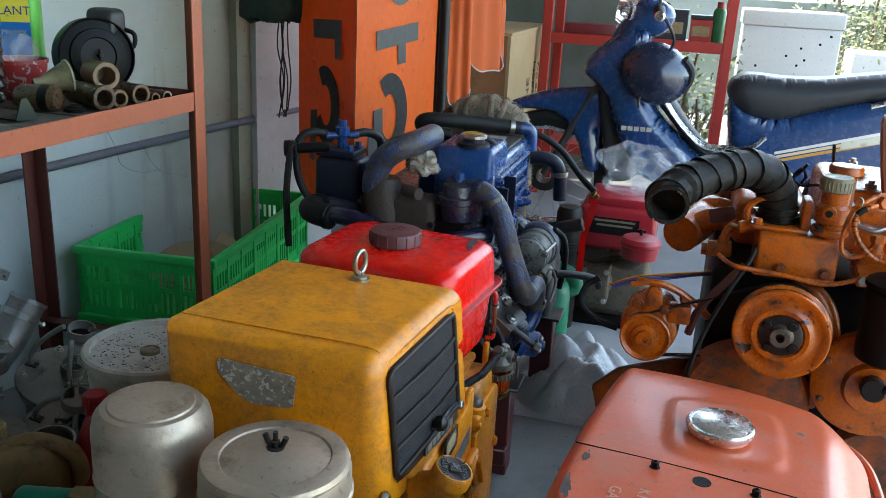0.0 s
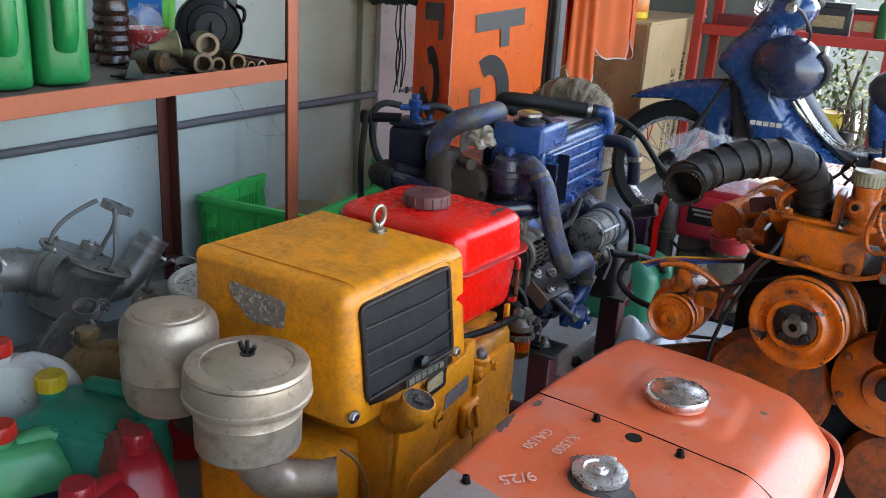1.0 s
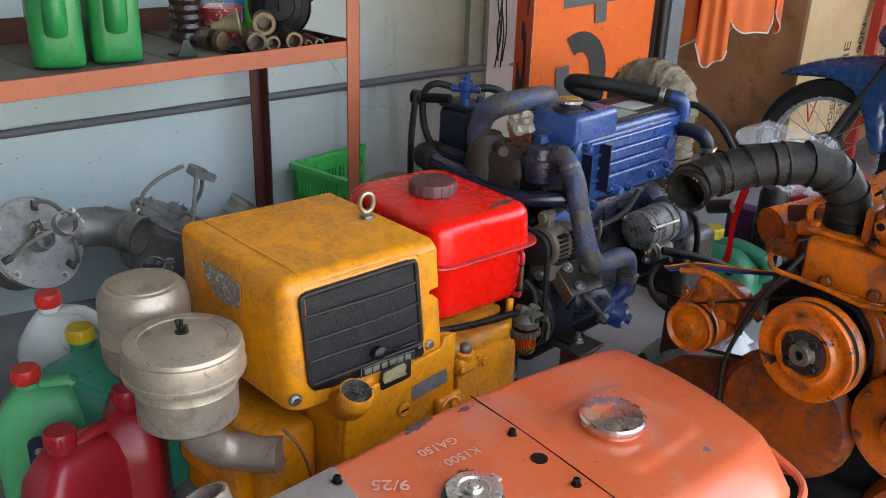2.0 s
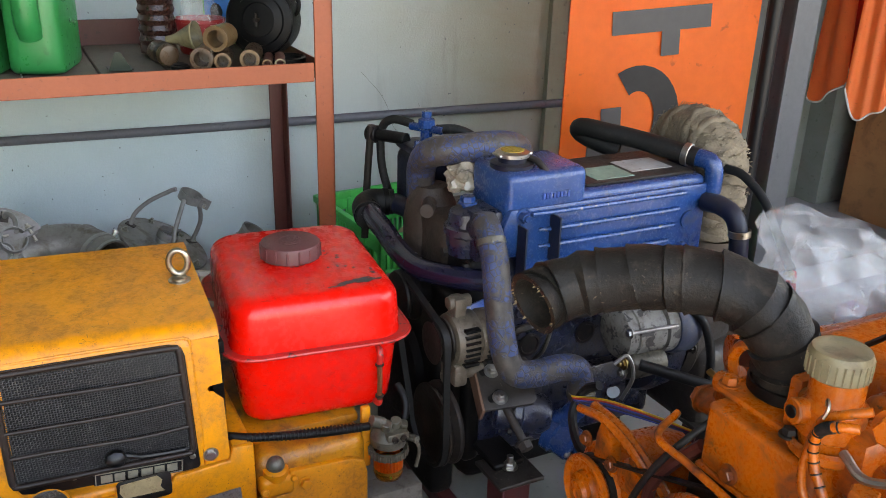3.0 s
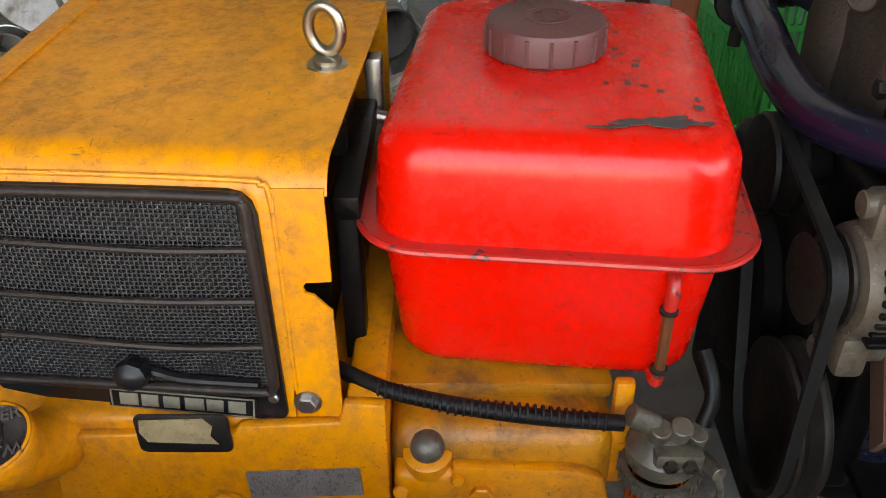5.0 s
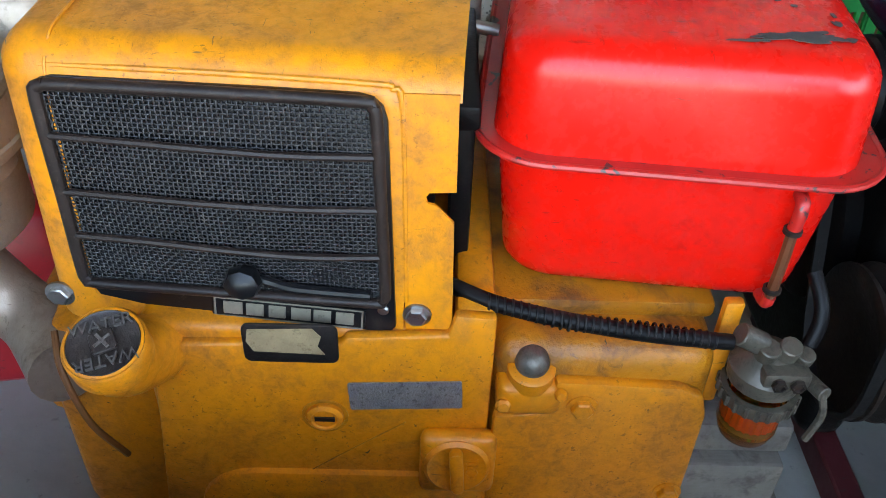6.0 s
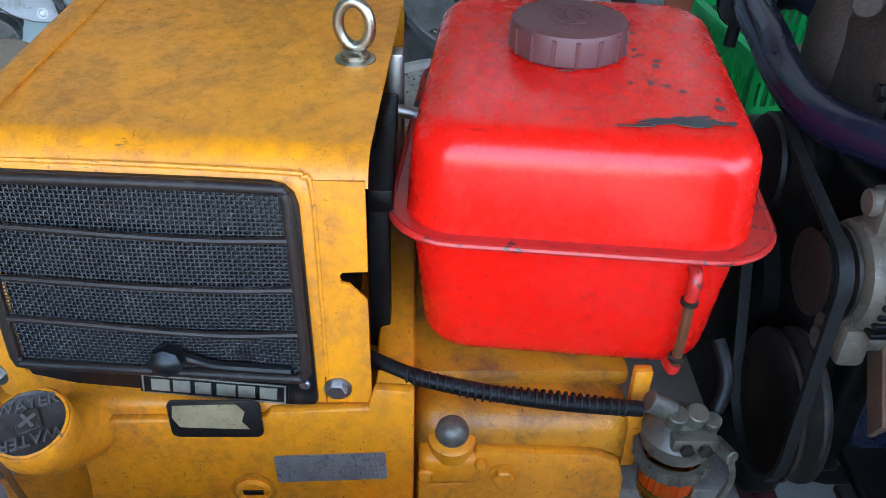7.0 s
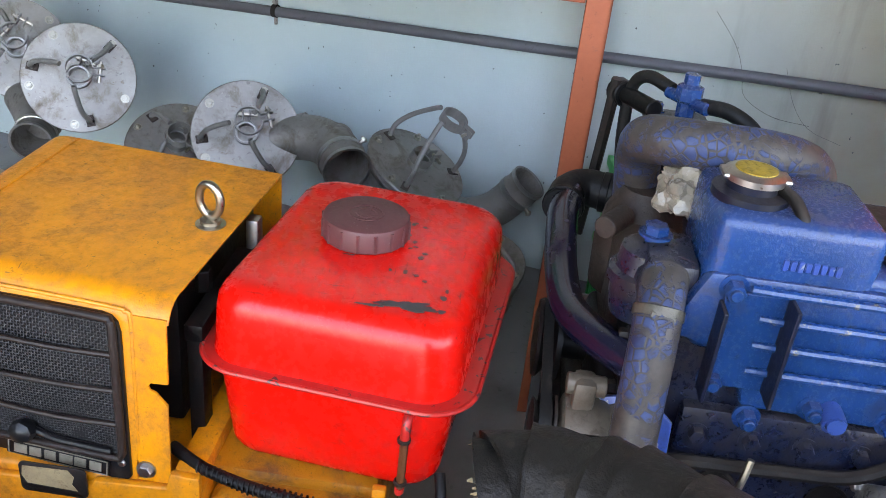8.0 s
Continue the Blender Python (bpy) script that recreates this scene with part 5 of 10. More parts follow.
def belt_loop(centres, y, w, t):
    """A belt round pulleys given as (x, z, radius), in order."""
    pts = []
    n = len(centres)
    for i in range(n):
        (x0, z0, r0), (x1, z1, r1) = centres[i], centres[(i + 1) % n]
        a = math.atan2(z1 - z0, x1 - x0) - math.pi / 2
        b = math.acos(max(-1, min(1, (r0 - r1) / math.hypot(x1 - x0, z1 - z0)))) - math.pi / 2
        for (x, z, r) in ((x0, z0, r0), (x1, z1, r1)):
            pts.append((x + r * math.cos(a - b), z + r * math.sin(a - b), x, z, r))
    out = []
    for k in range(n):
        out += [pts[2 * k][:2], pts[2 * k + 1][:2]]
        x, z, r = pts[2 * k + 1][2:]
        a0 = math.atan2(pts[2 * k + 1][1] - z, pts[2 * k + 1][0] - x)
        nx = pts[(2 * k + 2) % len(pts)]
        a1 = math.atan2(nx[1] - z, nx[0] - x)
        while a1 < a0:
            a1 += 2 * math.pi
        for s in range(1, 8):
            a = a0 + (a1 - a0) * s / 8
            out.append((x + r * math.cos(a), z + r * math.sin(a)))
    bm = B()
    m = len(out)
    cx, cz = sum(p[0] for p in out) / m, sum(p[1] for p in out) / m
    rings = []
    for px, pz in out:
        d = Vector((px - cx, pz - cz)).normalized() * t
        rings.append([bm.verts.new(v) for v in ((px, y, pz), (px, y + w, pz), (px + d.x, y + w, pz + d.y), (px + d.x, y, pz + d.y))])
    for i in range(m):
        a, b = rings[i], rings[(i + 1) % m]
        for k in range(4):
            bm.faces.new((a[k], a[(k + 1) % 4], b[(k + 1) % 4], b[k]))
    return bm


part("belt", belt_loop([(-0.378, 0.305, 0.066), (-0.350, 0.481, 0.031), (-0.490, 0.505, 0.040)], 1.697, 0.011, 0.007), RUBBER, marine, "worn rubber drive belt")
# raw-water pump with its bolted plate
PLATE_AT = facing(-0.305, 1.806, 0.400, (0.52, -0.12, 0.84), (0.0, 0.0, 1.0))
BRACKET = surface("oily_bracket_steel", (0.052, 0.043, 0.037), 0.42, metal=0.3, shade=0.55, big=24, fine=160, dirt=(0.035, 0.026, 0.02), dirt_at=0.5, bump=0.3, scuff=(0.2, 0.17, 0.14))
plate_p = part("pump_plate", plate([(-0.044, 0.046), (0.046, 0.046), (0.052, 0.038), (0.048, -0.034), (0.040, -0.042), (-0.044, -0.046)], 0.007, PLATE_AT, 0.0015), BRACKET, marine, "oily steel bracket plate with three bolts")
fold = box(-0.002, -0.046, -0.030, 0.004, 0.046, 0.006, 0.001, 1)
fold.transform(PLATE_AT @ Matrix.Translation((-0.046, 0, 0)))
part("folded_edge", fold, surface("rusted_edge_steel", (0.17, 0.085, 0.05), 0.7, shade=0.6, big=40, fine=160, bump=0.5), plate_p, "rusty folded edge")
for u, v in ((-0.018, 0.024), (0.028, 0.012), (-0.014, -0.026)):
    slot = plate(rounded(0.030, 0.013, 0.006), 0.001, PLATE_AT @ pose(u - 0.008, v + 0.004, 0.0065, 0, 0, 35))
    part("slot", slot, SOOT, plate_p)
    part("bolt", put(hexbolt(PLATE_AT @ Vector((u, v, 0.007)), PLATE_AT.to_3x3() @ Vector((0, 0, 1)), 0.0098, 0.009), rod(PLATE_AT @ Vector((u, v, 0.008)), PLATE_AT @ Vector((u, v, 0.020)), 0.0045, seg=8)), STEEL, plate_p)
pump_ = part("water_pump", lathe([(0.0, 0.0), (0.030, 0.001), (0.034, 0.006), (0.034, 0.030), (0.042, 0.034), (0.042, 0.046), (0.036, 0.050), (0.034, 0.085), (0.024, 0.098), (0, 0.10)], (-0.325, 1.80, 0.345), (-0.270, 1.90, 0.335), 30), BLUE_SOOT, marine, "dark blue raw-water pump")
for k in range(6):
    a = 2 * math.pi * k / 6 + 0.3
    w = (Vector((-0.270, 1.90, 0.335)) - Vector((-0.325, 1.80, 0.345))).normalized()
    e = w.orthogonal().normalized()
    c = Vector((-0.325, 1.80, 0.345)) + w * 0.033 + (e * math.cos(a) + w.cross(e) * math.sin(a)) * 0.0385
    part("bolt", hexbolt(c, -w, 0.006, 0.006), IRON, pump_)
part("pump_stud", put(rod((-0.290, 1.800, 0.372), (-0.222, 1.806, 0.325), 0.0072), hexbolt((-0.232, 1.805, 0.332), (0.8, 0.05, -0.5), 0.0125, 0.014)), BRACKET, marine)
head_ = part("pump_head", put(lathe([(0.028, 0), (0.036, 0.004), (0.036, 0.020), (0.031, 0.024), (0.031, 0.050), (0.026, 0.056), (0.012, 0.058), (0.012, 0.070), (0, 0.07)], (-0.29, 1.895, 0.30), (-0.20, 1.935, 0.275), 26), tube([(-0.257, 1.93, 0.39), (-0.257, 1.93, 0.36), (-0.265, 1.915, 0.335), (-0.28, 1.90, 0.32)], 0.019, 14, 4)), BLUE, marine, "blue pump head")
for k in range(5):
    a = 2 * math.pi * k / 5
    w = (Vector((-0.20, 1.935, 0.275)) - Vector((-0.29, 1.895, 0.30))).normalized()
    e = w.orthogonal().normalized()
    c = Vector((-0.29, 1.895, 0.30)) + w * 0.054 + (e * math.cos(a) + w.cross(e) * math.sin(a)) * 0.023
    part("bolt", hexbolt(c, w, 0.0055, 0.005), STEEL, head_)
part("link_arm", box(-0.345, 1.845, 0.305, -0.325, 1.90, 0.40, 0.006, 2), BLUE_SOOT, marine)
tagw = part("tag_wire", tube([(-0.372, 2.080, 0.355), (-0.370, 2.088, 0.325), (-0.370, 2.094, 0.292)], 0.0012, 6, 4), STEEL, marine)
part("tag", plate(circle(0.0125, 20), 0.0012, facing(-0.369, 2.094, 0.281, (0.85, -0.5, 0.2))), surface("pale_tag_card", (0.50, 0.56, 0.62), 0.5, shade=0.85), tagw, "round pale tag")
# starter and bell housing
starter = part("starter_motor", lathe([(0.012, 0.0), (0.040, 0.003), (0.046, 0.008), (0.046, 0.024), (0.044, 0.025), (0.044, 0.028), (0.047, 0.030), (0.047, 0.085), (0.044, 0.087), (0.050, 0.09), (0.050, 0.115), (0, 0.115)], (-0.275, 1.99, 0.478), (-0.262, 2.3, 0.478), 30), PEELED, marine, "grey starter motor with peeling paint")
sol = part("solenoid", lathe([(0.010, 0), (0.022, 0.002), (0.025, 0.006), (0.025, 0.07), (0, 0.07)], (-0.243, 2.005, 0.425), (-0.235, 2.3, 0.425), 18), POT_METAL, starter)
part("terminal", put(rod((-0.243, 2.006, 0.433), (-0.243, 1.985, 0.433), 0.005), hexbolt((-0.243, 1.997, 0.433), (0, -1, 0), 0.009, 0.006)), BRASS, sol)
part("terminal", put(rod((-0.243, 2.006, 0.414), (-0.243, 1.988, 0.414), 0.005), hexbolt((-0.243, 1.997, 0.414), (0, -1, 0), 0.008, 0.006)), STEEL, sol)
for a in (0.4, 2.6):
    part("through_bolt", put(rod((-0.275 + 0.046 * math.cos(a), 1.992, 0.478 + 0.046 * math.sin(a)), (-0.268 + 0.05 * math.cos(a), 2.09, 0.478 + 0.05 * math.sin(a)), 0.0035), hexbolt((-0.275 + 0.046 * math.cos(a), 1.996, 0.478 + 0.046 * math.sin(a)), (0, -1, 0), 0.007, 0.007)), STEEL, starter)
part("starter_nose", lathe([(0.040, 0), (0.054, 0.004), (0.058, 0.012), (0.058, 0.040), (0.050, 0.055), (0.030, 0.062), (0, 0.064)], (-0.272, 2.098, 0.478), (-0.262, 2.4, 0.478), 32), BLUE_RUB, starter, "rubbed blue nose housing of the starter")
part("bell_housing", lathe([(0.10, 0), (0.128, 0.008), (0.135, 0.02), (0.13, 0.07), (0.09, 0.13), (0, 0.13)], (-0.415, 2.125, 0.40), (-0.415, 2.5, 0.40), 44), BLUE_SOOT, marine, "blue flywheel bell housing, rubbed")
gearb = part("gearbox", put(lathe([(0.10, 0), (0.108, 0.015), (0.095, 0.05), (0.080, 0.10), (0.06, 0.13), (0.0, 0.14)], (-0.38, 2.19, 0.40), (-0.36, 2.5, 0.40), 30), put(box(-0.50, 2.20, 0.22, -0.26, 2.36, 0.40, 0.03, 3), rod((-0.27, 2.30, 0.46), (-0.205, 2.30, 0.48), 0.018))), BRACKET, marine, "dirty brown-grey cast gearbox")
for k in range(9):
    a = 2 * math.pi * k / 9
    part("bolt", hexbolt((-0.38 + 0.099 * math.cos(a), 2.192, 0.40 + 0.099 * math.sin(a)), (0, -1, 0), 0.009, 0.008), IRON, gearb)
part("cable", tube([(-0.232, 2.03, 0.425), (-0.20, 2.07, 0.415), (-0.165, 2.13, 0.395), (-0.145, 2.18, 0.37), (-0.14, 2.20, 0.35)], 0.010, 10, 6), RUBBER, marine)
part("cable", tube([(-0.26, 2.15, 0.50), (-0.235, 2.17, 0.47), (-0.23, 2.19, 0.40), (-0.24, 2.20, 0.33)], 0.008, 10, 6), RUBBER, marine)
part("lead", tube([(-0.245, 1.985, 0.43), (-0.237, 2.005, 0.445), (-0.225, 2.012, 0.41), (-0.232, 1.998, 0.365)], 0.0035, 8, 6), STEEL, marine)
starter.location += Vector((-0.028, 0.030, -0.024))
# return hose, elbows
ret = part("return_hose", tube([(-0.56, 2.20, 0.700), (-0.60, 2.165, 0.715), (-0.615, 2.14, 0.732), (-0.600, 2.135, 0.745), (-0.555, 2.15, 0.746), (-0.49, 2.19, 0.740), (-0.385, 2.242, 0.728)], 0.0180, 14, 6), RUBBER, marine, "black rubber return hose")
part("hose_clip", lathe([(0.0195, 0), (0.021, 0.001), (0.021, 0.012), (0.0195, 0.013)], (-0.410, 2.230, 0.731), (-0.385, 2.242, 0.728), 20), STEEL, ret)
part("elbow", tube([(-0.392, 2.239, 0.729), (-0.366, 2.252, 0.725), (-0.356, 2.257, 0.708), (-0.356, 2.257, 0.67)], 0.017, 14, 5), BLUE, marine)
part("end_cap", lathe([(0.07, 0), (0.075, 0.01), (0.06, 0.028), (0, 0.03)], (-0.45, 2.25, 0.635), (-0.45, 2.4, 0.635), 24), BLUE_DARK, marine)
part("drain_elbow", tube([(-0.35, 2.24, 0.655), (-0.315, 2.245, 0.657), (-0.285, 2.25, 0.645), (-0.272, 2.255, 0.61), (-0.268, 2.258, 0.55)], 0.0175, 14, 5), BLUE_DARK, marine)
part("hose_clip", lathe([(0.0185, 0), (0.020, 0.001), (0.020, 0.012), (0.0185, 0.013)], (-0.272, 2.254, 0.625), (-0.270, 2.256, 0.60), 20), ZINC, marine)
# wrapped exhaust elbow
WRAP_AT = Matrix.Translation((-0.045, 0.016, 0.015))
HEMP_WAY = [(-0.535, 2.35, 0.60), (-0.535, 2.345, 0.67), (-0.50, 2.33, 0.712), (-0.45, 2.32, 0.724), (-0.40, 2.315, 0.712), (-0.375, 2.315, 0.68), (-0.372, 2.315, 0.61), (-0.372, 2.315, 0.545)]
bm = tube(HEMP_WAY, 0.052, 30, 14)
noise.seed_set(4)
for v in bm.verts:
    v.co += Vector((noise.noise(v.co * 42), noise.noise(v.co * 42 + Vector((7, 0, 0))), noise.noise(v.co * 42 + Vector((0, 9, 0))))) * 0.007
bm.transform(WRAP_AT)
wrap = part("exhaust_elbow", bm, ROPE, marine, "exhaust elbow wrapped in frayed hemp cloth", sharp=80)
bm = lathe([(0.050, 0), (0.054, 0.02), (0.050, 0.10), (0.054, 0.14)], (-0.372, 2.315, 0.40), (-0.372, 2.315, 1), 20)
bm.transform(WRAP_AT)
part("pipe_lagging", bm, FRP, wrap)
rng = random.Random(7)
HEMP_TRACK = smooth_path(HEMP_WAY, 10)
for k in range(13):
    i = 8 + k * 5
    p, q = HEMP_TRACK[i], HEMP_TRACK[i + 1]
    tilt = Vector((rng.uniform(-0.35, 0.35), rng.uniform(-0.3, 0.3), rng.uniform(-0.35, 0.35)))
    band = lathe([(0.048, 0), (0.0550, 0.002), (0.0560, 0.010), (0.0545, 0.019), (0.048, 0.021)], p, q + (q - p).length * tilt, 30)
    for v in band.verts:
        v.co += Vector((noise.noise(v.co * 60), noise.noise(v.co * 60 + Vector((5, 0, 0))), noise.noise(v.co * 60 + Vector((0, 5, 0))))) * 0.005
    band.transform(WRAP_AT)
    part("wrap_turn", band, ROPE, wrap, sharp=80)
bm = B()
for k in range(2400):
    i = rng.randrange(2, len(HEMP_TRACK) - 2)
    c = HEMP_TRACK[i]
    way = (HEMP_TRACK[i + 1] - HEMP_TRACK[i - 1]).normalized()
    side = way.orthogonal().normalized()
    a = rng.uniform(0, 2 * math.pi)
    d = side * math.cos(a) + way.cross(side) * math.sin(a)
    p0 = c + d * rng.uniform(0.051, 0.057) + way * rng.uniform(-0.006, 0.006)
    e = (way.cross(d) * rng.choice((-1, 1)) + way * rng.gauss(0, 0.35) + d * rng.uniform(-0.05, 0.28)).normalized()
    ln = rng.uniform(0.006, 0.020) * (2.2 if k % 40 == 0 else 1.0)
    w = e.cross(d).normalized() * rng.uniform(0.0005, 0.0016)
    lift = d * rng.uniform(0.0, 0.004)
    v = [bm.verts.new(p) for p in (p0 - w, p0 + w, p0 + e * ln * 0.5 + lift + w * 0.7, p0 + e * ln * 0.5 + lift - w * 0.7, p0 + e * ln - d * 0.003)]
    bm.faces.new((v[0], v[1], v[2], v[3]))
    bm.faces.new((v[3], v[2], v[4]))
bm.transform(WRAP_AT)
tagged(part("frayed_threads", bm, surface("loose_hemp_fibre", (0.25, 0.195, 0.13), 0.9, shade=0.35, big=60, fine=120), wrap), kind="stuff")
# loose cable with a red ribbon
lead = part("battery_cable", tube([(-0.372, 2.30, 0.705), (-0.335, 2.31, 0.70), (-0.28, 2.315, 0.665), (-0.225, 2.31, 0.605), (-0.185, 2.30, 0.572)], 0.0085, 10, 6), RUBBER, marine, "black cable with a brass terminal")
part("terminal", lathe([(0.010, 0), (0.010, 0.008), (0.005, 0.010), (0.005, 0.02), (0, 0.02)], (-0.19, 2.30, 0.567), (-0.165, 2.295, 0.555), 12), BRASS, lead)
bm = B()
rows = []
for k in range(15):
    s = k / 14
    c = Vector((-0.183 - 0.03 * s + 0.004 * math.sin(9 * s), 2.30 + 0.02 * s, 0.575 - 0.255 * s))
    w = Vector((0.009, 0.004 * math.sin(7 * s), 0))
    rows.append((bm.verts.new(c - w), bm.verts.new(c + w)))
for a, b in zip(rows, rows[1:]):
    bm.faces.new((a[0], a[1], b[1], b[0]))
bmesh.ops.solidify(bm, geom=list(bm.faces), thickness=0.0008)
part("ribbon", bm, CLOTH_RED, lead, "hanging red plastic ribbon")

# stand
stand = thing("engine_stand", -0.45, 2.0, 0.0, "dark red welded steel engine stand on short legs", "stand")
for x, y, z in ((-0.300, 1.825, 0.222), (-0.276, 2.245, 0.232), (-0.66, 1.825, 0.222), (-0.66, 2.245, 0.232)):
    part("leg", box(x - 0.028, y - 0.028, 0.0, x + 0.028, y + 0.028, z, 0.003, 1), LEG_RED, stand)
    top = part("mount_plate", box(x - 0.045, y - 0.045, z, x + 0.045, y + 0.045, z + 0.008, 0.002, 1), BRACKET, stand)
    part("mount_bolt", put(rod((x, y, z), (x, y, z + 0.035), 0.006), hexbolt((x, y, z + 0.012), (0, 0, 1), 0.011, 0.010)), STEEL, top)
    part("mount_foot", put(box(x - 0.10 if x > -0.5 else x, y - 0.03, z + 0.008, x if x > -0.5 else x + 0.10, y + 0.03, z + 0.02, 0.003, 1), box(x - 0.11 if x > -0.5 else x + 0.09, y - 0.03, z + 0.01, x - 0.09 if x > -0.5 else x + 0.11, y + 0.03, z + 0.12, 0.004, 1)), SOOT, stand)
part("rail", box(-0.69, 1.77, 0.04, -0.27, 1.80, 0.08, 0.003, 1), LEG_RED, stand)

# ---- orange engine with the black intake hose ----
orange = thing("orange_engine", 0.28, 1.95, 0.05, "orange painted diesel engine, oily, with black intake hose", "engine")
redrawn(orange, sized(1.02, (0.256, 1.633, 0.503), (0.242, 1.674, 0.486)))
part("cylinder_block", put(box(0.13, 1.765, 0.20, 0.50, 2.25, 0.585, 0.02, 3), box(0.14, 1.73, 0.10, 0.47, 2.2, 0.22, 0.03, 3)), SOOT, orange, "black oily cylinder block")
tbox = part("thermostat_box", put(box(0.200, 1.715, 0.594, 0.343, 1.84, 0.672, 0.007, 3), box(0.198, 1.712, 0.590, 0.345, 1.722, 0.597, 0.002, 1)), ORANGE, orange, "orange bolted cover box")
for x in (0.245, 0.322):
    part("bolt", hexbolt((x, 1.714, 0.608), (0, -1, 0), 0.0085, 0.008), ORANGE_DARK, tbox)
part("gasket", box(0.206, 1.722, 0.583, 0.338, 1.83, 0.591), SOOT, tbox)
part("flange", put(box(0.186, 1.735, 0.671, 0.285, 1.845, 0.681, 0.005, 2), box(0.272, 1.742, 0.672, 0.288, 1.80, 0.735, 0.005, 2)), ORANGE, tbox)
for x, y in ((0.196, 1.748), (0.196, 1.832), (0.278, 1.832)):
    part("bolt", hexbolt((x, y, 0.681), (0, 0, 1), 0.0085, 0.010), ORANGE, tbox)
part("lever", put(tube([(0.182, 1.77, 0.672), (0.176, 1.768, 0.70), (0.190, 1.766, 0.722), (0.207, 1.765, 0.726)], 0.0065, 8, 5), rod((0.165, 1.765, 0.665), (0.20, 1.765, 0.672), 0.012)), ORANGE, tbox)
part("lever_tip", rod((0.165, 1.765, 0.665), (0.148, 1.765, 0.668), 0.004), BRASS, tbox)
PC = Vector((0.256, 1.633, 0.503))
PD = PC + Vector((0.15, 1.0, -0.01))
rim = [(0.0, 0.012), (0.040, 0.012), (0.043, 0.008), (0.050, 0.007), (0.054, 0.012), (0.062, 0.016), (0.072, 0.014), (0.0785, 0.010), (0.0835, 0.0105), (0.0855, 0.013), (0.0855, 0.018), (0.077, 0.026), (0.077, 0.032), (0.0865, 0.040), (0.0865, 0.046), (0.05, 0.049), (0, 0.049)]
big = part("fan_pulley", lathe(rim, PC, PD, 64), PULLEY, orange, "large orange stamped pulley, paint chipped")
hub = part("hub", lathe([(0.0, 0.008), (0.0085, 0.008), (0.0085, 0.0), (0.0175, 0.0), (0.019, 0.003), (0.019, 0.010), (0.023, 0.012), (0.023, 0.026)], PC + Vector((0, -0.006, 0)), PD, 28), POT_METAL, big, "bare metal hub ring")
part("bore", lathe([(0.0085, 0), (0, 0.0004)], PC + (PD - PC).normalized() * 0.001, PD, 20), SOOT, hub)
part("hub_plate", lathe([(0.0, 0.0), (0.032, 0.0), (0.0385, 0.003), (0.0385, 0.008)], PC + (PD - PC).normalized() * 0.0065, PD, 40), CHIPPED_BLACK, hub, "black hub plate with worn edge")
ux = Vector((0, 0, 1)).cross((PD - PC).normalized()).normalized()
uz = (PD - PC).normalized().cross(ux)
for k in range(4):
    a = math.radians(38) + math.pi / 2 * k
    c = PC + (PD - PC).normalized() * 0.006 + ux * 0.030 * math.cos(a) + uz * 0.030 * math.sin(a)
    part("hub_bolt", hexbolt(c, PC - PD, 0.0075, 0.007), IRON, hub)
part("pulley_belt", lathe([(0.074, 0), (0.0825, 0.002), (0.0825, 0.012), (0.074, 0.014)], PC + (PD - PC).normalized() * 0.021, PD, 56), RUBBER, big)
# dynamo
dyn = part("dynamo", lathe([(0.048, 0), (0.056, 0.006), (0.058, 0.03), (0.058, 0.10), (0.052, 0.125), (0.03, 0.135), (0, 0.135)], (0.022, 1.735, 0.438), (0.034, 2.0, 0.434), 28), ORANGE, orange, "orange dynamo with bracket")
sp = part("dynamo_pulley", lathe([(0.0, 0.0), (0.007, 0.0), (0.007, -0.004), (0.016, -0.004), (0.018, 0.002), (0.026, 0.004), (0.028, 0.012), (0.040, 0.012), (0.047, 0.006), (0.050, 0.008), (0.050, 0.014), (0.040, 0.024), (0.050, 0.033), (0.050, 0.036), (0, 0.038)], (0.018, 1.702, 0.431), (0.027, 1.9, 0.429), 36), ORANGE, dyn)
part("pulley_belt", lathe([(0.040, 0), (0.0475, 0.002), (0.0475, 0.010), (0.040, 0.012)], (0.019, 1.721, 0.431), (0.027, 1.9, 0.429), 36), RUBBER, sp)
br = part("dynamo_bracket", put(plate([(-0.012, -0.03), (0.03, -0.03), (0.02, 0.03), (0.008, 0.042), (-0.004, 0.04), (-0.010, 0.02)], 0.018, facing(0.02, 1.745, 0.492, (0, -1, 0)), 0.003), tube([(-0.02, 1.72, 0.535), (0.03, 1.722, 0.545), (0.075, 1.73, 0.528), (0.12, 1.738, 0.495)], 0.006, 8, 6)), ORANGE, dyn)
part("adjuster", put(tube([(-0.01, 1.735, 0.540), (0.05, 1.738, 0.535), (0.10, 1.745, 0.508), (0.135, 1.75, 0.478)], 0.0075, 8, 6), box(0.055, 1.73, 0.46, 0.10, 1.76, 0.50, 0.006, 2)), ORANGE, dyn)
for p in ((-0.005, 1.725, 0.495), (0.05, 1.725, 0.49), (0.085, 1.735, 0.515)):
    part("bolt", hexbolt(p, (0, -1, 0.1), 0.008, 0.008), ORANGE_DARK, br)
part("fan_belt", belt_loop([(0.262, 0.503, 0.072), (0.020, 0.431, 0.042)], 1.722, 0.010, 0.008), RUBBER, orange)
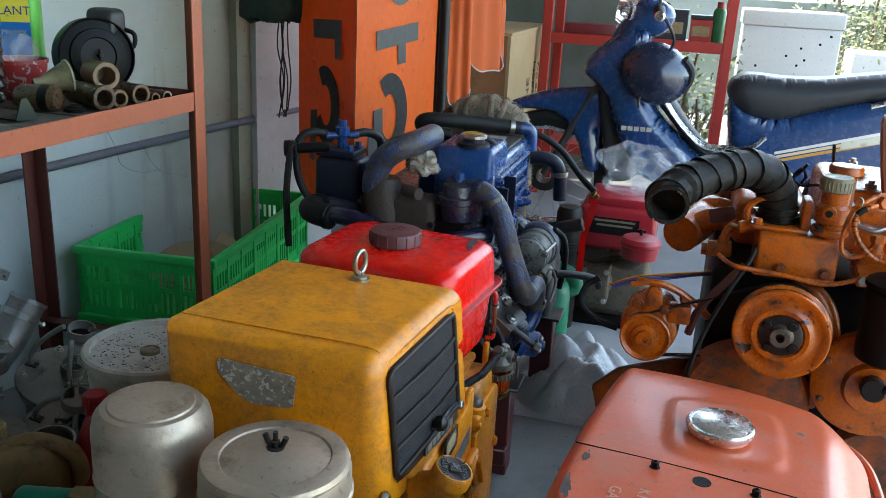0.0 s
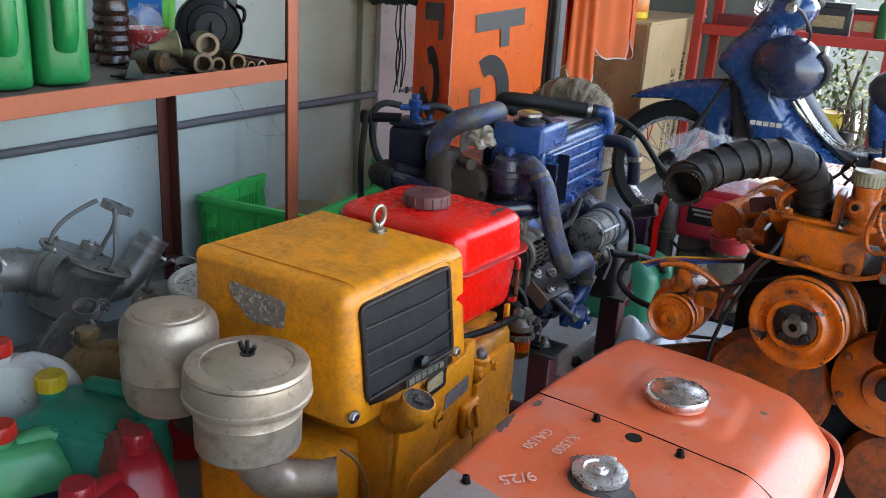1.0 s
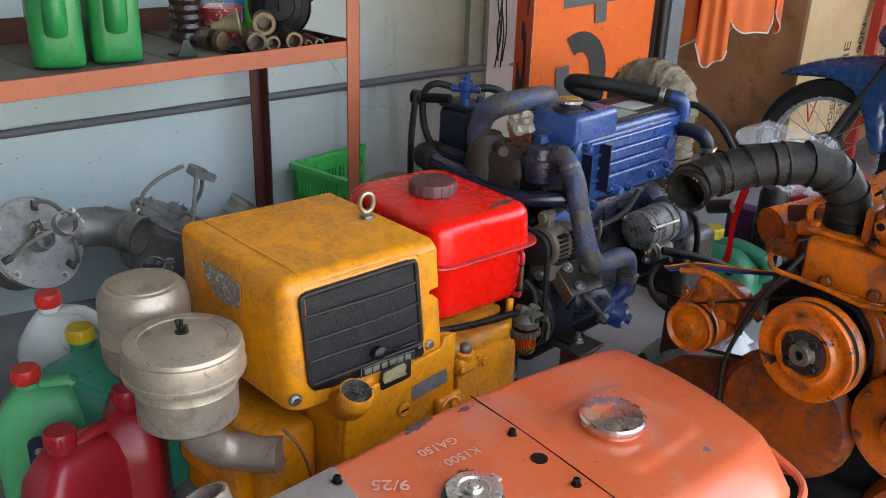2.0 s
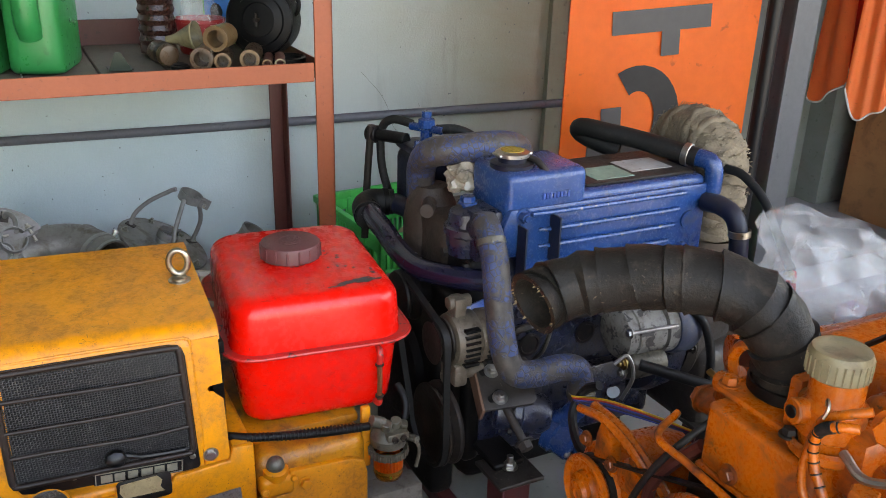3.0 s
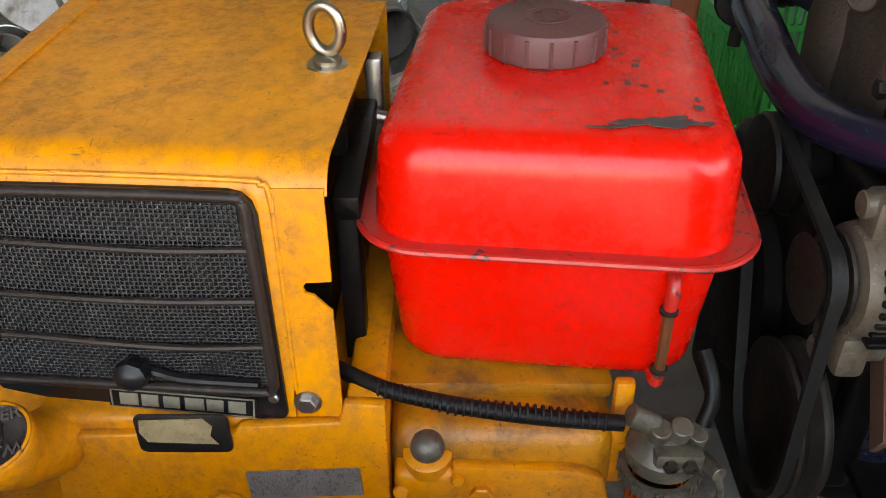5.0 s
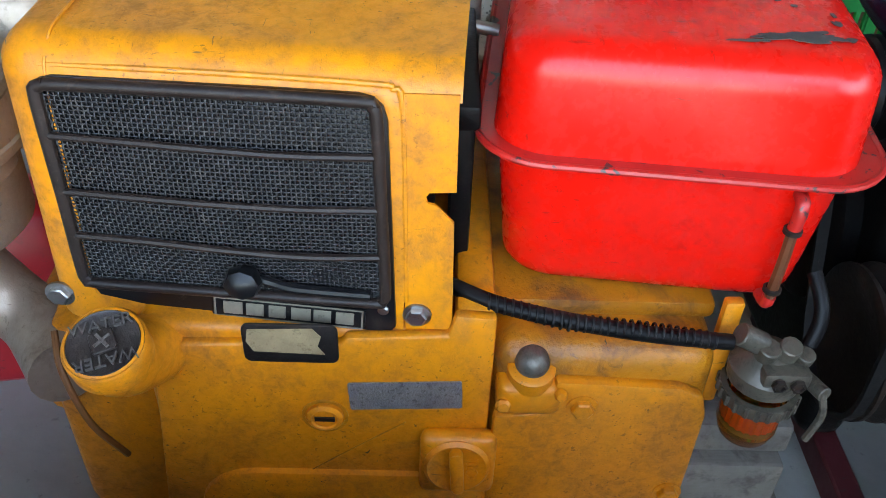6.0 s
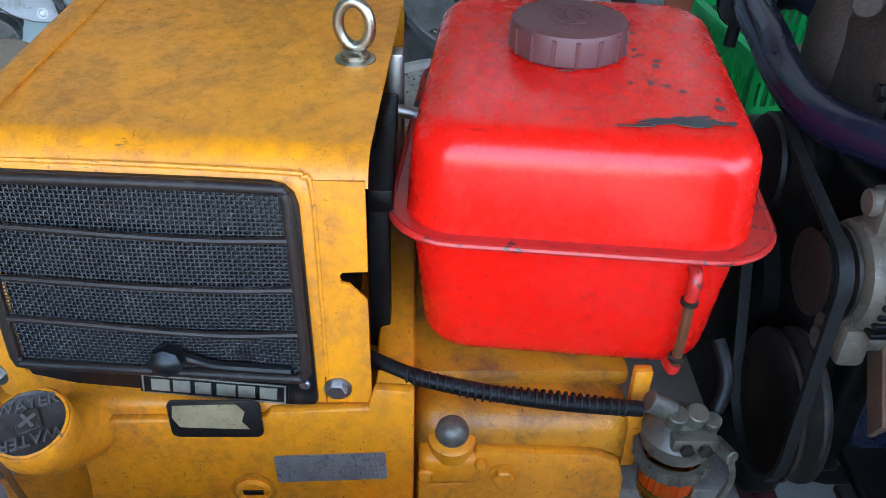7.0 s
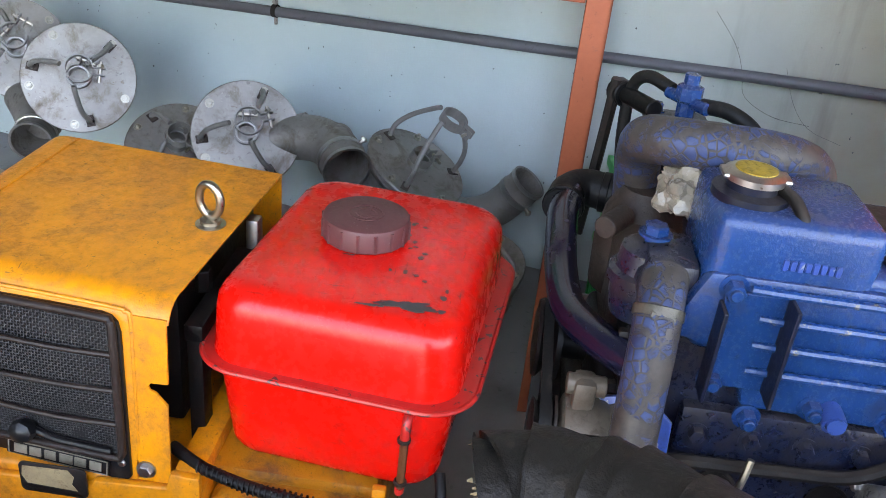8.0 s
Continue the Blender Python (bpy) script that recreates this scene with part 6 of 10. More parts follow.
# oil filler
fill = part("oil_filler", put(put(lathe([(0.024, 0), (0.026, 0.03), (0.031, 0.034), (0.031, 0.062), (0.025, 0.068), (0.025, 0.095), (0, 0.095)], (0.322, 1.746, 0.668), (0.321, 1.746, 1), 26), rod((0.314, 1.726, 0.722), (0.310, 1.706, 0.724), 0.0125)), put(box(0.335, 1.735, 0.65, 0.372, 1.80, 0.715, 0.012, 2), lathe([(0.030, 0), (0.034, 0.004), (0.034, 0.012), (0.03, 0.015)], (0.322, 1.746, 0.676), (0.322, 1.746, 1), 24))), ORANGE, orange, "orange filler casting")
part("filler_hole", rod((0.310, 1.7065, 0.724), (0.310, 1.704, 0.724), 0.0065), SOOT, fill)
for a in (0.3, 2.0, 3.9):
    part("bolt", hexbolt((0.322 + 0.03 * math.cos(a), 1.742 + 0.03 * math.sin(a), 0.688), (0, 0, 1), 0.007, 0.008), IRON, fill)
FC = Vector((0.320, 1.744, 0.758))
fcap = part("filler_cap", lathe([(0.024, 0), (0.0283, 0.003), (0.0283, 0.023), (0.026, 0.028), (0.021, 0.029), (0.019, 0.028), (0, 0.0295)], FC, FC + Vector((0, 0, 1)), 44), GREASE_CAP, fill, "greasy cream plastic screw cap")
for k in range(26):
    a = 2 * math.pi * k / 26
    c = FC + Vector((0.0282 * math.cos(a), 0.0282 * math.sin(a), 0))
    part("rib", rod((c.x, c.y, 0.761), (c.x, c.y, 0.780), 0.0012, seg=5), GREASE_CAP, fcap)
cap3 = part("second_cap", lathe([(0.026, 0), (0.031, 0.003), (0.031, 0.014), (0.028, 0.018), (0, 0.019)], (0.345, 1.83, 0.775), (0.345, 1.83, 1), 28), ORANGE, orange)
part("breather", put(rod((0.345, 1.83, 0.70), (0.345, 1.83, 0.776), 0.022), box(0.31, 1.80, 0.68, 0.38, 1.87, 0.72, 0.012, 3)), ORANGE, orange)
# injection pump, pipes
inj = part("injection_pump", put(put(box(0.375, 1.715, 0.598, 0.52, 1.80, 0.650, 0.010, 3), box(0.36, 1.75, 0.64, 0.50, 1.83, 0.69, 0.012, 3)), rod((0.375, 1.715, 0.617), (0.50, 1.715, 0.640), 0.017)), ORANGE, orange, "orange injection pump with unions")
for x, z in ((0.398, 0.655), (0.445, 0.668), (0.485, 0.675)):
    part("union", put(rod((x, 1.705, z), (x, 1.705, z + 0.030), 0.0105), put(hexbolt((x, 1.705, z + 0.028), (0, 0, 1), 0.0135, 0.013, False), hexbolt((x, 1.705, z), (0, 0, 1), 0.014, 0.010, False))), ORANGE, inj)
for x, z in ((0.383, 0.612), (0.432, 0.624), (0.474, 0.634)):
    part("nut", hexbolt((x, 1.697, z), (0.05, -1, 0.1), 0.0135, 0.012, False), ORANGE, inj)
    part("steel_nut", hexbolt((x, 1.685, z + 0.001), (0.05, -1, 0.1), 0.0095, 0.007, False), STEEL, inj)
side_pipe = part("pipe", tube([(0.382, 1.715, 0.762), (0.364, 1.702, 0.752), (0.348, 1.70, 0.738), (0.341, 1.70, 0.712), (0.338, 1.70, 0.684), (0.342, 1.70, 0.661), (0.354, 1.70, 0.651), (0.375, 1.70, 0.656), (0.392, 1.702, 0.676)], 0.0043, 10, 7), ORANGE, orange)
loop_pts = [(0.384, 1.70, 0.750), (0.369, 1.69, 0.746), (0.354, 1.69, 0.733), (0.352, 1.69, 0.712), (0.361, 1.69, 0.690), (0.379, 1.69, 0.668), (0.402, 1.69, 0.653), (0.425, 1.69, 0.655), (0.46, 1.692, 0.668)]
bound = part("pipe", tube(loop_pts, 0.0045, 10, 7), ORANGE, orange)
track = smooth_path(loop_pts, 7)
for k in range(6, len(track) - 14, 3):
    p, q = track[k], track[k + 1]
    part("binding", lathe([(0.0046, 0), (0.0053, 0.0004), (0.0053, 0.0013), (0.0046, 0.0017)], p, q, 10), BLACK, bound)
part("tape", tube([tuple(track[8]), tuple(track[11]), tuple(track[14])], 0.0056, 10, 3), RUBBER, bound, "black tape round the pipe")
for x, z, w in ((0.398, 0.752, 0.013), (0.43, 0.735, 0.011), (0.44, 0.762, 0.012)):
    part("banjo_nut", put(hexbolt((x, 1.722, z), (0.25, -1, 0.1), w, 0.014), rod((x, 1.722, z), (x + 0.01, 1.77, z - 0.01), w * 0.8)), ORANGE, inj)
part("pipe", tube([(0.405, 1.712, 0.722), (0.43, 1.70, 0.728), (0.47, 1.698, 0.738), (0.52, 1.70, 0.742)], 0.004, 8, 6), ORANGE, orange)
part("pipe", tube([(0.425, 1.72, 0.735), (0.447, 1.705, 0.722), (0.455, 1.70, 0.70), (0.447, 1.70, 0.69)], 0.004, 8, 6), ORANGE, orange)
part("steel_pipe", tube([(0.36, 1.72, 0.706), (0.39, 1.712, 0.70), (0.42, 1.722, 0.712), (0.45, 1.74, 0.725)], 0.0045, 8, 6), STEEL, orange)
part("clip_wire", tube([(0.347, 1.702, 0.752), (0.352, 1.695, 0.762), (0.358, 1.69, 0.758), (0.356, 1.688, 0.748)], 0.0018, 6, 4), ZINC, orange)
part("oil_pipe", tube([(0.135, 1.74, 0.612), (0.161, 1.69, 0.610), (0.209, 1.69, 0.606), (0.263, 1.69, 0.602), (0.306, 1.69, 0.596), (0.337, 1.69, 0.599), (0.375, 1.69, 0.613)], 0.0045, 10, 7), ORANGE, orange)
part("throttle_cable", tube([(0.222, 1.80, 0.655), (0.205, 1.74, 0.650), (0.188, 1.70, 0.615), (0.160, 1.685, 0.560), (0.132, 1.68, 0.486), (0.113, 1.68, 0.414), (0.108, 1.69, 0.346), (0.11, 1.70, 0.25)], 0.0042, 10, 6), RUBBER, orange, "black sheathed control cable")
# oil filter
can = part("oil_filter", lathe([(0.04, 0), (0.052, 0.006), (0.054, 0.02), (0.054, 0.135), (0.05, 0.14), (0, 0.14)], (0.445, 1.680, 0.468), (0.445, 1.680, 1), 28), SOOT, orange, "black spin-on oil filter")
part("filter_head", put(lathe([(0.056, 0), (0.060, 0.004), (0.060, 0.012), (0.04, 0.022), (0, 0.024)], (0.445, 1.680, 0.609), (0.445, 1.680, 1), 28), rod((0.42, 1.655, 0.634), (0.48, 1.695, 0.634), 0.014)), SOOT, can)
part("front_rib", tube([(0.285, 1.765, 0.575), (0.318, 1.745, 0.558), (0.345, 1.74, 0.525), (0.358, 1.74, 0.47), (0.355, 1.745, 0.40), (0.34, 1.75, 0.33)], 0.019, 12, 6), ORANGE, orange, "curved orange casting rib")
# timing gear cover low at the front
gear = part("gear_cover", lathe([(0.095, 0), (0.102, 0.004), (0.102, 0.03), (0.085, 0.04), (0.05, 0.042), (0.045, 0.055), (0, 0.055)], (0.435, 1.735, 0.405), (0.430, 1.5, 0.41), 36), ORANGE, orange, "round oily gear cover")
for k in range(7):
    a = 2 * math.pi * k / 7
    part("bolt", hexbolt((0.435 + 0.088 * math.cos(a), 1.702, 0.407 + 0.088 * math.sin(a)), (0, -1, 0), 0.007, 0.007), ORANGE_DARK, gear)
part("shaft", put(rod((0.435, 1.69, 0.415), (0.430, 1.645, 0.422), 0.022), tube([(0.445, 1.65, 0.42), (0.46, 1.64, 0.445), (0.47, 1.64, 0.475)], 0.007, 8, 4)), IRON, gear)
part("lower_cover", put(lathe([(0.12, 0), (0.125, 0.01), (0.11, 0.03), (0, 0.035)], (0.22, 1.74, 0.33), (0.22, 1.5, 0.33), 30), lathe([(0.09, 0), (0.095, 0.01), (0.08, 0.03), (0, 0.035)], (0.47, 1.75, 0.22), (0.47, 1.5, 0.22), 30)), ORANGE_DARK, orange)
part("support_arm", plate([(-0.08, 0.27), (-0.03, 0.32), (0.18, 0.40), (0.22, 0.36), (0.05, 0.25), (-0.06, 0.20)], 0.02, facing(0, 1.80, 0, (0, -1, 0)), 0.004), ORANGE_DARK, orange)
# intake manifold and rocker covers behind
man = part("intake_manifold", put(tube([(0.06, 1.90, 0.60), (0.10, 2.0, 0.61), (0.13, 2.2, 0.61)], 0.04, 16, 5), box(0.16, 1.86, 0.60, 0.30, 2.22, 0.70, 0.02, 3)), ORANGE, orange, "glossy orange manifold")
for y in (1.92, 2.02, 2.12):
    part("runner", tube([(0.07, y, 0.60), (0.12, y, 0.635), (0.17, y, 0.63)], 0.024, 14, 5), ORANGE, man)
rock = part("rocker_cover", box(0.33, 1.88, 0.63, 0.49, 2.2, 0.735, 0.025, 4), ORANGE, orange)
for y in (1.92, 2.04, 2.16):
    part("cover_nut", put(rod((0.41, y, 0.73), (0.41, y, 0.752), 0.006), hexbolt((0.41, y, 0.735), (0, 0, 1), 0.011, 0.010)), STEEL, rock)
part("wire_stay", tube([(0.335, 1.90, 0.735), (0.332, 1.898, 0.77), (0.325, 1.895, 0.82)], 0.0032, 8, 4), IRON, orange)
part("wire_loop", put(tube([(0.27, 1.92, 0.715), (0.285, 1.91, 0.745), (0.275, 1.90, 0.765), (0.262, 1.90, 0.745), (0.28, 1.905, 0.73), (0.31, 1.90, 0.735), (0.325, 1.905, 0.73)], 0.003, 6, 5), tube([(0.23, 1.91, 0.71), (0.26, 1.905, 0.74), (0.285, 1.90, 0.775)], 0.0035, 6, 4)), IRON, orange)
drum = part("air_filter_drum", lathe([(0.07, 0), (0.085, 0.006), (0.085, 0.12), (0.08, 0.126), (0.085, 0.132), (0.085, 0.16), (0.06, 0.175), (0, 0.178)], (0.415, 1.90, 0.800), (0.56, 1.87, 0.830), 32), surface("brown_drum_paint", (0.30, 0.10, 0.05), 0.45, shade=0.8, big=9, fine=120, bump=0.08), orange, "brown round air filter drum")
part("drum_neck", tube([(0.48, 1.91, 0.74), (0.47, 1.95, 0.72), (0.45, 1.98, 0.69)], 0.03, 14, 4), ORANGE, drum)
# intake hose
MOUTH = [(0.030, 1.600, 0.731), (0.027, 1.630, 0.740), (0.052, 1.668, 0.756), (0.096, 1.703, 0.773), (0.134, 1.727, 0.781), (0.172, 1.752, 0.782), (0.208, 1.775, 0.762), (0.228, 1.787, 0.726), (0.233, 1.79, 0.69), (0.233, 1.79, 0.665)]


def wound_hose(points, r, turns, seg=40, n=26):
    """A hose wound with overlapping tape: each turn stands a step above the next along a slanting line."""
    pts = smooth_path(points, n)
    last = len(pts) - 1
    ways = []
    prev = (pts[1] - pts[0]).normalized()
    up = prev.orthogonal().normalized()
    for i, p in enumerate(pts):
        t = (pts[min(i + 1, last)] - pts[max(i - 1, 0)]).normalized()
        up = (prev.rotation_difference(t) @ up).normalized()
        prev = t
        ways.append((p, up.copy(), t.cross(up)))

    def at(s, a, f):
        s = max(0.0, min(1.0, s)) * last
        i = min(int(s), last - 1)
        g = s - i
        p, u, w = [x.lerp(y, g) for x, y in zip(ways[i], ways[i + 1])]
        return p + r * f * (math.cos(a) * u + math.sin(a) * w)

    bm = B()
    rings = []
    for turn in range(-1, turns + 1):
        rng = random.Random(turn * 7 + 3)
        slant, shift, wide = rng.uniform(0.25, 0.55), rng.uniform(0.4, 1.6), rng.uniform(-0.30, 0.30)
        for g, f in ((0.0, 1.055), (0.10, 1.02), (0.5, 0.985), (0.985, 0.925)):
            ring = []
            for k in range(seg):
                a = 2 * math.pi * k / seg
                s = (turn + 0.5 + wide * (1 - g) + g * 0.999 + 0.35 * math.sin(a + shift if g < 0.5 else a + 1.0) * 0.8) / (turns + 0.3)
                wrinkle = 0.055 * noise.noise(Vector((math.cos(a) * 2.5, math.sin(a) * 2.5, turn * 3.1 + g * 2))) + 0.024 * noise.noise(Vector((math.cos(a) * 7, math.sin(a) * 9, turn * 5.1 + g * 4)))
                ring.append(bm.verts.new(at(s, a, f + wrinkle)))
            rings.append(ring)
    for a, b in zip(rings, rings[1:]):
        for k in range(seg):
            bm.faces.new((a[k], a[(k + 1) % seg], b[(k + 1) % seg], b[k]))
    for s0, s1 in ((0.0, 0.12), (1.0, 0.9)):
        rim = [[bm.verts.new(at(s, 2 * math.pi * k / seg, f)) for k in range(seg)] for s, f in ((s0, 1.0), (s0, 0.86), (s1, 0.86))]
        for x, y in zip(rim, rim[1:]):
            for k in range(seg):
                bm.faces.new((x[k], x[(k + 1) % seg], y[(k + 1) % seg], y[k]))
        bm.faces.new(rim[-1])
    bmesh.ops.remove_doubles(bm, verts=list(bm.verts), dist=0.00005)
    return bm, ways


HOSE = surface("taped_black_hose", (0.017, 0.0145, 0.012), 0.55, shade=0.45, big=14, fine=180, dirt=(0.055, 0.042, 0.031), dirt_at=0.52, bump=0.8, spec=0.25, scuff=(0.14, 0.105, 0.07))
hose_bm, HOSE_WAYS = wound_hose(MOUTH, 0.0365, 14)
hose2 = part("intake_hose", hose_bm, HOSE, orange, "cracked black intake hose wound with tape", sharp=32)
rng = random.Random(11)
bm = B()
c0, ax = Vector(MOUTH[0]), (Vector(MOUTH[1]) - Vector(MOUTH[0])).normalized()
side = ax.orthogonal().normalized()
for k in range(60):
    a = rng.uniform(0, 2 * math.pi)
    d = side * math.cos(a) + ax.cross(side) * math.sin(a)
    p0 = c0 + d * 0.0345 + ax * rng.uniform(-0.002, 0.006)
    e = (d * rng.uniform(-0.3, 0.5) - ax * rng.uniform(0.2, 0.9)).normalized() * rng.uniform(0.002, 0.006)
    w = ax.cross(d) * rng.uniform(0.0005, 0.0018)
    bm.faces.new([bm.verts.new(p) for p in (p0 - w, p0 + w, p0 + e + w * 0.3, p0 + e - w * 0.5)])
tagged(part("torn_edge", bm, surface("frayed_yellowed_fabric", (0.24, 0.18, 0.10), 0.9, shade=0.6, big=60, fine=200), hose2, "frayed torn mouth of the hose"), kind="stuff")
part("hose_clamp", lathe([(0.038, 0), (0.0405, 0.001), (0.0405, 0.012), (0.038, 0.013)], (0.233, 1.79, 0.684), (0.233, 1.79, 1), 28), SOOT, hose2)
# wiring
for k, (c, dz) in enumerate((((0.02, 0.05, 0.25), 0.0), ((0.45, 0.03, 0.02), 0.003), ((0.55, 0.33, 0.01), 0.006), ((0.03, 0.03, 0.05), -0.003), ((0.02, 0.06, 0.28), -0.006))):
    part("wire", tube([(-0.0607 - dz, 1.7399, 0.5187 + dz * 0.5), (-0.0107, 1.7565, 0.5363 + dz), (0.0482, 1.7908 - dz, 0.5383 + dz * 1.3), (0.0972, 1.8026 - dz, 0.5461 + dz), (0.1403, 1.8085, 0.554 + dz * 0.7), (0.1854, 1.8154, 0.5657)], 0.0014, 6, 6), surface("wire_insulation", c, 0.45, shade=0.8, big=20, fine=60), orange)
part("loom", tube([(-0.09, 1.805, 0.51), (-0.115, 1.80, 0.49), (-0.12, 1.785, 0.455), (-0.085, 1.77, 0.43), (-0.04, 1.765, 0.42)], 0.007, 8, 6), RUBBER, orange)
part("stay_rod", tube([(0.10, 1.745, 0.44), (0.115, 1.735, 0.50), (0.15, 1.728, 0.555), (0.185, 1.735, 0.60)], 0.008, 8, 4), SHELF_DARK, orange)
part("plug_tap", put(rod((0.115, 1.80, 0.605), (0.16, 1.80, 0.610), 0.016), put(hexbolt((0.115, 1.80, 0.605), (-1, 0, 0), 0.014, 0.012), tube([(0.14, 1.80, 0.62), (0.15, 1.795, 0.65), (0.165, 1.80, 0.665)], 0.010, 8, 4))), ORANGE, orange)
part("lug_plate", put(plate(rounded(0.05, 0.03, 0.006), 0.006, facing(0.135, 1.845, 0.665, (0, -1, 0.2)) @ pose(0, 0, 0, 0, 0, 15)), rod((0.145, 1.838, 0.667), (0.145, 1.834, 0.667), 0.006)), SHELF_DARK, orange)
frame_ = thing("steel_trestle", 0.28, 1.95, 0.0, "dark steel trestle bearing the orange engine", "trestle")
for x in (0.13, 0.46):
    part("bearer", box(x - 0.03, 1.76, 0.0, x + 0.03, 2.29, 0.078, 0.004, 1), SOOT, frame_)

# ---- faded red hood of a second engine ----
redm = thing("engine_hood", 0.12, 1.20, 0.0, "faded red engine with sheet-metal hood, chrome cap and chalk marks", "engine")
redrawn(redm, Matrix.Translation((0.007, 0.003, 0.0)))
def hood_left(y):
    return -0.086 + 0.064 * max(0.0, (y - 1.08) / 0.47) ** 1.5


def hood_right(y):
    return 0.318 + 0.030 * max(0.0, min(1.0, (y - 1.0) / 0.35)) - 0.012 * max(0.0, (y - 1.36) / 0.1) ** 2


bm = B()
nx, ny = 56, 84
grid = []
for i in range(nx + 1):
    u = i / nx
    col = []
    far = 1.556 - 0.020 * u - 0.065 * u ** 2.4
    near = 0.936 - 0.24 * u
    for j in range(ny + 1):
        v = j / ny
        y = near + (far - near) * v
        left, right = hood_left(y), hood_right(y)
        corner = max(0.0, (v - 0.93) / 0.07)
        left += 0.014 * corner ** 3
        right -= 0.022 * corner ** 3
        x = left + (right - left) * u
        # the top is nearly flat, falls crisply on one side and in a wide slope on the other, and rounds off at the far end
        z = 0.4585 + 0.005 * math.sin(math.pi * u) - 0.010 * max(0.0, 1 - u / 0.035) ** 2 - 0.042 * max(0.0, (u - 0.83) / 0.17) ** 1.5
        z -= 0.022 * max(0.0, (v - 0.86) / 0.14) ** 2.6 + 0.010 * max(0.0, (v - 0.55) / 0.45) ** 2
        inside = ((abs(x - 0.135) / 0.082) ** 6 + (abs(y - 1.308) / 0.094) ** 6) ** (1 / 6)
        z += 0.0042 * (1 / (1 + math.exp((inside - 1.0) * 40)))
        z += 0.0012 * noise.noise(Vector((x * 9, y * 9, 3)))
        col.append(bm.verts.new((x, y, z)))
    grid.append(col)
for i in range(nx):
    for j in range(ny):
        bm.faces.new((grid[i][j], grid[i + 1][j], grid[i + 1][j + 1], grid[i][j + 1]))
rim = [grid[i][ny] for i in range(nx + 1)]
sides = [[grid[0][j] for j in range(ny + 1)], [grid[nx][j] for j in range(ny, -1, -1)]]
ring = sides[0] + rim[1:] + sides[1][1:]
prev = ring
for dz, out in ((0.004, 0.003), (0.014, 0.006), (0.05, 0.009), (0.13, 0.011)):
    nxt = []
    for v in ring:
        d = Vector((v.co.x - 0.12, v.co.y - 1.15, 0)).normalized()
        nxt.append(bm.verts.new((v.co.x + d.x * out, v.co.y + d.y * out, v.co.z - dz)))
    for a, b, c, d in zip(prev, prev[1:], nxt[1:], nxt):
        bm.faces.new((a, b, c, d))
    prev = nxt
hood2 = part("hood", bm, SALMON, redm, "scuffed faded red sheet-metal hood", sharp=60)
part("seam", tube([(x, 1.197 - 0.145 * (x + 0.048), 0.4590 + 0.005 * math.sin(math.pi * (x + 0.08) / 0.41) - 0.042 * max(0.0, ((x + 0.08) / 0.41 - 0.83) / 0.17) ** 1.5) for x in (-0.074, -0.03, 0.02, 0.07, 0.12, 0.17, 0.22, 0.26, 0.29, 0.31)], 0.0011, 6, 4), SOOT, hood2, "dark gap between two sheets")
part("flange", tube([(0.338, 0.86, 0.395), (0.356, 1.15, 0.396), (0.366, 1.33, 0.392), (0.362, 1.43, 0.386), (0.335, 1.495, 0.380), (0.27, 1.525, 0.385)], 0.0065, 8, 6), SALMON, hood2)
part("flange", tube([(-0.098, 0.95, 0.40), (-0.096, 1.12, 0.40), (-0.080, 1.30, 0.395), (-0.040, 1.50, 0.388)], 0.0065, 8, 6), SALMON, hood2)
BARED = surface("bared_dark_sheet", (0.105, 0.085, 0.078), 0.55, metal=0.2, shade=0.6, big=30, fine=160, dirt=(0.20, 0.06, 0.03), dirt_at=0.55, bump=0.25)


def ragged(cx, cy, a, b, m, rng, thick=0.0005, n=20):
    """A thin ragged patch of bared sheet."""
    out = []
    for k in range(n):
        t = 2 * math.pi * k / n
        q = rng.uniform(0.55, 1.15)
        out.append((cx + a * q * math.cos(t), cy + b * q * math.sin(t)))
    return plate(out, thick, m)


for x, y, w, h, seed, turn, z in ((0.135, 1.000, 0.030, 0.022, 1, -20, 0.4645), (0.165, 0.955, 0.034, 0.018, 2, 25, 0.4648), (0.062, 1.045, 0.012, 0.022, 3, 10, 0.4636), (-0.070, 1.085, 0.008, 0.030, 4, 2, 0.4592), (-0.055, 1.165, 0.006, 0.012, 5, 0, 0.4600), (0.20, 0.905, 0.03, 0.012, 6, 30, 0.4648)):
    rng = random.Random(seed)
    part("worn_patch", ragged(0, 0, w, h, pose(x, y, z, 0, 0, turn), rng, n=28), BARED, hood2, "dark ragged patch of bared metal")
    for k in range(6):
        part("chip", ragged(rng.gauss(0, w * 0.9), rng.gauss(0, h * 0.9), w * rng.uniform(0.08, 0.22), h * rng.uniform(0.10, 0.26), pose(x, y, z - 0.0001, 0, 0, turn), rng, n=10), BARED, hood2)
ccap = part("chrome_cap", lathe([(0.043, 0.0), (0.048, 0.002), (0.0495, 0.006), (0.049, 0.011), (0.046, 0.0135), (0.0435, 0.0125), (0.040, 0.0135), (0.02, 0.0165), (0.0, 0.0172)], (0.126, 1.290, 0.472), (0.122, 1.286, 1), 44), CHROME, redm, "domed chrome tank cap")
part("cap_neck", lathe([(0.046, 0), (0.040, 0.008), (0.040, 0.016)], (0.126, 1.290, 0.460), (0.126, 1.290, 1), 32), SALMON, ccap)
part("hole", lathe([(0.0125, 0), (0.0125, 0.0012), (0, 0.0012)], (0.103, 1.150, 0.4632), (0.103, 1.150, 1), 24), SOOT, hood2, "black hole cut in the sheet")
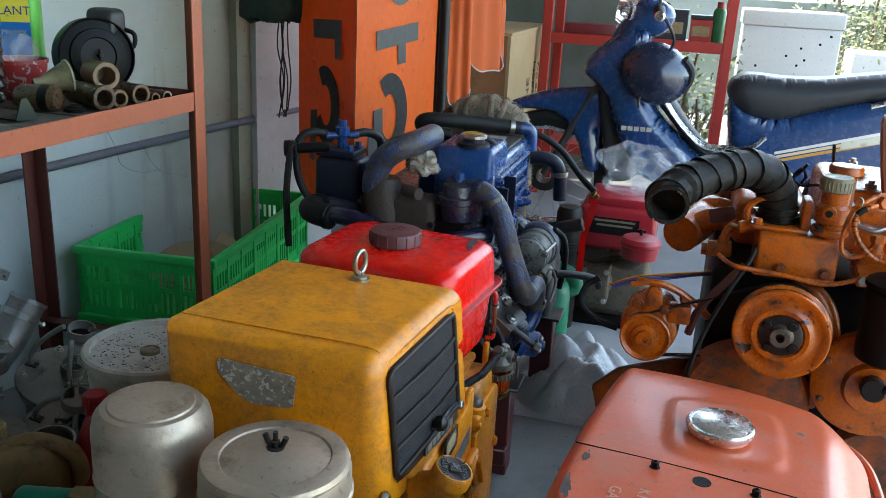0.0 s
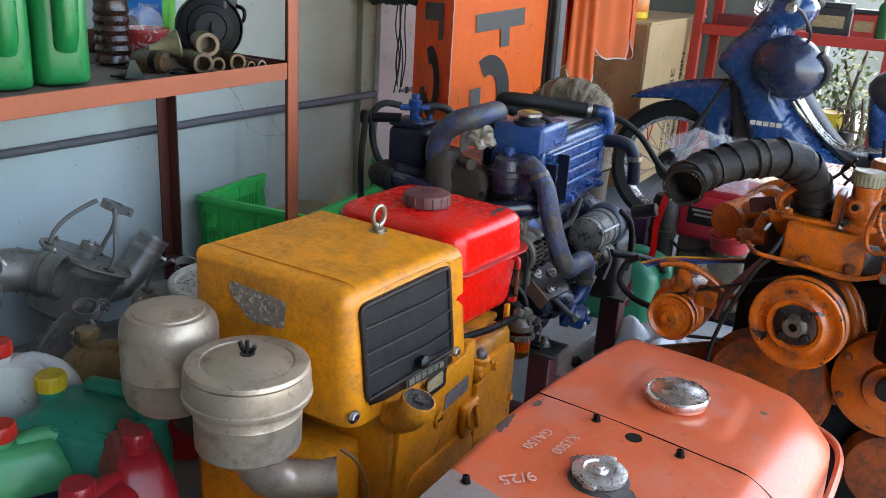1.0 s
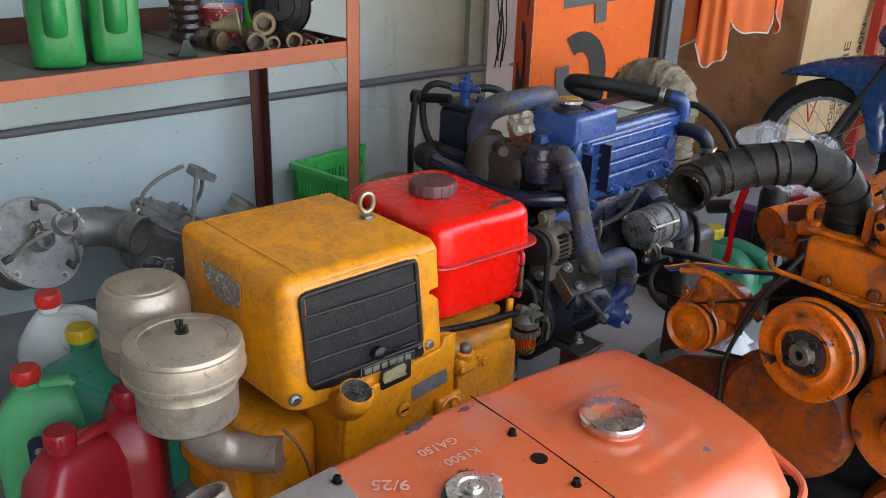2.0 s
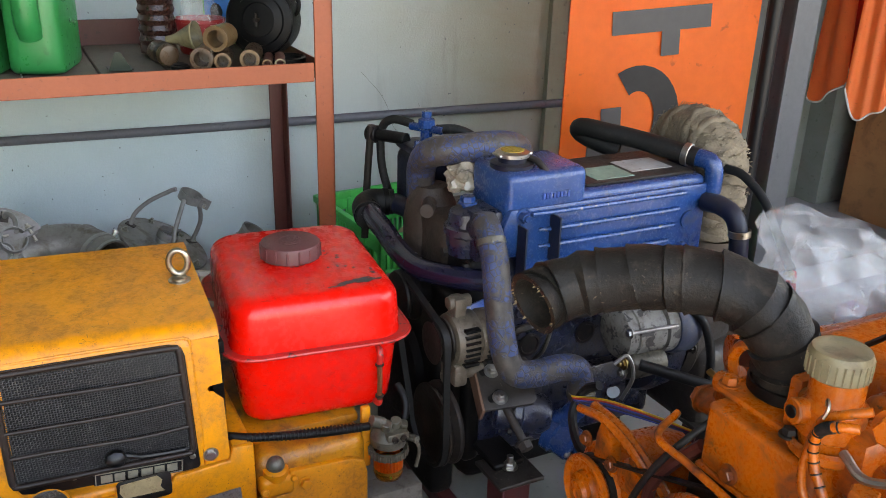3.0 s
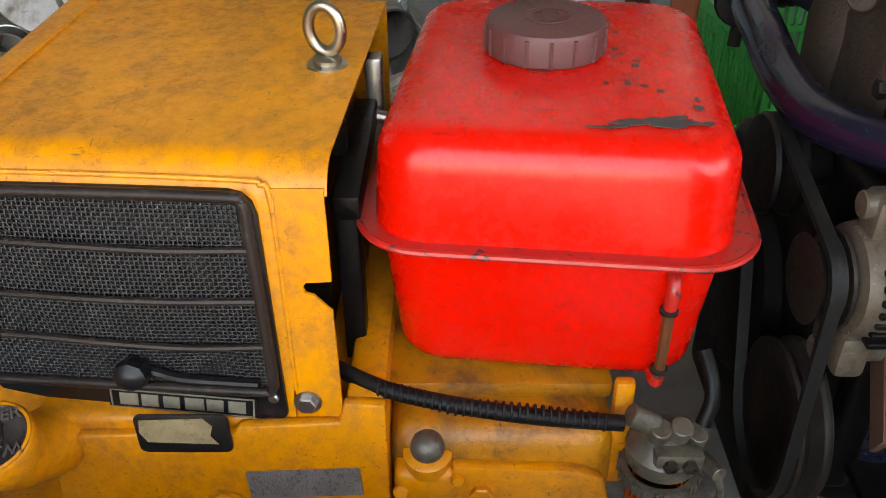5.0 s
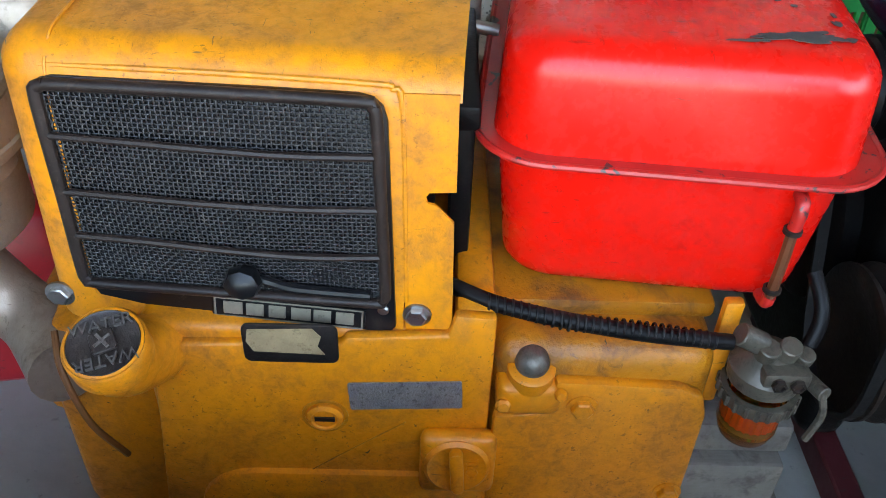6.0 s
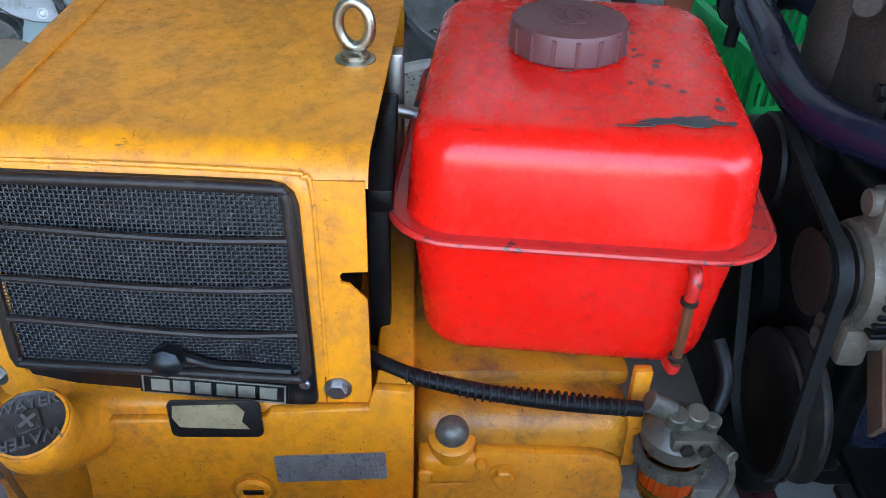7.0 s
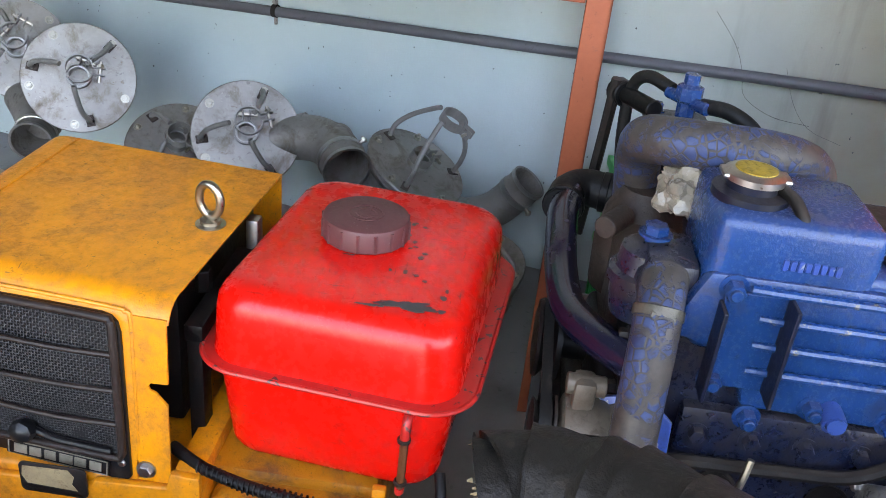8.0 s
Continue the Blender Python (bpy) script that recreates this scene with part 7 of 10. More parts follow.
for x, y in ((0.040, 1.166), (0.172, 1.143), (-0.045, 0.915), (0.075, 0.88)):
    part("screw", put(lathe([(0.0075, 0), (0.0075, 0.002), (0, 0.002)], (x, y, 0.4615), (x, y, 1), 14), lathe([(0.0055, 0), (0.0055, 0.009), (0.003, 0.010), (0.003, 0.005), (0, 0.005)], (x, y, 0.463), (x, y, 1), 6)), SOOT, hood2)
PRESSED = surface("pressed_bright_steel", (0.66, 0.63, 0.58), 0.3, metal=0.8, shade=0.8, big=25, fine=150, dirt=(0.25, 0.2, 0.15), dirt_at=0.62, bump=0.1)
rcap = part("radiator_cap", lathe([(0.026, 0), (0.036, 0.002), (0.037, 0.009), (0.031, 0.012), (0.022, 0.0125), (0.020, 0.010), (0.012, 0.010), (0.010, 0.014), (0, 0.015)], (0.096, 1.026, 0.465), (0.096, 1.026, 1), 36), PRESSED, redm, "bright radiator cap with two ears")
part("ear", put(box(0.088, 0.982, 0.468, 0.106, 1.070, 0.475, 0.003, 2), lathe([(0.006, 0), (0.006, 0.005), (0, 0.006)], (0.096, 1.026, 0.478), (0.096, 1.026, 1), 12)), PRESSED, rcap)
part("dark_ring", lathe([(0.042, 0), (0.040, 0.0012), (0, 0.0012)], (0.098, 1.022, 0.4632), (0.098, 1.022, 1), 28), CHIP, hood2, "dark worn patch round the cap")
CHALK = surface("chalk", (0.72, 0.40, 0.30), 0.9, shade=0.6, big=90, fine=300)
for text, x, y, a, s in (("K1500", 0.0275, 1.0745, -98, 0.024), ("GA150", -0.0105, 1.0655, -99, 0.024), ("9/25", 0.0075, 0.961, -132, 0.032)):
    part("chalk_mark", words(text, s * 0.92, 0.0002, pose(x, y, 0.4645, 0, 0, a)), CHALK, hood2, "faint white chalk writing")
part("grey_panel", plate([(-0.086, 0.60), (0.30, 0.60), (0.30, 0.842), (-0.078, 0.936)], 0.03, pose(0, 0, 0.4335), 0.006), surface("bare_grey_sheet", (0.33, 0.29, 0.26), 0.45, metal=0.3, shade=0.8, big=8, fine=120, dirt=(0.4, 0.1, 0.06), dirt_at=0.6), hood2, "bare grey panel edged with red")
part("engine_body", put(box(-0.05, 0.80, 0.06, 0.30, 1.44, 0.40, 0.02, 3), box(-0.08, 0.85, 0.0, 0.32, 1.40, 0.06, 0.004, 1)), SOOT, redm)
part("elbow_pipe", tube([(-0.08, 0.82, 0.36), (-0.12, 0.80, 0.39), (-0.15, 0.79, 0.41), (-0.165, 0.785, 0.44)], 0.035, 16, 5, hollow=0.85), surface("rusted_pipe", (0.42, 0.33, 0.27), 0.5, metal=0.5, shade=0.6, big=30, fine=140, dirt=(0.3, 0.08, 0.03), dirt_at=0.52), redm)

# ---- pots and pipes of the yellow engine ----
muf = part("muffler", shifted(lathe([(0.0, 0.0), (0.060, 0.004), (0.072, 0.018), (0.0765, 0.035), (0.0765, 0.066), (0.078, 0.068), (0.0765, 0.070), (0.0765, 0.135), (0.073, 0.152), (0.064, 0.163), (0.056, 0.164), (0.054, 0.1665), (0.0, 0.1675)], (-0.631, 0.973, 0.373), (-0.631, 0.973, 1), 44), 0.042, -0.034, 0.013), ALU, engine, "dull silver muffler pot with rolled top")
part("muffler_stub", shifted(tube([(-0.632, 0.985, 0.385), (-0.62, 1.01, 0.33), (-0.58, 1.06, 0.29)], 0.03, 14, 5), 0.042, -0.034, 0.013), IRON, muf)
air = part("air_cleaner", shifted(lathe([(0.0, 0.0), (0.07, 0.002), (0.078, 0.010), (0.079, 0.062), (0.080, 0.064), (0.079, 0.066), (0.079, 0.082), (0.092, 0.086), (0.0945, 0.092), (0.0945, 0.096), (0.092, 0.098), (0.092, 0.122), (0.090, 0.130), (0.080, 0.135), (0.0, 0.135)], (-0.431, 0.931, 0.396), (-0.431, 0.931, 1), 48), 0.037, -0.028), ALU, engine, "silver pot air cleaner, dented and stained")
lid1 = part("lid", shifted(lathe([(0.0905, 0.0), (0.088, 0.006), (0.084, 0.008), (0.068, 0.008), (0.066, 0.006), (0.04, 0.014), (0.012, 0.018), (0.0, 0.018)], (-0.431, 0.931, 0.529), (-0.431, 0.931, 1), 48), 0.037, -0.028), ALU, air)
wing = part("wing_nut", shifted(lathe([(0.011, 0), (0.011, 0.002), (0.006, 0.003), (0.0055, 0.010), (0.0032, 0.011), (0.0032, 0.022), (0, 0.022)], (-0.431, 0.931, 0.546), (-0.431, 0.931, 1), 16), 0.037, -0.028), IRON, air, "rusty wing nut")
for s in (-1, 1):
    part("wing", shifted(tube([(-0.431 + s * 0.004, 0.931, 0.550), (-0.431 + s * 0.010, 0.931, 0.554), (-0.431 + s * 0.014, 0.931, 0.563)], 0.0036, 8, 4), 0.037, -0.028), IRON, wing)
part("intake_elbow", shifted(tube([(-0.428, 0.935, 0.400), (-0.429, 0.943, 0.362), (-0.427, 0.967, 0.325), (-0.412, 0.996, 0.309), (-0.384, 1.020, 0.307), (-0.35, 1.045, 0.310)], 0.031, 18, 6), 0.037, -0.028), ALU, engine, "grey bent intake pipe")
part("cylinder_head", put(box(-0.60, 0.99, 0.10, -0.32, 1.10, 0.34, 0.02, 3), box(-0.56, 0.96, 0.20, -0.36, 1.0, 0.32, 0.012, 2)), YELLOW_CAST, engine)
part("copper_pipe", tube([(-0.31, 1.02, 0.36), (-0.285, 1.03, 0.34), (-0.275, 1.045, 0.29), (-0.29, 1.06, 0.23)], 0.0030, 8, 6), surface("orange_sleeve", (0.22, 0.085, 0.022), 0.5, shade=0.7, big=20, fine=60), engine)

# ---- steel shelf ----
shelf = thing("shelf", -1.24, 1.0, 0.0, "red-brown painted angle-iron shelf with grey plank deck", "shelf")


def angle_post(x, y, dx, dy, mat):
    w, t = 0.040, 0.005
    bm = box(min(x, x + dx * w), min(y, y + dy * t), 0, max(x, x + dx * w), max(y, y + dy * t), 2.1, 0.001, 1)
    return put(bm, box(min(x, x + dx * t), min(y, y + dy * w), 0, max(x, x + dx * t), max(y, y + dy * w), 2.1, 0.001, 1))


part("post", angle_post(-0.996, 1.762, -1, -1, SHELF_PAINT), SHELF_PAINT, shelf)
# Back posts, back rail and end rail wear the shaded paint copy.
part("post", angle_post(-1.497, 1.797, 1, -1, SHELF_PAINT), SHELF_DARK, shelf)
part("post", angle_post(-0.996, -0.30, -1, 1, SHELF_PAINT), SHELF_PAINT, shelf)
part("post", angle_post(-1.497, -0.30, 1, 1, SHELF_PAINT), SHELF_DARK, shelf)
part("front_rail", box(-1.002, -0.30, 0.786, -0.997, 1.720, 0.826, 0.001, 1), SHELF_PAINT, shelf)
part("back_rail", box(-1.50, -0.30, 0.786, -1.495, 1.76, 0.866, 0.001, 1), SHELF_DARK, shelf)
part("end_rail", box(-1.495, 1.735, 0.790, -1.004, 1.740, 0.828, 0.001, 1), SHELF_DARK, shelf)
rng = random.Random(5)
y = -0.29
while y < 1.72:
    w = rng.uniform(0.11, 0.15)
    part("plank", box(-1.494, y, 0.792, -1.003, min(y + w, 1.733) - 0.004, 0.808 + rng.uniform(-0.002, 0.002), 0.002, 1), WOOD_OLD, shelf)
    y += w
DECK = 0.811


def jug_body(w, d, h, r, shoulder):
    """A blow-moulded canister standing on z = 0: w along x, d along y."""
    bm = B()
    rings = []
    for z, f in ((0.0, 0.90), (0.008, 0.98), (0.02, 1.0), (shoulder, 1.0), (shoulder + (h - shoulder) * 0.35, 0.92), (shoulder + (h - shoulder) * 0.75, 0.70), (h, 0.52)):
        rings.append([bm.verts.new((x, y, z)) for x, y in rounded(w * f, d * min(1, f + 0.03), r * f, 5)])
    for a, b in zip(rings, rings[1:]):
        for k in range(len(a)):
            m = (k + 1) % len(a)
            bm.faces.new((a[k], a[m], b[m], b[k]))
    bm.faces.new(rings[0][::-1])
    bm.faces.new(rings[-1])
    return bm


def screw_cap(x, y, z, r, h, parent, material, label=""):
    cap = part("screw_cap", lathe([(r * 0.96, 0), (r, h * 0.1), (r, h * 0.85), (r * 0.9, h), (0, h)], (x, y, z), (x, y, z + 1), 24), material, parent, label)
    bm = B()
    for k in range(18):
        a = 2 * math.pi * k / 18
        put(bm, rod((x + r * math.cos(a), y + r * math.sin(a), z + h * 0.1), (x + r * math.cos(a), y + r * math.sin(a), z + h * 0.85), r * 0.05, seg=5))
    part("cap_ribs", bm, material, cap)
    return cap


def canister(name, x, y, z, rz, w, d, h, material, label, cap_mat=None, cap_r=0.02, handle=True, cap_x=None, group=""):
    """A jug with a grip and a screw cap."""
    t = thing(name, x, y, z, label, "canister", rz, True, group)
    body = part("body", jug_body(w, d, h, min(w, d) * 0.28, h * 0.70), material, t, sharp=60)
    if handle:
        part("handle", tube([(w * 0.42, 0, h * 0.62), (w * 0.56, 0, h * 0.72), (w * 0.50, 0, h * 0.90), (w * 0.22, 0, h * 1.0), (0.0, 0, h * 0.97)], min(w, d) * 0.13, 12, 5), material, t)
    cx = -w * 0.14 if cap_x is None else cap_x
    if cap_mat:
        part("spout", rod((cx, 0, h * 0.93), (cx, 0, h * 1.06), cap_r * 0.85, seg=18), material, t)
        screw_cap(cx, 0, h * 1.04, cap_r, cap_r * 1.1, t, cap_mat)
    return t


def oil_can(x, y, rz):
    """A tall flat green oil jug with a moulded grip hole."""
    t = thing("oil_jug", x, y, DECK, "bright green plastic oil jug with moulded grip", "oil jug", rz, True, "oil jugs on the shelf")
    bm = jug_body(0.185, 0.105, 0.30, 0.03, 0.235)
    part("body", bm, GREEN_JUG, t, sharp=60)
    part("grip", tube([(0.085, 0, 0.075), (0.10, 0, 0.11), (0.10, 0, 0.19), (0.08, 0, 0.25), (0.03, 0, 0.285)], 0.024, 12, 5), GREEN_JUG, t)
    part("grip_hollow", plate(rounded(0.034, 0.12, 0.016), 0.002, facing(0.035, -0.0535, 0.15, (0, -1, 0)) @ pose(0, 0, 0, 0, 0, -8)), surface("shaded_green_plastic", (0.006, 0.20, 0.04), 0.4, shade=0.8, big=9, fine=40), t)
    screw_cap(-0.02, 0, 0.30, 0.022, 0.022, t, GREEN_JUG)
    return t


first = oil_can(-1.195, 1.215, -18)
copy_thing(first, pose(-1.205, 1.095, DECK, 0, 0, -20))

# coolant canister
cool_can = thing("coolant_canister", -1.425, 1.665, DECK, "green coolant canister with blue and yellow label", "canister", 32, True)
part("body", box(-0.075, -0.045, 0.0, 0.075, 0.045, 0.25, 0.014, 4), surface("lime_plastic", (0.12, 0.55, 0.06), 0.35, shade=0.9, big=6, fine=40), cool_can)
lab = part("label", plate(rounded(0.122, 0.205, 0.004), 0.001, facing(0, -0.0452, 0.125, (0, -1, 0))), surface("blue_label", (0.01, 0.16, 0.48), 0.35, shade=0.85, big=5, fine=40), cool_can, "blue printed label")
part("label_band", plate(rounded(0.122, 0.05, 0.002), 0.001, facing(0, -0.0464, 0.165, (0, -1, 0))), surface("yellow_label", (0.75, 0.62, 0.06), 0.4, shade=0.9, big=6, fine=40), lab)
part("printed_word", words("COOLANT", 0.026, 0.0003, facing(0, -0.0476, 0.163, (0, -1, 0))), surface("navy_print", (0.02, 0.05, 0.25), 0.5), lab)
part("printed_word", words("AUTO", 0.022, 0.0003, facing(-0.03, -0.0466, 0.205, (0, -1, 0))), WHITE_PLASTIC, lab)
part("printed_word", words("PREMIX", 0.015, 0.0003, facing(0.028, -0.0466, 0.118, (0, -1, 0))), WHITE_PLASTIC, lab)
part("picture", plate(circle(0.020, 18), 0.0006, facing(-0.02, -0.0464, 0.075, (0, -1, 0))), BLACK, lab)
part("picture", plate(rounded(0.11, 0.035, 0.003), 0.0005, facing(0, -0.0463, 0.04, (0, -1, 0))), surface("pale_print", (0.35, 0.5, 0.6), 0.5), lab)
screw_cap(0.03, 0, 0.25, 0.02, 0.022, cool_can, GREEN_JUG)

# soda bottle with dark oil
GLASSY, _, gp = nodes_of("clear_plastic")
gp.inputs["Base Color"].default_value = (0.9, 0.93, 0.95, 1)
gp.inputs["Transmission Weight"].default_value = 0.9
gp.inputs["Roughness"].default_value = 0.12
gp.inputs["IOR"].default_value = 1.3
bottle = thing("oil_bottle", -1.292, 1.453, DECK, "reused clear plastic bottle half full of dark oil", "bottle", 0, True)
ribs = [(0.030, 0.0), (0.041, 0.006)] + [(0.041 - 0.004 * (k % 2), 0.012 + 0.011 * k) for k in range(12)]
part("oil_fill", lathe(ribs + [(0.038, 0.145), (0, 0.145)], seg=28), surface("dark_oil", (0.028, 0.011, 0.008), 0.28, shade=0.8, big=9, fine=40, coat=0.1), bottle)
part("clear_top", lathe([(0.040, 0.146), (0.041, 0.16), (0.041, 0.20), (0.03, 0.235), (0.014, 0.262), (0.014, 0.28), (0, 0.28)], seg=28), GLASSY, bottle)
part("label", lathe([(0.0415, 0.17), (0.042, 0.171), (0.042, 0.215), (0.0415, 0.216)], seg=28), surface("bottle_label", (0.35, 0.5, 0.62), 0.4, shade=0.6, big=30, fine=60), bottle)

pail = thing("paint_pail", -1.290, 1.548, DECK, "small red plastic pail with flaking paint and a crumpled bag", "pail", 0, True)
part("body", lathe([(0.044, 0.0), (0.047, 0.004), (0.054, 0.07), (0.057, 0.071), (0.057, 0.078), (0.053, 0.078), (0.050, 0.06), (0.0, 0.055)], seg=32), surface("red_pail_flaking", (0.32, 0.02, 0.02), 0.45, shade=0.7, big=20, fine=90, chips=(0.45, 0.3, 0.27), chip_at=0.58, chip_scale=50), pail)


FILM, ft, fp = nodes_of("cloudy_plastic_film")
fp.inputs["Base Color"].default_value = (0.86, 0.86, 0.85, 1)
fp.inputs["Roughness"].default_value = 0.10
fp.inputs["IOR"].default_value = 1.45
crease = noise_node(ft, 11, 3, 0.5, 1.6)
ft.links.new(ramp(ft, crease, 0.36, 0.72, 0.03, 0.34), fp.inputs["Alpha"])
bumped(ft, fp, crease, 0.7, 0.02)
part("plastic_bag", crumple(0.036, 0.04, 0.035, 3, lift=0.09), FILM, pail, "crumpled clear bag", sharp=25)

# oil bath pot leaning on the shelf's end
drum2 = thing("oil_bath_pot", -1.23, 1.69, DECK, "round black steel oil-bath pot lying on its side", "pot")
da = Vector((0.80, -0.58, 0.10)).normalized()
dc = Vector((-1.205, 1.672, DECK + 0.080)) - da * 0.05
part("body", lathe([(0.0, 0.0), (0.064, 0.002), (0.076, 0.012), (0.079, 0.03), (0.079, 0.075), (0.076, 0.078), (0.073, 0.070), (0.057, 0.074), (0.055, 0.080), (0.038, 0.084), (0.036, 0.080), (0.0, 0.082)], dc, dc + da, 44), SOOT, drum2)
part("wing_nut", put(rod(dc + da * 0.08, dc + da * 0.105, 0.004), tube([dc + da * 0.095 + Vector((0, 0, -0.014)), dc + da * 0.095, dc + da * 0.095 + Vector((0, 0, 0.014))], 0.0035, 8, 3)), IRON, drum2)
part("hood_piece", put(box(-1.235, 1.685, DECK + 0.095, -1.165, 1.74, DECK + 0.178, 0.015, 3), box(-1.245, 1.70, DECK + 0.05, -1.185, 1.735, DECK + 0.12, 0.015, 2)), BIKE_BLACK, drum2)
part("latch", tube([(-1.17, 1.725, DECK + 0.09), (-1.150, 1.735, DECK + 0.10), (-1.150, 1.738, DECK + 0.125), (-1.17, 1.73, DECK + 0.135)], 0.005, 8, 4), SOOT, drum2)

# worn sleeves lying along the shelf's edge
SLEEVE = surface("brown_varnished_sleeve", (0.085, 0.045, 0.022), 0.30, shade=0.5, big=24, fine=120, dirt=(0.05, 0.035, 0.03), dirt_at=0.55, bump=0.1)
TAN = surface("tan_varnished_sleeve", (0.15, 0.085, 0.035), 0.35, shade=0.7, big=20, fine=100, dirt=(0.16, 0.10, 0.05), dirt_at=0.6, bump=0.08)


def sleeve(x, y, z, r, length, yaw, material, label, rim=None):
    """A hollow sleeve lying on its side with its mouth at the given place."""
    d = Vector((math.cos(radians(yaw)), math.sin(radians(yaw)), 0))
    t = thing("sleeve", x, y, z - r, label, "sleeve", group="engine sleeves on the shelf")
    p = Vector((x, y, z))
    part("shell", lathe([(r * 0.55, -length), (r * 0.93, -length + r * 0.2), (r * 0.95, -r * 0.5), (r, -r * 0.45), (r, -r * 0.05), (r * 0.94, 0), (r * 0.66, 0), (r * 0.62, -r * 0.3), (r * 0.60, -r * 2.0), (0, -r * 2.0)], p, p + d, 26), material, t)
    if rim:
        part("rim", lathe([(r * 0.70, -0.001), (r * 0.97, 0.0), (r * 0.97, 0.002), (r * 0.70, 0.002)], p, p + d, 26), rim, t)
    return t


sleeve(-1.054, 1.498, DECK + 0.024, 0.024, 0.11, -22, SLEEVE, "dark brown varnished sleeve lying on its side", SLEEVE)
sleeve(-1.050, 1.540, DECK + 0.018, 0.018, 0.09, -18, SLEEVE, "short dark brown sleeve with pale mouth", TAN)
sleeve(-1.040, 1.594, DECK + 0.021, 0.021, 0.11, -20, SLEEVE, "brown sleeve with a worn brass mouth", TAN)
sleeve(-1.030, 1.628, DECK + 0.011, 0.011, 0.10, -18, SHELF_DARK, "thin red-brown tube with pale plug", TAN)
sleeve(-1.019, 1.653, DECK + 0.012, 0.012, 0.10, -16, SHELF_DARK, "thin red-brown tube with cream plug", GREASE_CAP)
sleeve(-1.073, 1.533, DECK + 0.061, 0.027, 0.075, -32, TAN, "tan sleeve resting on darker ones", TAN)
lying = thing("oil_vessel", -1.16, 1.43, DECK, "brown and black round vessel lying on its side", "vessel")
part("body", lathe([(0.0, 0), (0.020, 0.002), (0.024, 0.012), (0.024, 0.075), (0.020, 0.082), (0.0, 0.084)], (-1.195, 1.432, DECK + 0.024), (-1.05, 1.455, DECK + 0.024), 24), SLEEVE, lying)
part("dark_end", lathe([(0.0242, 0), (0.0245, 0.002), (0.0245, 0.018), (0.018, 0.026), (0, 0.027)], (-1.145, 1.440, DECK + 0.024), (-1.0, 1.463, DECK + 0.024), 24), SOOT, lying)
fun = thing("funnel", -1.15, 1.50, DECK, "grubby cream plastic funnel lying down", "funnel")
part("cone", lathe([(0.008, 0), (0.010, 0.018), (0.029, 0.062), (0.032, 0.064), (0.032, 0.068), (0.027, 0.064), (0.008, 0.02), (0.0, 0.018)], (-1.175, 1.452, DECK + 0.048), (-1.135, 1.515, DECK + 0.060), 24), GREASE_CAP, fun)
lidk = solid("steel_saucer", lathe([(0.020, 0), (0.020, 0.006), (0.015, 0.008), (0.015, 0.010), (0.009, 0.012), (0.005, 0.009), (0, 0.009)], (-1.094, 1.462, DECK), (-1.094, 1.462, DECK + 1), 28), SOOT, "small dark ribbed steel saucer on the planks", "saucer")
ringk = solid("steel_ring", lathe([(0.036, 0), (0.046, 0.002), (0.046, 0.012), (0.041, 0.014), (0.036, 0.010)], (-1.105, 1.690, DECK), (-1.105, 1.675, DECK + 1), 40), SOOT, "flat dark steel ring on the planks", "ring")
brk = thing("angle_bracket", -1.11, 1.34, DECK, "small dark green steel angle bracket", "bracket")
part("leaf", plate([(0, 0), (0.046, 0), (0.026, 0.038), (0.015, 0.038)], 0.003, facing(-1.108, 1.322, DECK, (1, -0.2, 0))), surface("green_black_steel", (0.015, 0.025, 0.015), 0.4, metal=0.2), brk)
part("foot", box(-1.150, 1.322, DECK, -1.106, 1.37, DECK + 0.003), SOOT, brk)

# ---- conduit ----
con = thing("conduit", -1.58, 1.7, 0.55, "grey plastic conduit clipped along the wall", "conduit")
part("pipe", tube([(-2.13, -0.6, 0.455), (-1.92, 0.28, 0.492), (-1.742, 1.028, 0.529), (-1.60, 1.60, 0.556), (-1.475, 2.12, 0.582), (-1.372, 2.50, 0.602), (-1.292, 2.76, 0.616), (-1.262, 2.88, 0.622)], 0.0125, 14, 6), CONDUIT, con)
for x, y, z in ((-1.758, 1.028, 0.530), (-1.312, 2.74, 0.615)):
    cl = part("saddle", lathe([(0.0128, -0.006), (0.016, -0.006), (0.016, 0.006), (0.0128, 0.006)], (x + 0.014, y, z), (x + 0.014 + 0.24, y + 1, z + 0.05), 18), IRON, con)
    part("saddle_screw", put(rod((x + 0.010, y, z - 0.034), (x + 0.010, y, z + 0.034), 0.0045), hexbolt((x + 0.008, y, z + 0.022), (1, -0.25, 0), 0.006, 0.012, False)), STEEL, cl)

# ---- old spider threads on the wall ----
DUSTY_THREAD = surface("dusty_thread", (0.16, 0.15, 0.14), 0.9)
web = thing("cobweb", -1.487, 2.122, 0.49, "dusty grey cobweb threads hanging on the wall", "cobweb")
part("thread", tube([(-1.510, 2.028, 0.700), (-1.498, 2.079, 0.640), (-1.491, 2.106, 0.585), (-1.487, 2.122, 0.535), (-1.472, 2.184, 0.503), (-1.453, 2.260, 0.498)], 0.0005, 5, 6), DUSTY_THREAD, web)
part("thread", tube([(-1.471, 2.187, 0.610), (-1.464, 2.218, 0.540), (-1.453, 2.260, 0.492), (-1.436, 2.330, 0.470)], 0.0004, 5, 6), DUSTY_THREAD, web)

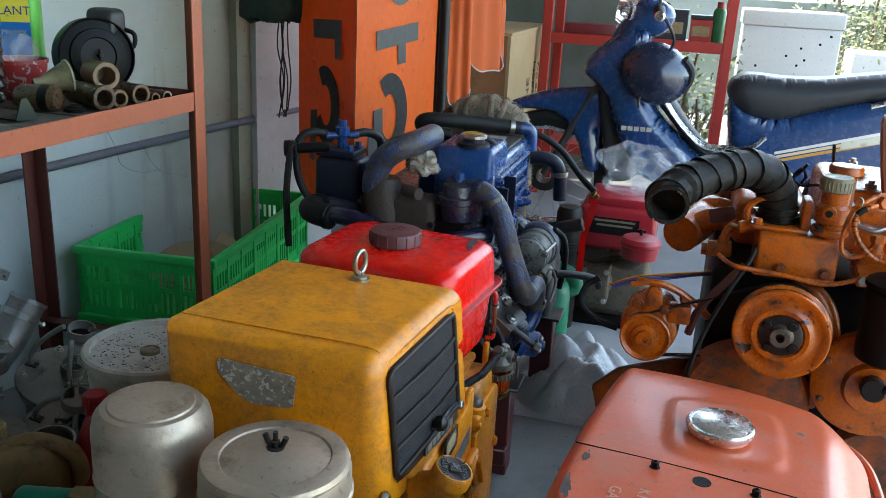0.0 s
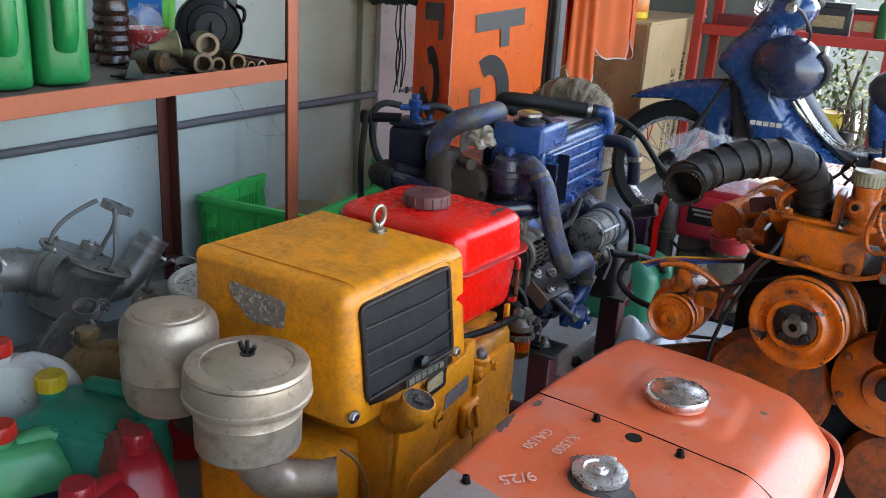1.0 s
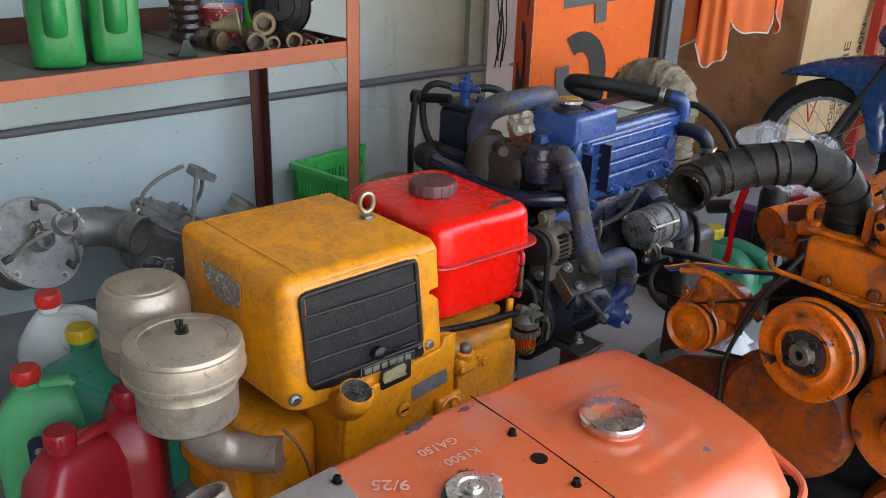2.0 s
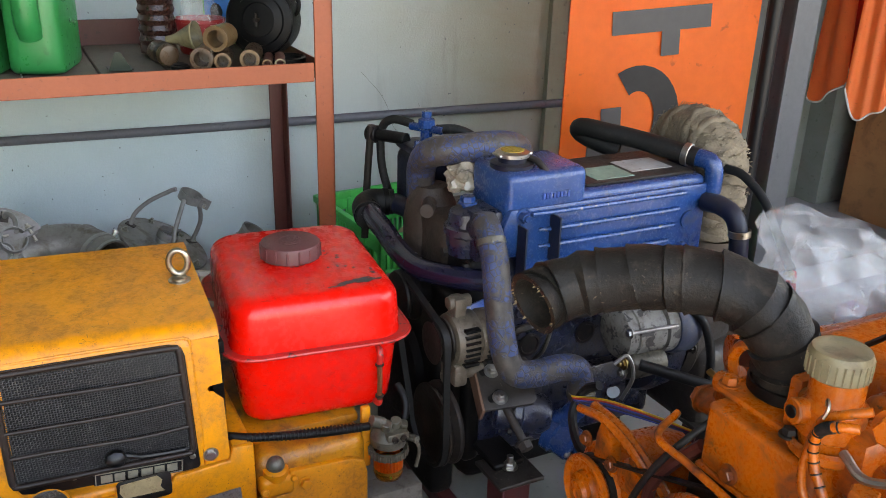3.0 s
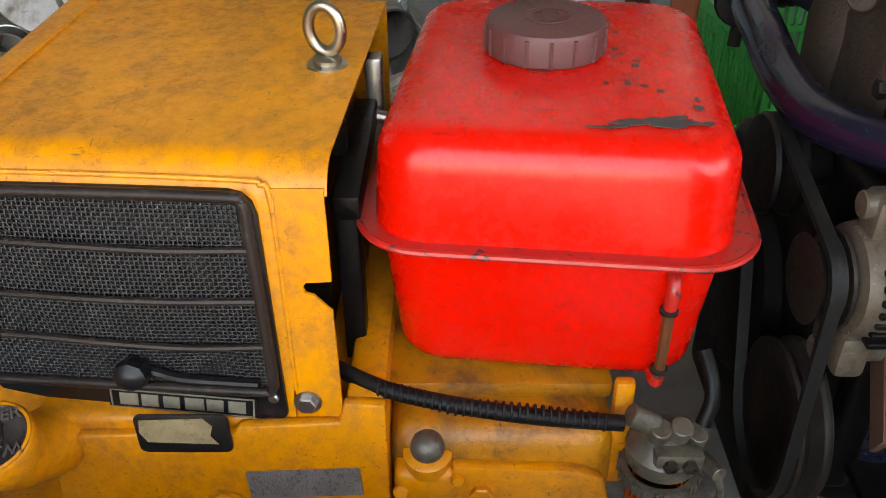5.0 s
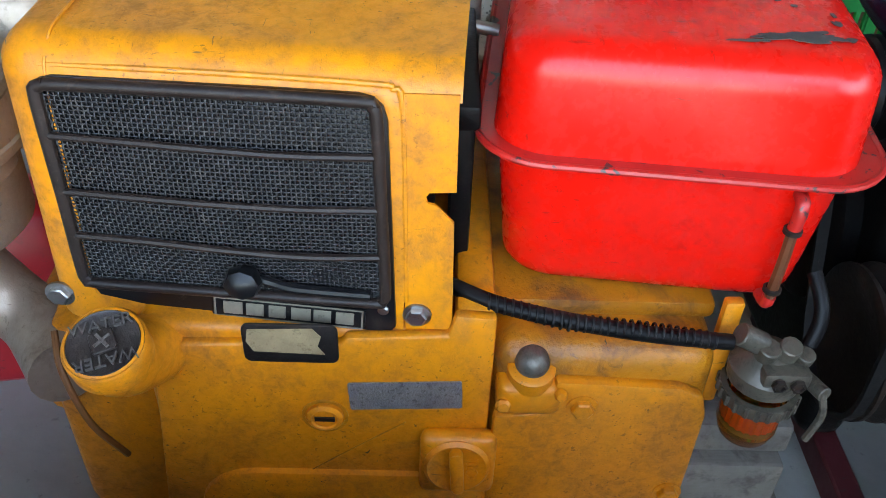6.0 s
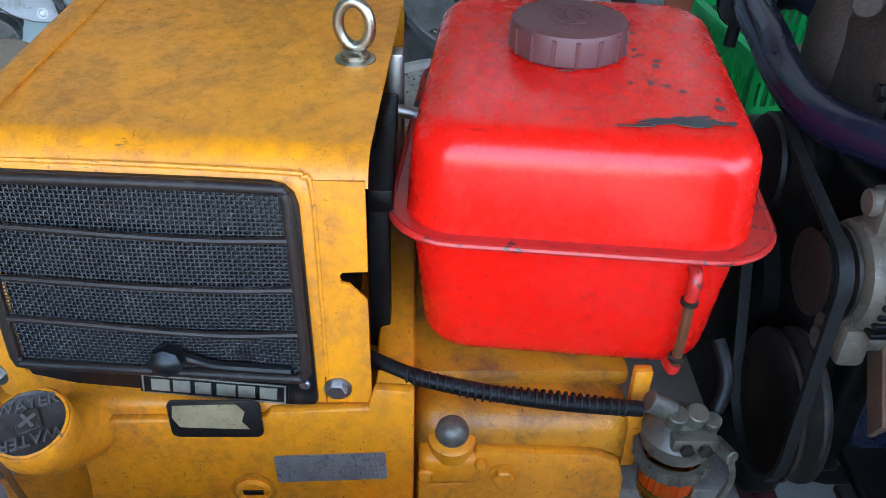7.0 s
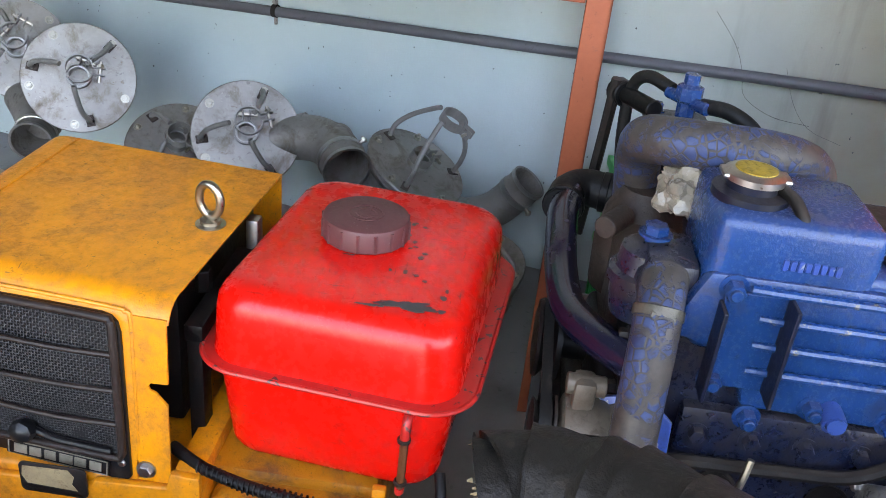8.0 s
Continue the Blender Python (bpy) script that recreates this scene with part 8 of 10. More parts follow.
# ---- green crates ----
def crate_at(x0, y0, x1, y1, z0, z1, label):
    t = thing("plastic_crate", (x0 + x1) / 2, (y0 + y1) / 2, z0, label, "crate", group="stacked crates")
    redrawn(t, CRATE_TURN)
    h = z1 - z0
    part("base", box(x0 + 0.012, y0 + 0.012, z0, x1 - 0.012, y1 - 0.012, z0 + 0.008), GREEN_CRATE, t)
    bm = B()
    lip = 0.014
    for a in ((x0 - lip, y0 - lip, x1 + lip, y0 + 0.004), (x0 - lip, y1 - 0.004, x1 + lip, y1 + lip), (x0 - lip, y0, x0 + 0.004, y1), (x1 - 0.004, y0, x1 + lip, y1)):
        put(bm, box(a[0], a[1], z1 - 0.022, a[2], a[3], z1, 0.003, 2))
    part("rim", bm, GREEN_CRATE, t)
    for (ax, ay, bx, by) in ((x0, y0, x1, y0), (x0, y1, x1, y1), (x0, y0, x0, y1), (x1, y0, x1, y1)):
        length = math.hypot(bx - ax, by - ay)
        ux, uy = (bx - ax) / length, (by - ay) / length
        bays = max(3, round(length / 0.085))
        c0, c1 = (ax - abs(uy) * 0.003, ay - abs(ux) * 0.003), (bx + abs(uy) * 0.003, by + abs(ux) * 0.003)
        side = part("band", box(c0[0], c0[1], z1 - 0.052, c1[0], c1[1], z1 - 0.020), GREEN_CRATE, t, smooth=False)
        for z, w in ((z0 + 0.012, 0.024), (z0 + h * 0.46, 0.014)):
            part("band", box(c0[0], c0[1], z - w / 2, c1[0], c1[1], z + w / 2), GREEN_CRATE, t, smooth=False)
        for k in range(bays + 1):
            s = length * k / bays
            part("post", box(ax + ux * s - 0.006, ay + uy * s - 0.006, z0, ax + ux * s + 0.006, ay + uy * s + 0.006, z1 - 0.02), GREEN_CRATE, side, smooth=False)
        n = int(length / 0.0165)
        for k in range(1, n):
            s = length * k / n
            part("slat", box(ax + ux * s - 0.0038, ay + uy * s - 0.0038, z0 + 0.01, ax + ux * s + 0.0032, ay + uy * s + 0.0032, z1 - 0.03), GREEN_CRATE, side, smooth=False)
        # closed panel round the grip
        s0, s1 = length * 0.40, length * 0.60
        part("grip_panel", box(ax + ux * s0 - abs(uy) * 0.002, ay + uy * s0 - abs(ux) * 0.002, z0 + h * 0.25, ax + ux * s1 + abs(uy) * 0.002, ay + uy * s1 + abs(ux) * 0.002, z0 + h * 0.62), GREEN_CRATE, side, smooth=False)
    return t


CRATE_TURN = Matrix.Translation((-1.297, 2.262, 0)) @ pose(0, 0, 0, 0, 0, 6)
crate_at(-0.190, -0.370, 0.175, 0.352, 0.190, 0.376, "green slatted plastic crate stacked on another, holding cardboard")
crate_at(-0.190, -0.370, 0.175, 0.352, 0.0, 0.188, "green slatted plastic crate on the floor under another")
cb = thing("cardboard_box", -1.21, 2.15, 0.204, "open brown cardboard box lying inside the crate", "cardboard box")
redrawn(cb, CRATE_TURN @ Matrix.Translation((1.215, -2.18, -0.006)))
part("walls", box(-1.36, 2.00, 0.204, -1.08, 2.44, 0.215, 0.002, 1), CARDBOARD, cb)
arc = [(0.15 * math.cos(math.pi * k / 16), 0.125 * math.sin(math.pi * k / 16)) for k in range(17)]
part("curved_flap", plate(arc, 0.004, facing(-1.20, 2.06, 0.216, (0.35, -0.75, 0.55))), CARDBOARD, cb, "curved cardboard flap leaning in the crate")
part("flap", plate([(-0.14, 0), (0.14, 0), (0.12, 0.10), (-0.11, 0.11)], 0.004, facing(-1.15, 2.24, 0.216, (0.7, 0.2, 0.7))), CARDBOARD, cb)

# ---- white bucket ----
bkt = thing("bucket", -0.865, 1.335, 0.0, "white plastic bucket with dusty lid and small bung", "bucket")
redrawn(bkt, sized(1.0, (-0.865, 1.335, 0.0), (-0.925, 1.43, 0.0)) @ Matrix.Diagonal((1, 1, 0.86, 1)))
part("body", lathe([(0.105, 0), (0.11, 0.004), (0.128, 0.40), (0.132, 0.402), (0.132, 0.414), (0.128, 0.416)], (-0.865, 1.335, 0.0), (-0.865, 1.335, 1), 40), WHITE_PLASTIC, bkt)
blid = part("lid", lathe([(0.130, 0.0), (0.136, 0.002), (0.136, 0.016), (0.131, 0.020), (0.121, 0.019), (0.119, 0.008), (0.0, 0.009)], (-0.865, 1.335, 0.412), (-0.865, 1.335, 1), 48), WHITE_PLASTIC, bkt, "white lid covered with grey grit")
part("bung", lathe([(0.019, 0), (0.019, 0.008), (0.016, 0.010), (0.014, 0.007), (0, 0.007)], (-0.862, 1.315, 0.421), (-0.862, 1.315, 1), 24), GREASE_CAP, blid)
rng = random.Random(21)
bm = B()
for k in range(260):
    a, r = rng.uniform(0, 6.28), 0.115 * math.sqrt(rng.random())
    s = rng.uniform(0.0006, 0.0022)
    c = Vector((-0.865 + r * math.cos(a), 1.335 + r * math.sin(a), 0.4215))
    put(bm, box(c.x - s, c.y - s * rng.uniform(0.4, 1), c.z, c.x + s, c.y + s * rng.uniform(0.4, 1), c.z + s * 0.6))
tagged(part("grit", bm, surface("grey_grit", (0.20, 0.18, 0.15), 0.9), blid, smooth=False), kind="stuff")

# ---- jugs on the floor ----
t = canister("jerrycan", -0.835, 0.965, 0.0, 14, 0.27, 0.18, 0.295, TEAL_JUG, "dark teal plastic jerrycan with yellow screw cap", surface("yellow_cap_plastic", (0.62, 0.42, 0.02), 0.4, shade=0.8, big=14, fine=80), 0.027, False, cap_x=-0.078)
part("grip_bar", box(-0.045, 0.035, 0.262, 0.115, 0.072, 0.312, 0.014, 4), TEAL_JUG, t)
part("ridge", box(-0.118, -0.078, 0.225, 0.122, 0.078, 0.270, 0.018, 4), TEAL_JUG, t)
well = part("grip_well", plate(rounded(0.15, 0.062, 0.012), 0.004, pose(0.035, -0.022, 0.2695), 0.001), TEAL_JUG, t, "recessed grip well")
loop = rounded(0.158, 0.070, 0.016)
part("well_rim", tube([(0.035 + a, -0.022 + b, 0.2735) for a, b in loop + loop[:1]], 0.0065, 8, 1), TEAL_JUG, well)
for k in range(3):
    part("moulded_bar", box(-0.015 + 0.005 * k, -0.036 + 0.012 * k, 0.2733, 0.085 - 0.006 * k, -0.031 + 0.012 * k, 0.2745), TEAL_JUG, well)
for x, y in ((-0.02, -0.066), (0.105, 0.015)):
    part("stud", lathe([(0.010, 0), (0.010, 0.005), (0.007, 0.008), (0, 0.008)], (x, y, 0.268), (x, y, 1), 16), TEAL_JUG, t)
part("sticker", plate(rounded(0.05, 0.03, 0.003), 0.001, pose(0.07, 0.053, 0.3122)), PAPER, t)
canister("jug", -1.045, 0.965, 0.0, 40, 0.19, 0.12, 0.315, surface("milky_plastic", (0.62, 0.62, 0.57), 0.4, shade=0.85, big=7, fine=50), "milky white plastic jug with red cap", RED_CAP, 0.026)
gj = canister("jug", -0.870, 0.845, 0.0, 60, 0.19, 0.125, 0.262, surface("green_bottle_plastic", (0.07, 0.42, 0.16), 0.36, shade=0.85, big=7, fine=50), "green plastic oil jug with red cap and dark label", RED_CAP, 0.026)
gl = part("label", plate(rounded(0.10, 0.13, 0.02), 0.001, facing(0.02, -0.0655, 0.12, (0, -1, 0))), surface("navy_label", (0.015, 0.03, 0.06), 0.4), gj)
for dx, dz in ((-0.03, 0.15), (-0.008, 0.145), (0.012, 0.15)):
    part("label_mark", plate(circle(0.009, 16), 0.0006, facing(0.02 + dx, -0.0667, dz, (0, -1, 0))), WHITE_PLASTIC, gl)
part("label_bar", plate(rounded(0.06, 0.014, 0.003), 0.0006, facing(0.02, -0.0667, 0.085, (0, -1, 0))), WHITE_PLASTIC, gl)
rj = canister("jug", -0.680, 0.930, 0.0, 150, 0.20, 0.115, 0.285, RED_JUG, "dark red plastic oil jug with ribbed shoulder", RED_JUG, 0.024)
rl = part("label", plate([(-0.045, -0.07), (0.045, -0.07), (0.03, 0.05), (-0.03, 0.05)], 0.001, facing(-0.01, 0.0605, 0.11, (0, 1, 0))), surface("yellow_paper_label", (0.55, 0.45, 0.2), 0.5, shade=0.8), rj)
for k in range(6):
    a = 2 * math.pi * k / 6
    part("label_dot", plate(circle(0.006, 6), 0.0006, facing(-0.01 + 0.015 * math.cos(a), 0.0617, 0.12 + 0.015 * math.sin(a), (0, 1, 0))), BLACK, rl)
canister("jug", -0.640, 0.810, 0.0, 100, 0.19, 0.115, 0.262, RED_JUG, "dark red plastic oil jug with red cap", RED_JUG, 0.027)
GOLD = surface("dull_gold_plastic", (0.32, 0.21, 0.085), 0.45, shade=0.6, big=9, fine=60, dirt=(0.07, 0.05, 0.035), dirt_at=0.52)
canister("jug", -1.045, 1.165, 0.0, 30, 0.20, 0.12, 0.27, GOLD, "dirty gold plastic oil jug with ribbed cap", GOLD, 0.024)
canister("jug", -0.93, 1.275, 0.0, 20, 0.11, 0.09, 0.30, RED_JUG, "slim dark red oil bottle with red cap", RED_JUG, 0.022, False)

# ---- heap of steel exhaust parts by the wall ----
def u_clamp(p, n, r, parent, way=(0, 1, 0)):
    """A split clamp ring with two bolted ears, its axis along n."""
    p, n = Vector(p), Vector(n).normalized()
    e = (Vector(way) - n * n.dot(Vector(way))).normalized()
    f = n.cross(e)
    bm = B()
    rings = []
    for k in range(25):
        a = radians(14 + 332 * k / 24)
        d = e * math.cos(a) + f * math.sin(a)
        rings.append([bm.verts.new(p + d * rr + n * h) for rr, h in ((r, -0.011), (r + 0.003, -0.011), (r + 0.003, 0.011), (r, 0.011))])
    for a, b in zip(rings, rings[1:]):
        for k in range(4):
            bm.faces.new((a[k], a[(k + 1) % 4], b[(k + 1) % 4], b[k]))
    bm.faces.new(rings[0][::-1])
    bm.faces.new(rings[-1])
    cl = part("clamp", bm, ARM_STEEL, parent)
    m = Matrix((e, f, n)).transposed().to_4x4()
    m.translation = p
    for s in (-1, 1):
        ear = box(r - 0.001, s * 0.0075 - 0.0015, -0.011, r + 0.026, s * 0.0075 + 0.0015, 0.011, 0.001, 1)
        ear.transform(m)
        part("clamp_ear", ear, ARM_STEEL, cl)
    part("clamp_bolt", put(rod(m @ Vector((r + 0.015, -0.024, 0)), m @ Vector((r + 0.015, 0.022, 0)), 0.004, seg=8), hexbolt(m @ Vector((r + 0.015, 0.010, 0)), f, 0.0075, 0.006, False)), ZINC, cl)
    return cl


def silencer(x, y, z, n, spin, label, r=0.120, pipe=(), pr=0.050, deep=0.12, tall=0.125, rest=None):
    """An exhaust silencer: a bolted disc on a drum, three bent rods that bear a clamp, a clamp on the hub and a bent outlet."""
    n = Vector(n).normalized()
    c = Vector((x, y, z))
    t = thing("silencer", x, y, rest if rest is not None else max(0.0, z - r), label, "exhaust part", group="exhaust parts by the wall")
    m = facing(x, y, z, n, (0.1, 0.2, 1)) @ pose(0, 0, 0, 0, 0, spin)
    at = lambda a, q, h: m @ Vector((q * math.cos(radians(a)), q * math.sin(radians(a)), h))
    disc = part("disc", lathe([(r * 0.985, -0.003), (r, -0.001), (r, 0.002), (r * 0.985, 0.004), (r * 0.3, 0.0046), (r * 0.17, 0.005), (r * 0.16, -0.02), (0, -0.02)], c, c + n, 52), STAINLESS, t)
    for k in range(5):
        part("bolt", put(hexbolt(at(72 * k + 20, r * 0.86, 0.004), n, 0.0075, 0.007), rod(at(72 * k + 20, r * 0.86, 0.010), at(72 * k + 20, r * 0.86, 0.016), 0.004, seg=8)), ZINC, disc)
    part("drum", lathe([(r * 0.90, -0.004), (r * 0.90, -0.020), (r * 0.84, -0.035), (r * 0.76, -deep), (r * 0.66, -deep - 0.012), (0, -deep - 0.014)], c, c + n, 40), STAINLESS, t, "dull welded steel drum")
    part("drum_seam", lathe([(r * 0.895, -0.018), (r * 0.93, -0.020), (r * 0.93, -0.026), (r * 0.88, -0.028)], c, c + n, 40), STEEL, t)
    part("hub", lathe([(r * 0.16, 0.0), (r * 0.20, 0.003), (r * 0.20, 0.026), (r * 0.17, 0.026), (r * 0.16, -0.018)], c, c + n, 26), STEEL, t)
    u_clamp(at(0, 0, 0.030), n, 0.024, t, at(40, 1, 0) - at(0, 0, 0))
    u_clamp(at(0, 0.012, tall), n, 0.027, t, at(-35, 1, 0) - at(0, 0, 0))
    for a in (20, 140, 255):
        part("arm", tube([at(a, r * 0.80, 0.003), at(a, r * 0.81, tall * 0.28), at(a - 6, r * 0.66, tall * 0.58), at(a - 12, r * 0.36, tall * 0.92), at(a - 14, 0.032, tall)], 0.0058, 10, 5), ARM_STEEL, t)
        foot = box(-0.013, -0.009, 0, 0.013, 0.009, 0.004, 0.001, 1)
        foot.transform(Matrix.Translation(at(a, r * 0.80, 0.004)) @ m.to_3x3().to_4x4() @ pose(0, 0, 0, 0, 0, a))
        part("arm_foot", foot, RUSTY, t)
    if pipe:
        pp = part("outlet_pipe", tube([Vector(p) for p in pipe], pr, 30, 7, hollow=0.93), STAINLESS, t, "bent steel outlet pipe, heat-stained")
        q = Vector(pipe[-1])
        d = (q - Vector(pipe[-2])).normalized()
        part("pipe_lip", lathe([(pr * 0.95, -0.006), (pr * 1.05, -0.006), (pr * 1.05, 0.003), (pr * 0.95, 0.003)], q, q + d, 34), STEEL, pp)
        part("pipe_band", lathe([(pr, -0.004), (pr * 1.06, -0.003), (pr * 1.06, 0.010), (pr, 0.011)], q - d * 0.045, q, 34), STEEL, pp)
        e = d.orthogonal().normalized()
        part("band_bolt", put(rod(q - d * 0.042 + e * pr * 1.02, q - d * 0.042 + e * (pr * 1.02 + 0.018), 0.005, seg=8), hexbolt(q - d * 0.042 + e * (pr * 1.02 + 0.010), e, 0.008, 0.006, False)), ZINC, pp)
    return t


silencer(-1.470, 0.650, 0.392, (0.84, 0.36, 0.42), 35, "bright steel exhaust silencer leaning on the heap", r=0.124, rest=0.0)
silencer(-1.60, 0.43, 0.40, (0.80, 0.45, 0.40), 100, "grey steel exhaust silencer leaning in the heap", rest=0.0, pipe=[(-1.57, 0.45, 0.29), (-1.52, 0.50, 0.265), (-1.46, 0.54, 0.255), (-1.40, 0.555, 0.25)], pr=0.046)
silencer(-1.402, 1.060, 0.336, (0.82, 0.24, 0.50), 60, "steel exhaust silencer with a wide bent outlet", rest=0.0, pipe=[(-1.455, 1.08, 0.300), (-1.455, 1.15, 0.322), (-1.440, 1.215, 0.330), (-1.405, 1.265, 0.322), (-1.345, 1.300, 0.309)], pr=0.052)
silencer(-1.50, 0.86, 0.245, (0.55, 0.15, 0.82), 10, "dull steel exhaust silencer lying low in the heap", rest=0.0, tall=0.05, pipe=[(-1.50, 0.86, 0.16), (-1.44, 0.80, 0.17), (-1.38, 0.76, 0.20)], pr=0.048)
silencer(-1.430, 1.440, 0.300, (0.18, 0.42, 0.88), -60, "steel exhaust silencer with its clamp stand upright", rest=0.0, deep=0.15, tall=0.150, pipe=[(-1.47, 1.50, 0.185), (-1.475, 1.565, 0.175), (-1.475, 1.625, 0.200), (-1.468, 1.668, 0.248), (-1.460, 1.695, 0.285)], pr=0.043)
silencer(-1.250, 1.270, 0.150, (0.28, -0.12, 0.95), 80, "dark steel exhaust silencer lying near the jugs", rest=0.0, deep=0.10)
silencer(-1.265, 1.590, 0.160, (0.25, -0.10, 0.95), 25, "dark steel exhaust silencer lying near the crate", rest=0.0, deep=0.10, tall=0.13)
silencer(-1.130, 1.435, 0.120, (0.30, -0.20, 0.93), 140, "dark steel exhaust silencer on the floor by the bucket", rest=0.0, deep=0.09, tall=0.10, pipe=[(-1.12, 1.36, 0.06), (-1.09, 1.32, 0.10), (-1.07, 1.29, 0.16), (-1.065, 1.285, 0.205)], pr=0.042)
bar_ = solid("angle_bar", put(box(-1.53, 1.800, 0.16, -1.02, 1.804, 0.20, 0.001, 1), box(-1.53, 1.764, 0.196, -1.02, 1.800, 0.20, 0.001, 1)), SHELF_DARK, "dark brown angle-iron bar across the shelf's feet", "bar")

# ---- banner, column, parasol ----
ban = thing("banner", -0.80, 2.48, 0.40, "orange vinyl banner with big black lettering hanging upside down", "banner")
BP, BQ = Vector((-0.838, 2.250, 0)), Vector((-0.765, 2.735, 0))
BU = (BQ - BP).normalized()
BN = Vector((BU.y, -BU.x, 0))


def cloth(p, q, z0, z1, waves, amp, seed, n=40, m=16, thick=0.0012):
    """A hanging sheet from p to q with soft folds."""
    bm = B()
    u = (q - p)
    nrm = Vector((u.y, -u.x, 0)).normalized()
    grid = []
    for i in range(n + 1):
        s = i / n
        col = []
        for j in range(m + 1):
            t = j / m
            off = amp * (math.sin(waves * s * 2 * math.pi + seed) + 0.4 * math.sin(waves * 2.3 * s * 6.28 + seed * 2 + t))
            c = p + u * s + nrm * off * (0.6 + 0.4 * t)
            col.append(bm.verts.new((c.x, c.y, z0 + (z1 - z0) * t)))
        grid.append(col)
    for i in range(n):
        for j in range(m):
            bm.faces.new((grid[i][j], grid[i + 1][j], grid[i + 1][j + 1], grid[i][j + 1]))
    bmesh.ops.solidify(bm, geom=list(bm.faces), thickness=thick)
    return bm


part("front_sheet", cloth(BP, BQ, 0.42, 1.75, 1.0, 0.0015, 0.5), CLOTH_ORANGE, ban)
part("side_sheet", cloth(Vector((-1.135, 2.53, 0)), BP + Vector((-0.001, 0, 0)), 0.42, 1.75, 2.0, 0.0012, 1.5), CLOTH_ORANGE, ban)


def on_banner(s, z, out=0.0034):
    c = BP + BU * s + BN * out
    return facing(c.x, c.y, z, BN) @ pose(0, 0, 0, 0, 0, 4)


def hook(m, r, w):
    """The round letter: a bowl open to the upper left, a block at the lower left and a foot bar."""
    bm = B()
    n = 22
    pts = []
    a0, a1 = radians(118), radians(-150)
    outer = [(r * math.cos(a0 + (a1 - a0) * k / n), r * 1.12 * math.sin(a0 + (a1 - a0) * k / n)) for k in range(n + 1)]
    inner = [((r - w) * math.cos(a0 + (a1 - a0) * k / n), (r * 1.12 - w * 0.9) * math.sin(a0 + (a1 - a0) * k / n)) for k in range(n + 1)]
    vo = [bm.verts.new((x, y, 0)) for x, y in outer]
    vi = [bm.verts.new((x, y, 0)) for x, y in inner]
    for k in range(n):
        bm.faces.new((vo[k], vo[k + 1], vi[k + 1], vi[k]))
    put(bm, plate([(-r * 1.10, -r * 0.25), (-r * 0.62, -r * 0.18), (-r * 0.70, -r * 0.75), (-r * 0.95, -r * 1.75), (-r * 1.25, -r * 1.7)], 0.0004, Matrix()))
    bmesh.ops.solidify(bm, geom=list(bm.faces), thickness=0.0004)
    bm.transform(m)
    return bm


part("letter", plate([(-0.118, 0.030), (0.135, 0.030), (0.135, -0.022), (0.055, -0.022), (0.055, -0.078), (0.008, -0.078), (0.008, -0.022), (-0.118, -0.022)], 0.0005, on_banner(0.222, 0.912)), INK, ban, "black block letter")
part("letter", hook(on_banner(0.190, 0.690), 0.112, 0.066), INK, ban, "black round letter")
part("letter", lathe([(0.040, 0.0), (0.095, 0.0), (0.095, 0.0004), (0.040, 0.0004)], on_banner(0.235, 1.095).translation, on_banner(0.235, 1.095) @ Vector((0, 0, 1)), 40), INK, ban, "black round letter")
part("letter_block", plate(rounded(0.052, 0.095, 0.002), 0.0006, on_banner(0.124, 0.672, 0.0037)), INK, ban)
SU = (BP - Vector((-1.135, 2.53, 0))).normalized()
SN = Vector((SU.y, -SU.x, 0))
for s, z, kind in ((0.225, 0.925, 0), (0.215, 0.715, 1)):
    c = Vector((-1.135, 2.53, 0)) + SU * s + SN * 0.004
    m = facing(c.x, c.y, z, SN) @ pose(0, 0, 0, 0, 0, 3)
    part("letter", hook(m, 0.10, 0.060) if kind else plate([(-0.10, 0.03), (0.095, 0.03), (0.095, -0.075), (0.05, -0.075), (0.05, -0.022), (-0.10, -0.022)], 0.0005, m), INK, ban, "black letter on the folded side")
pole = solid("banner_pole", rod((-0.748, 2.765, 0.0), (-0.748, 2.765, 2.2), 0.017, seg=14), BLACK, "black round pole holding the banner", "pole")
col = thing("steel_column", -0.79, 2.88, 0.0, "grey painted steel column", "column")
redrawn(col, Matrix.Translation((-0.045, 0.045, 0.0)))
part("web", box(-0.835, 2.875, 0.0, -0.755, 2.883, 2.6), STEEL_BEAM, col)
part("flange", box(-0.843, 2.84, 0.0, -0.835, 2.92, 2.6), STEEL_BEAM, col)
part("flange", box(-0.755, 2.84, 0.0, -0.747, 2.92, 2.6), STEEL_BEAM, col)

par = thing("parasol", -0.83, 3.44, 0.70, "folded coral parasol with white scalloped edging hung from the ceiling", "parasol")
redrawn(par, Matrix.Translation((-0.08, 0.0, 0.0)))
part("pole", rod((-0.83, 3.44, 0.80), (-0.83, 3.44, 2.6), 0.014), BLACK, par)


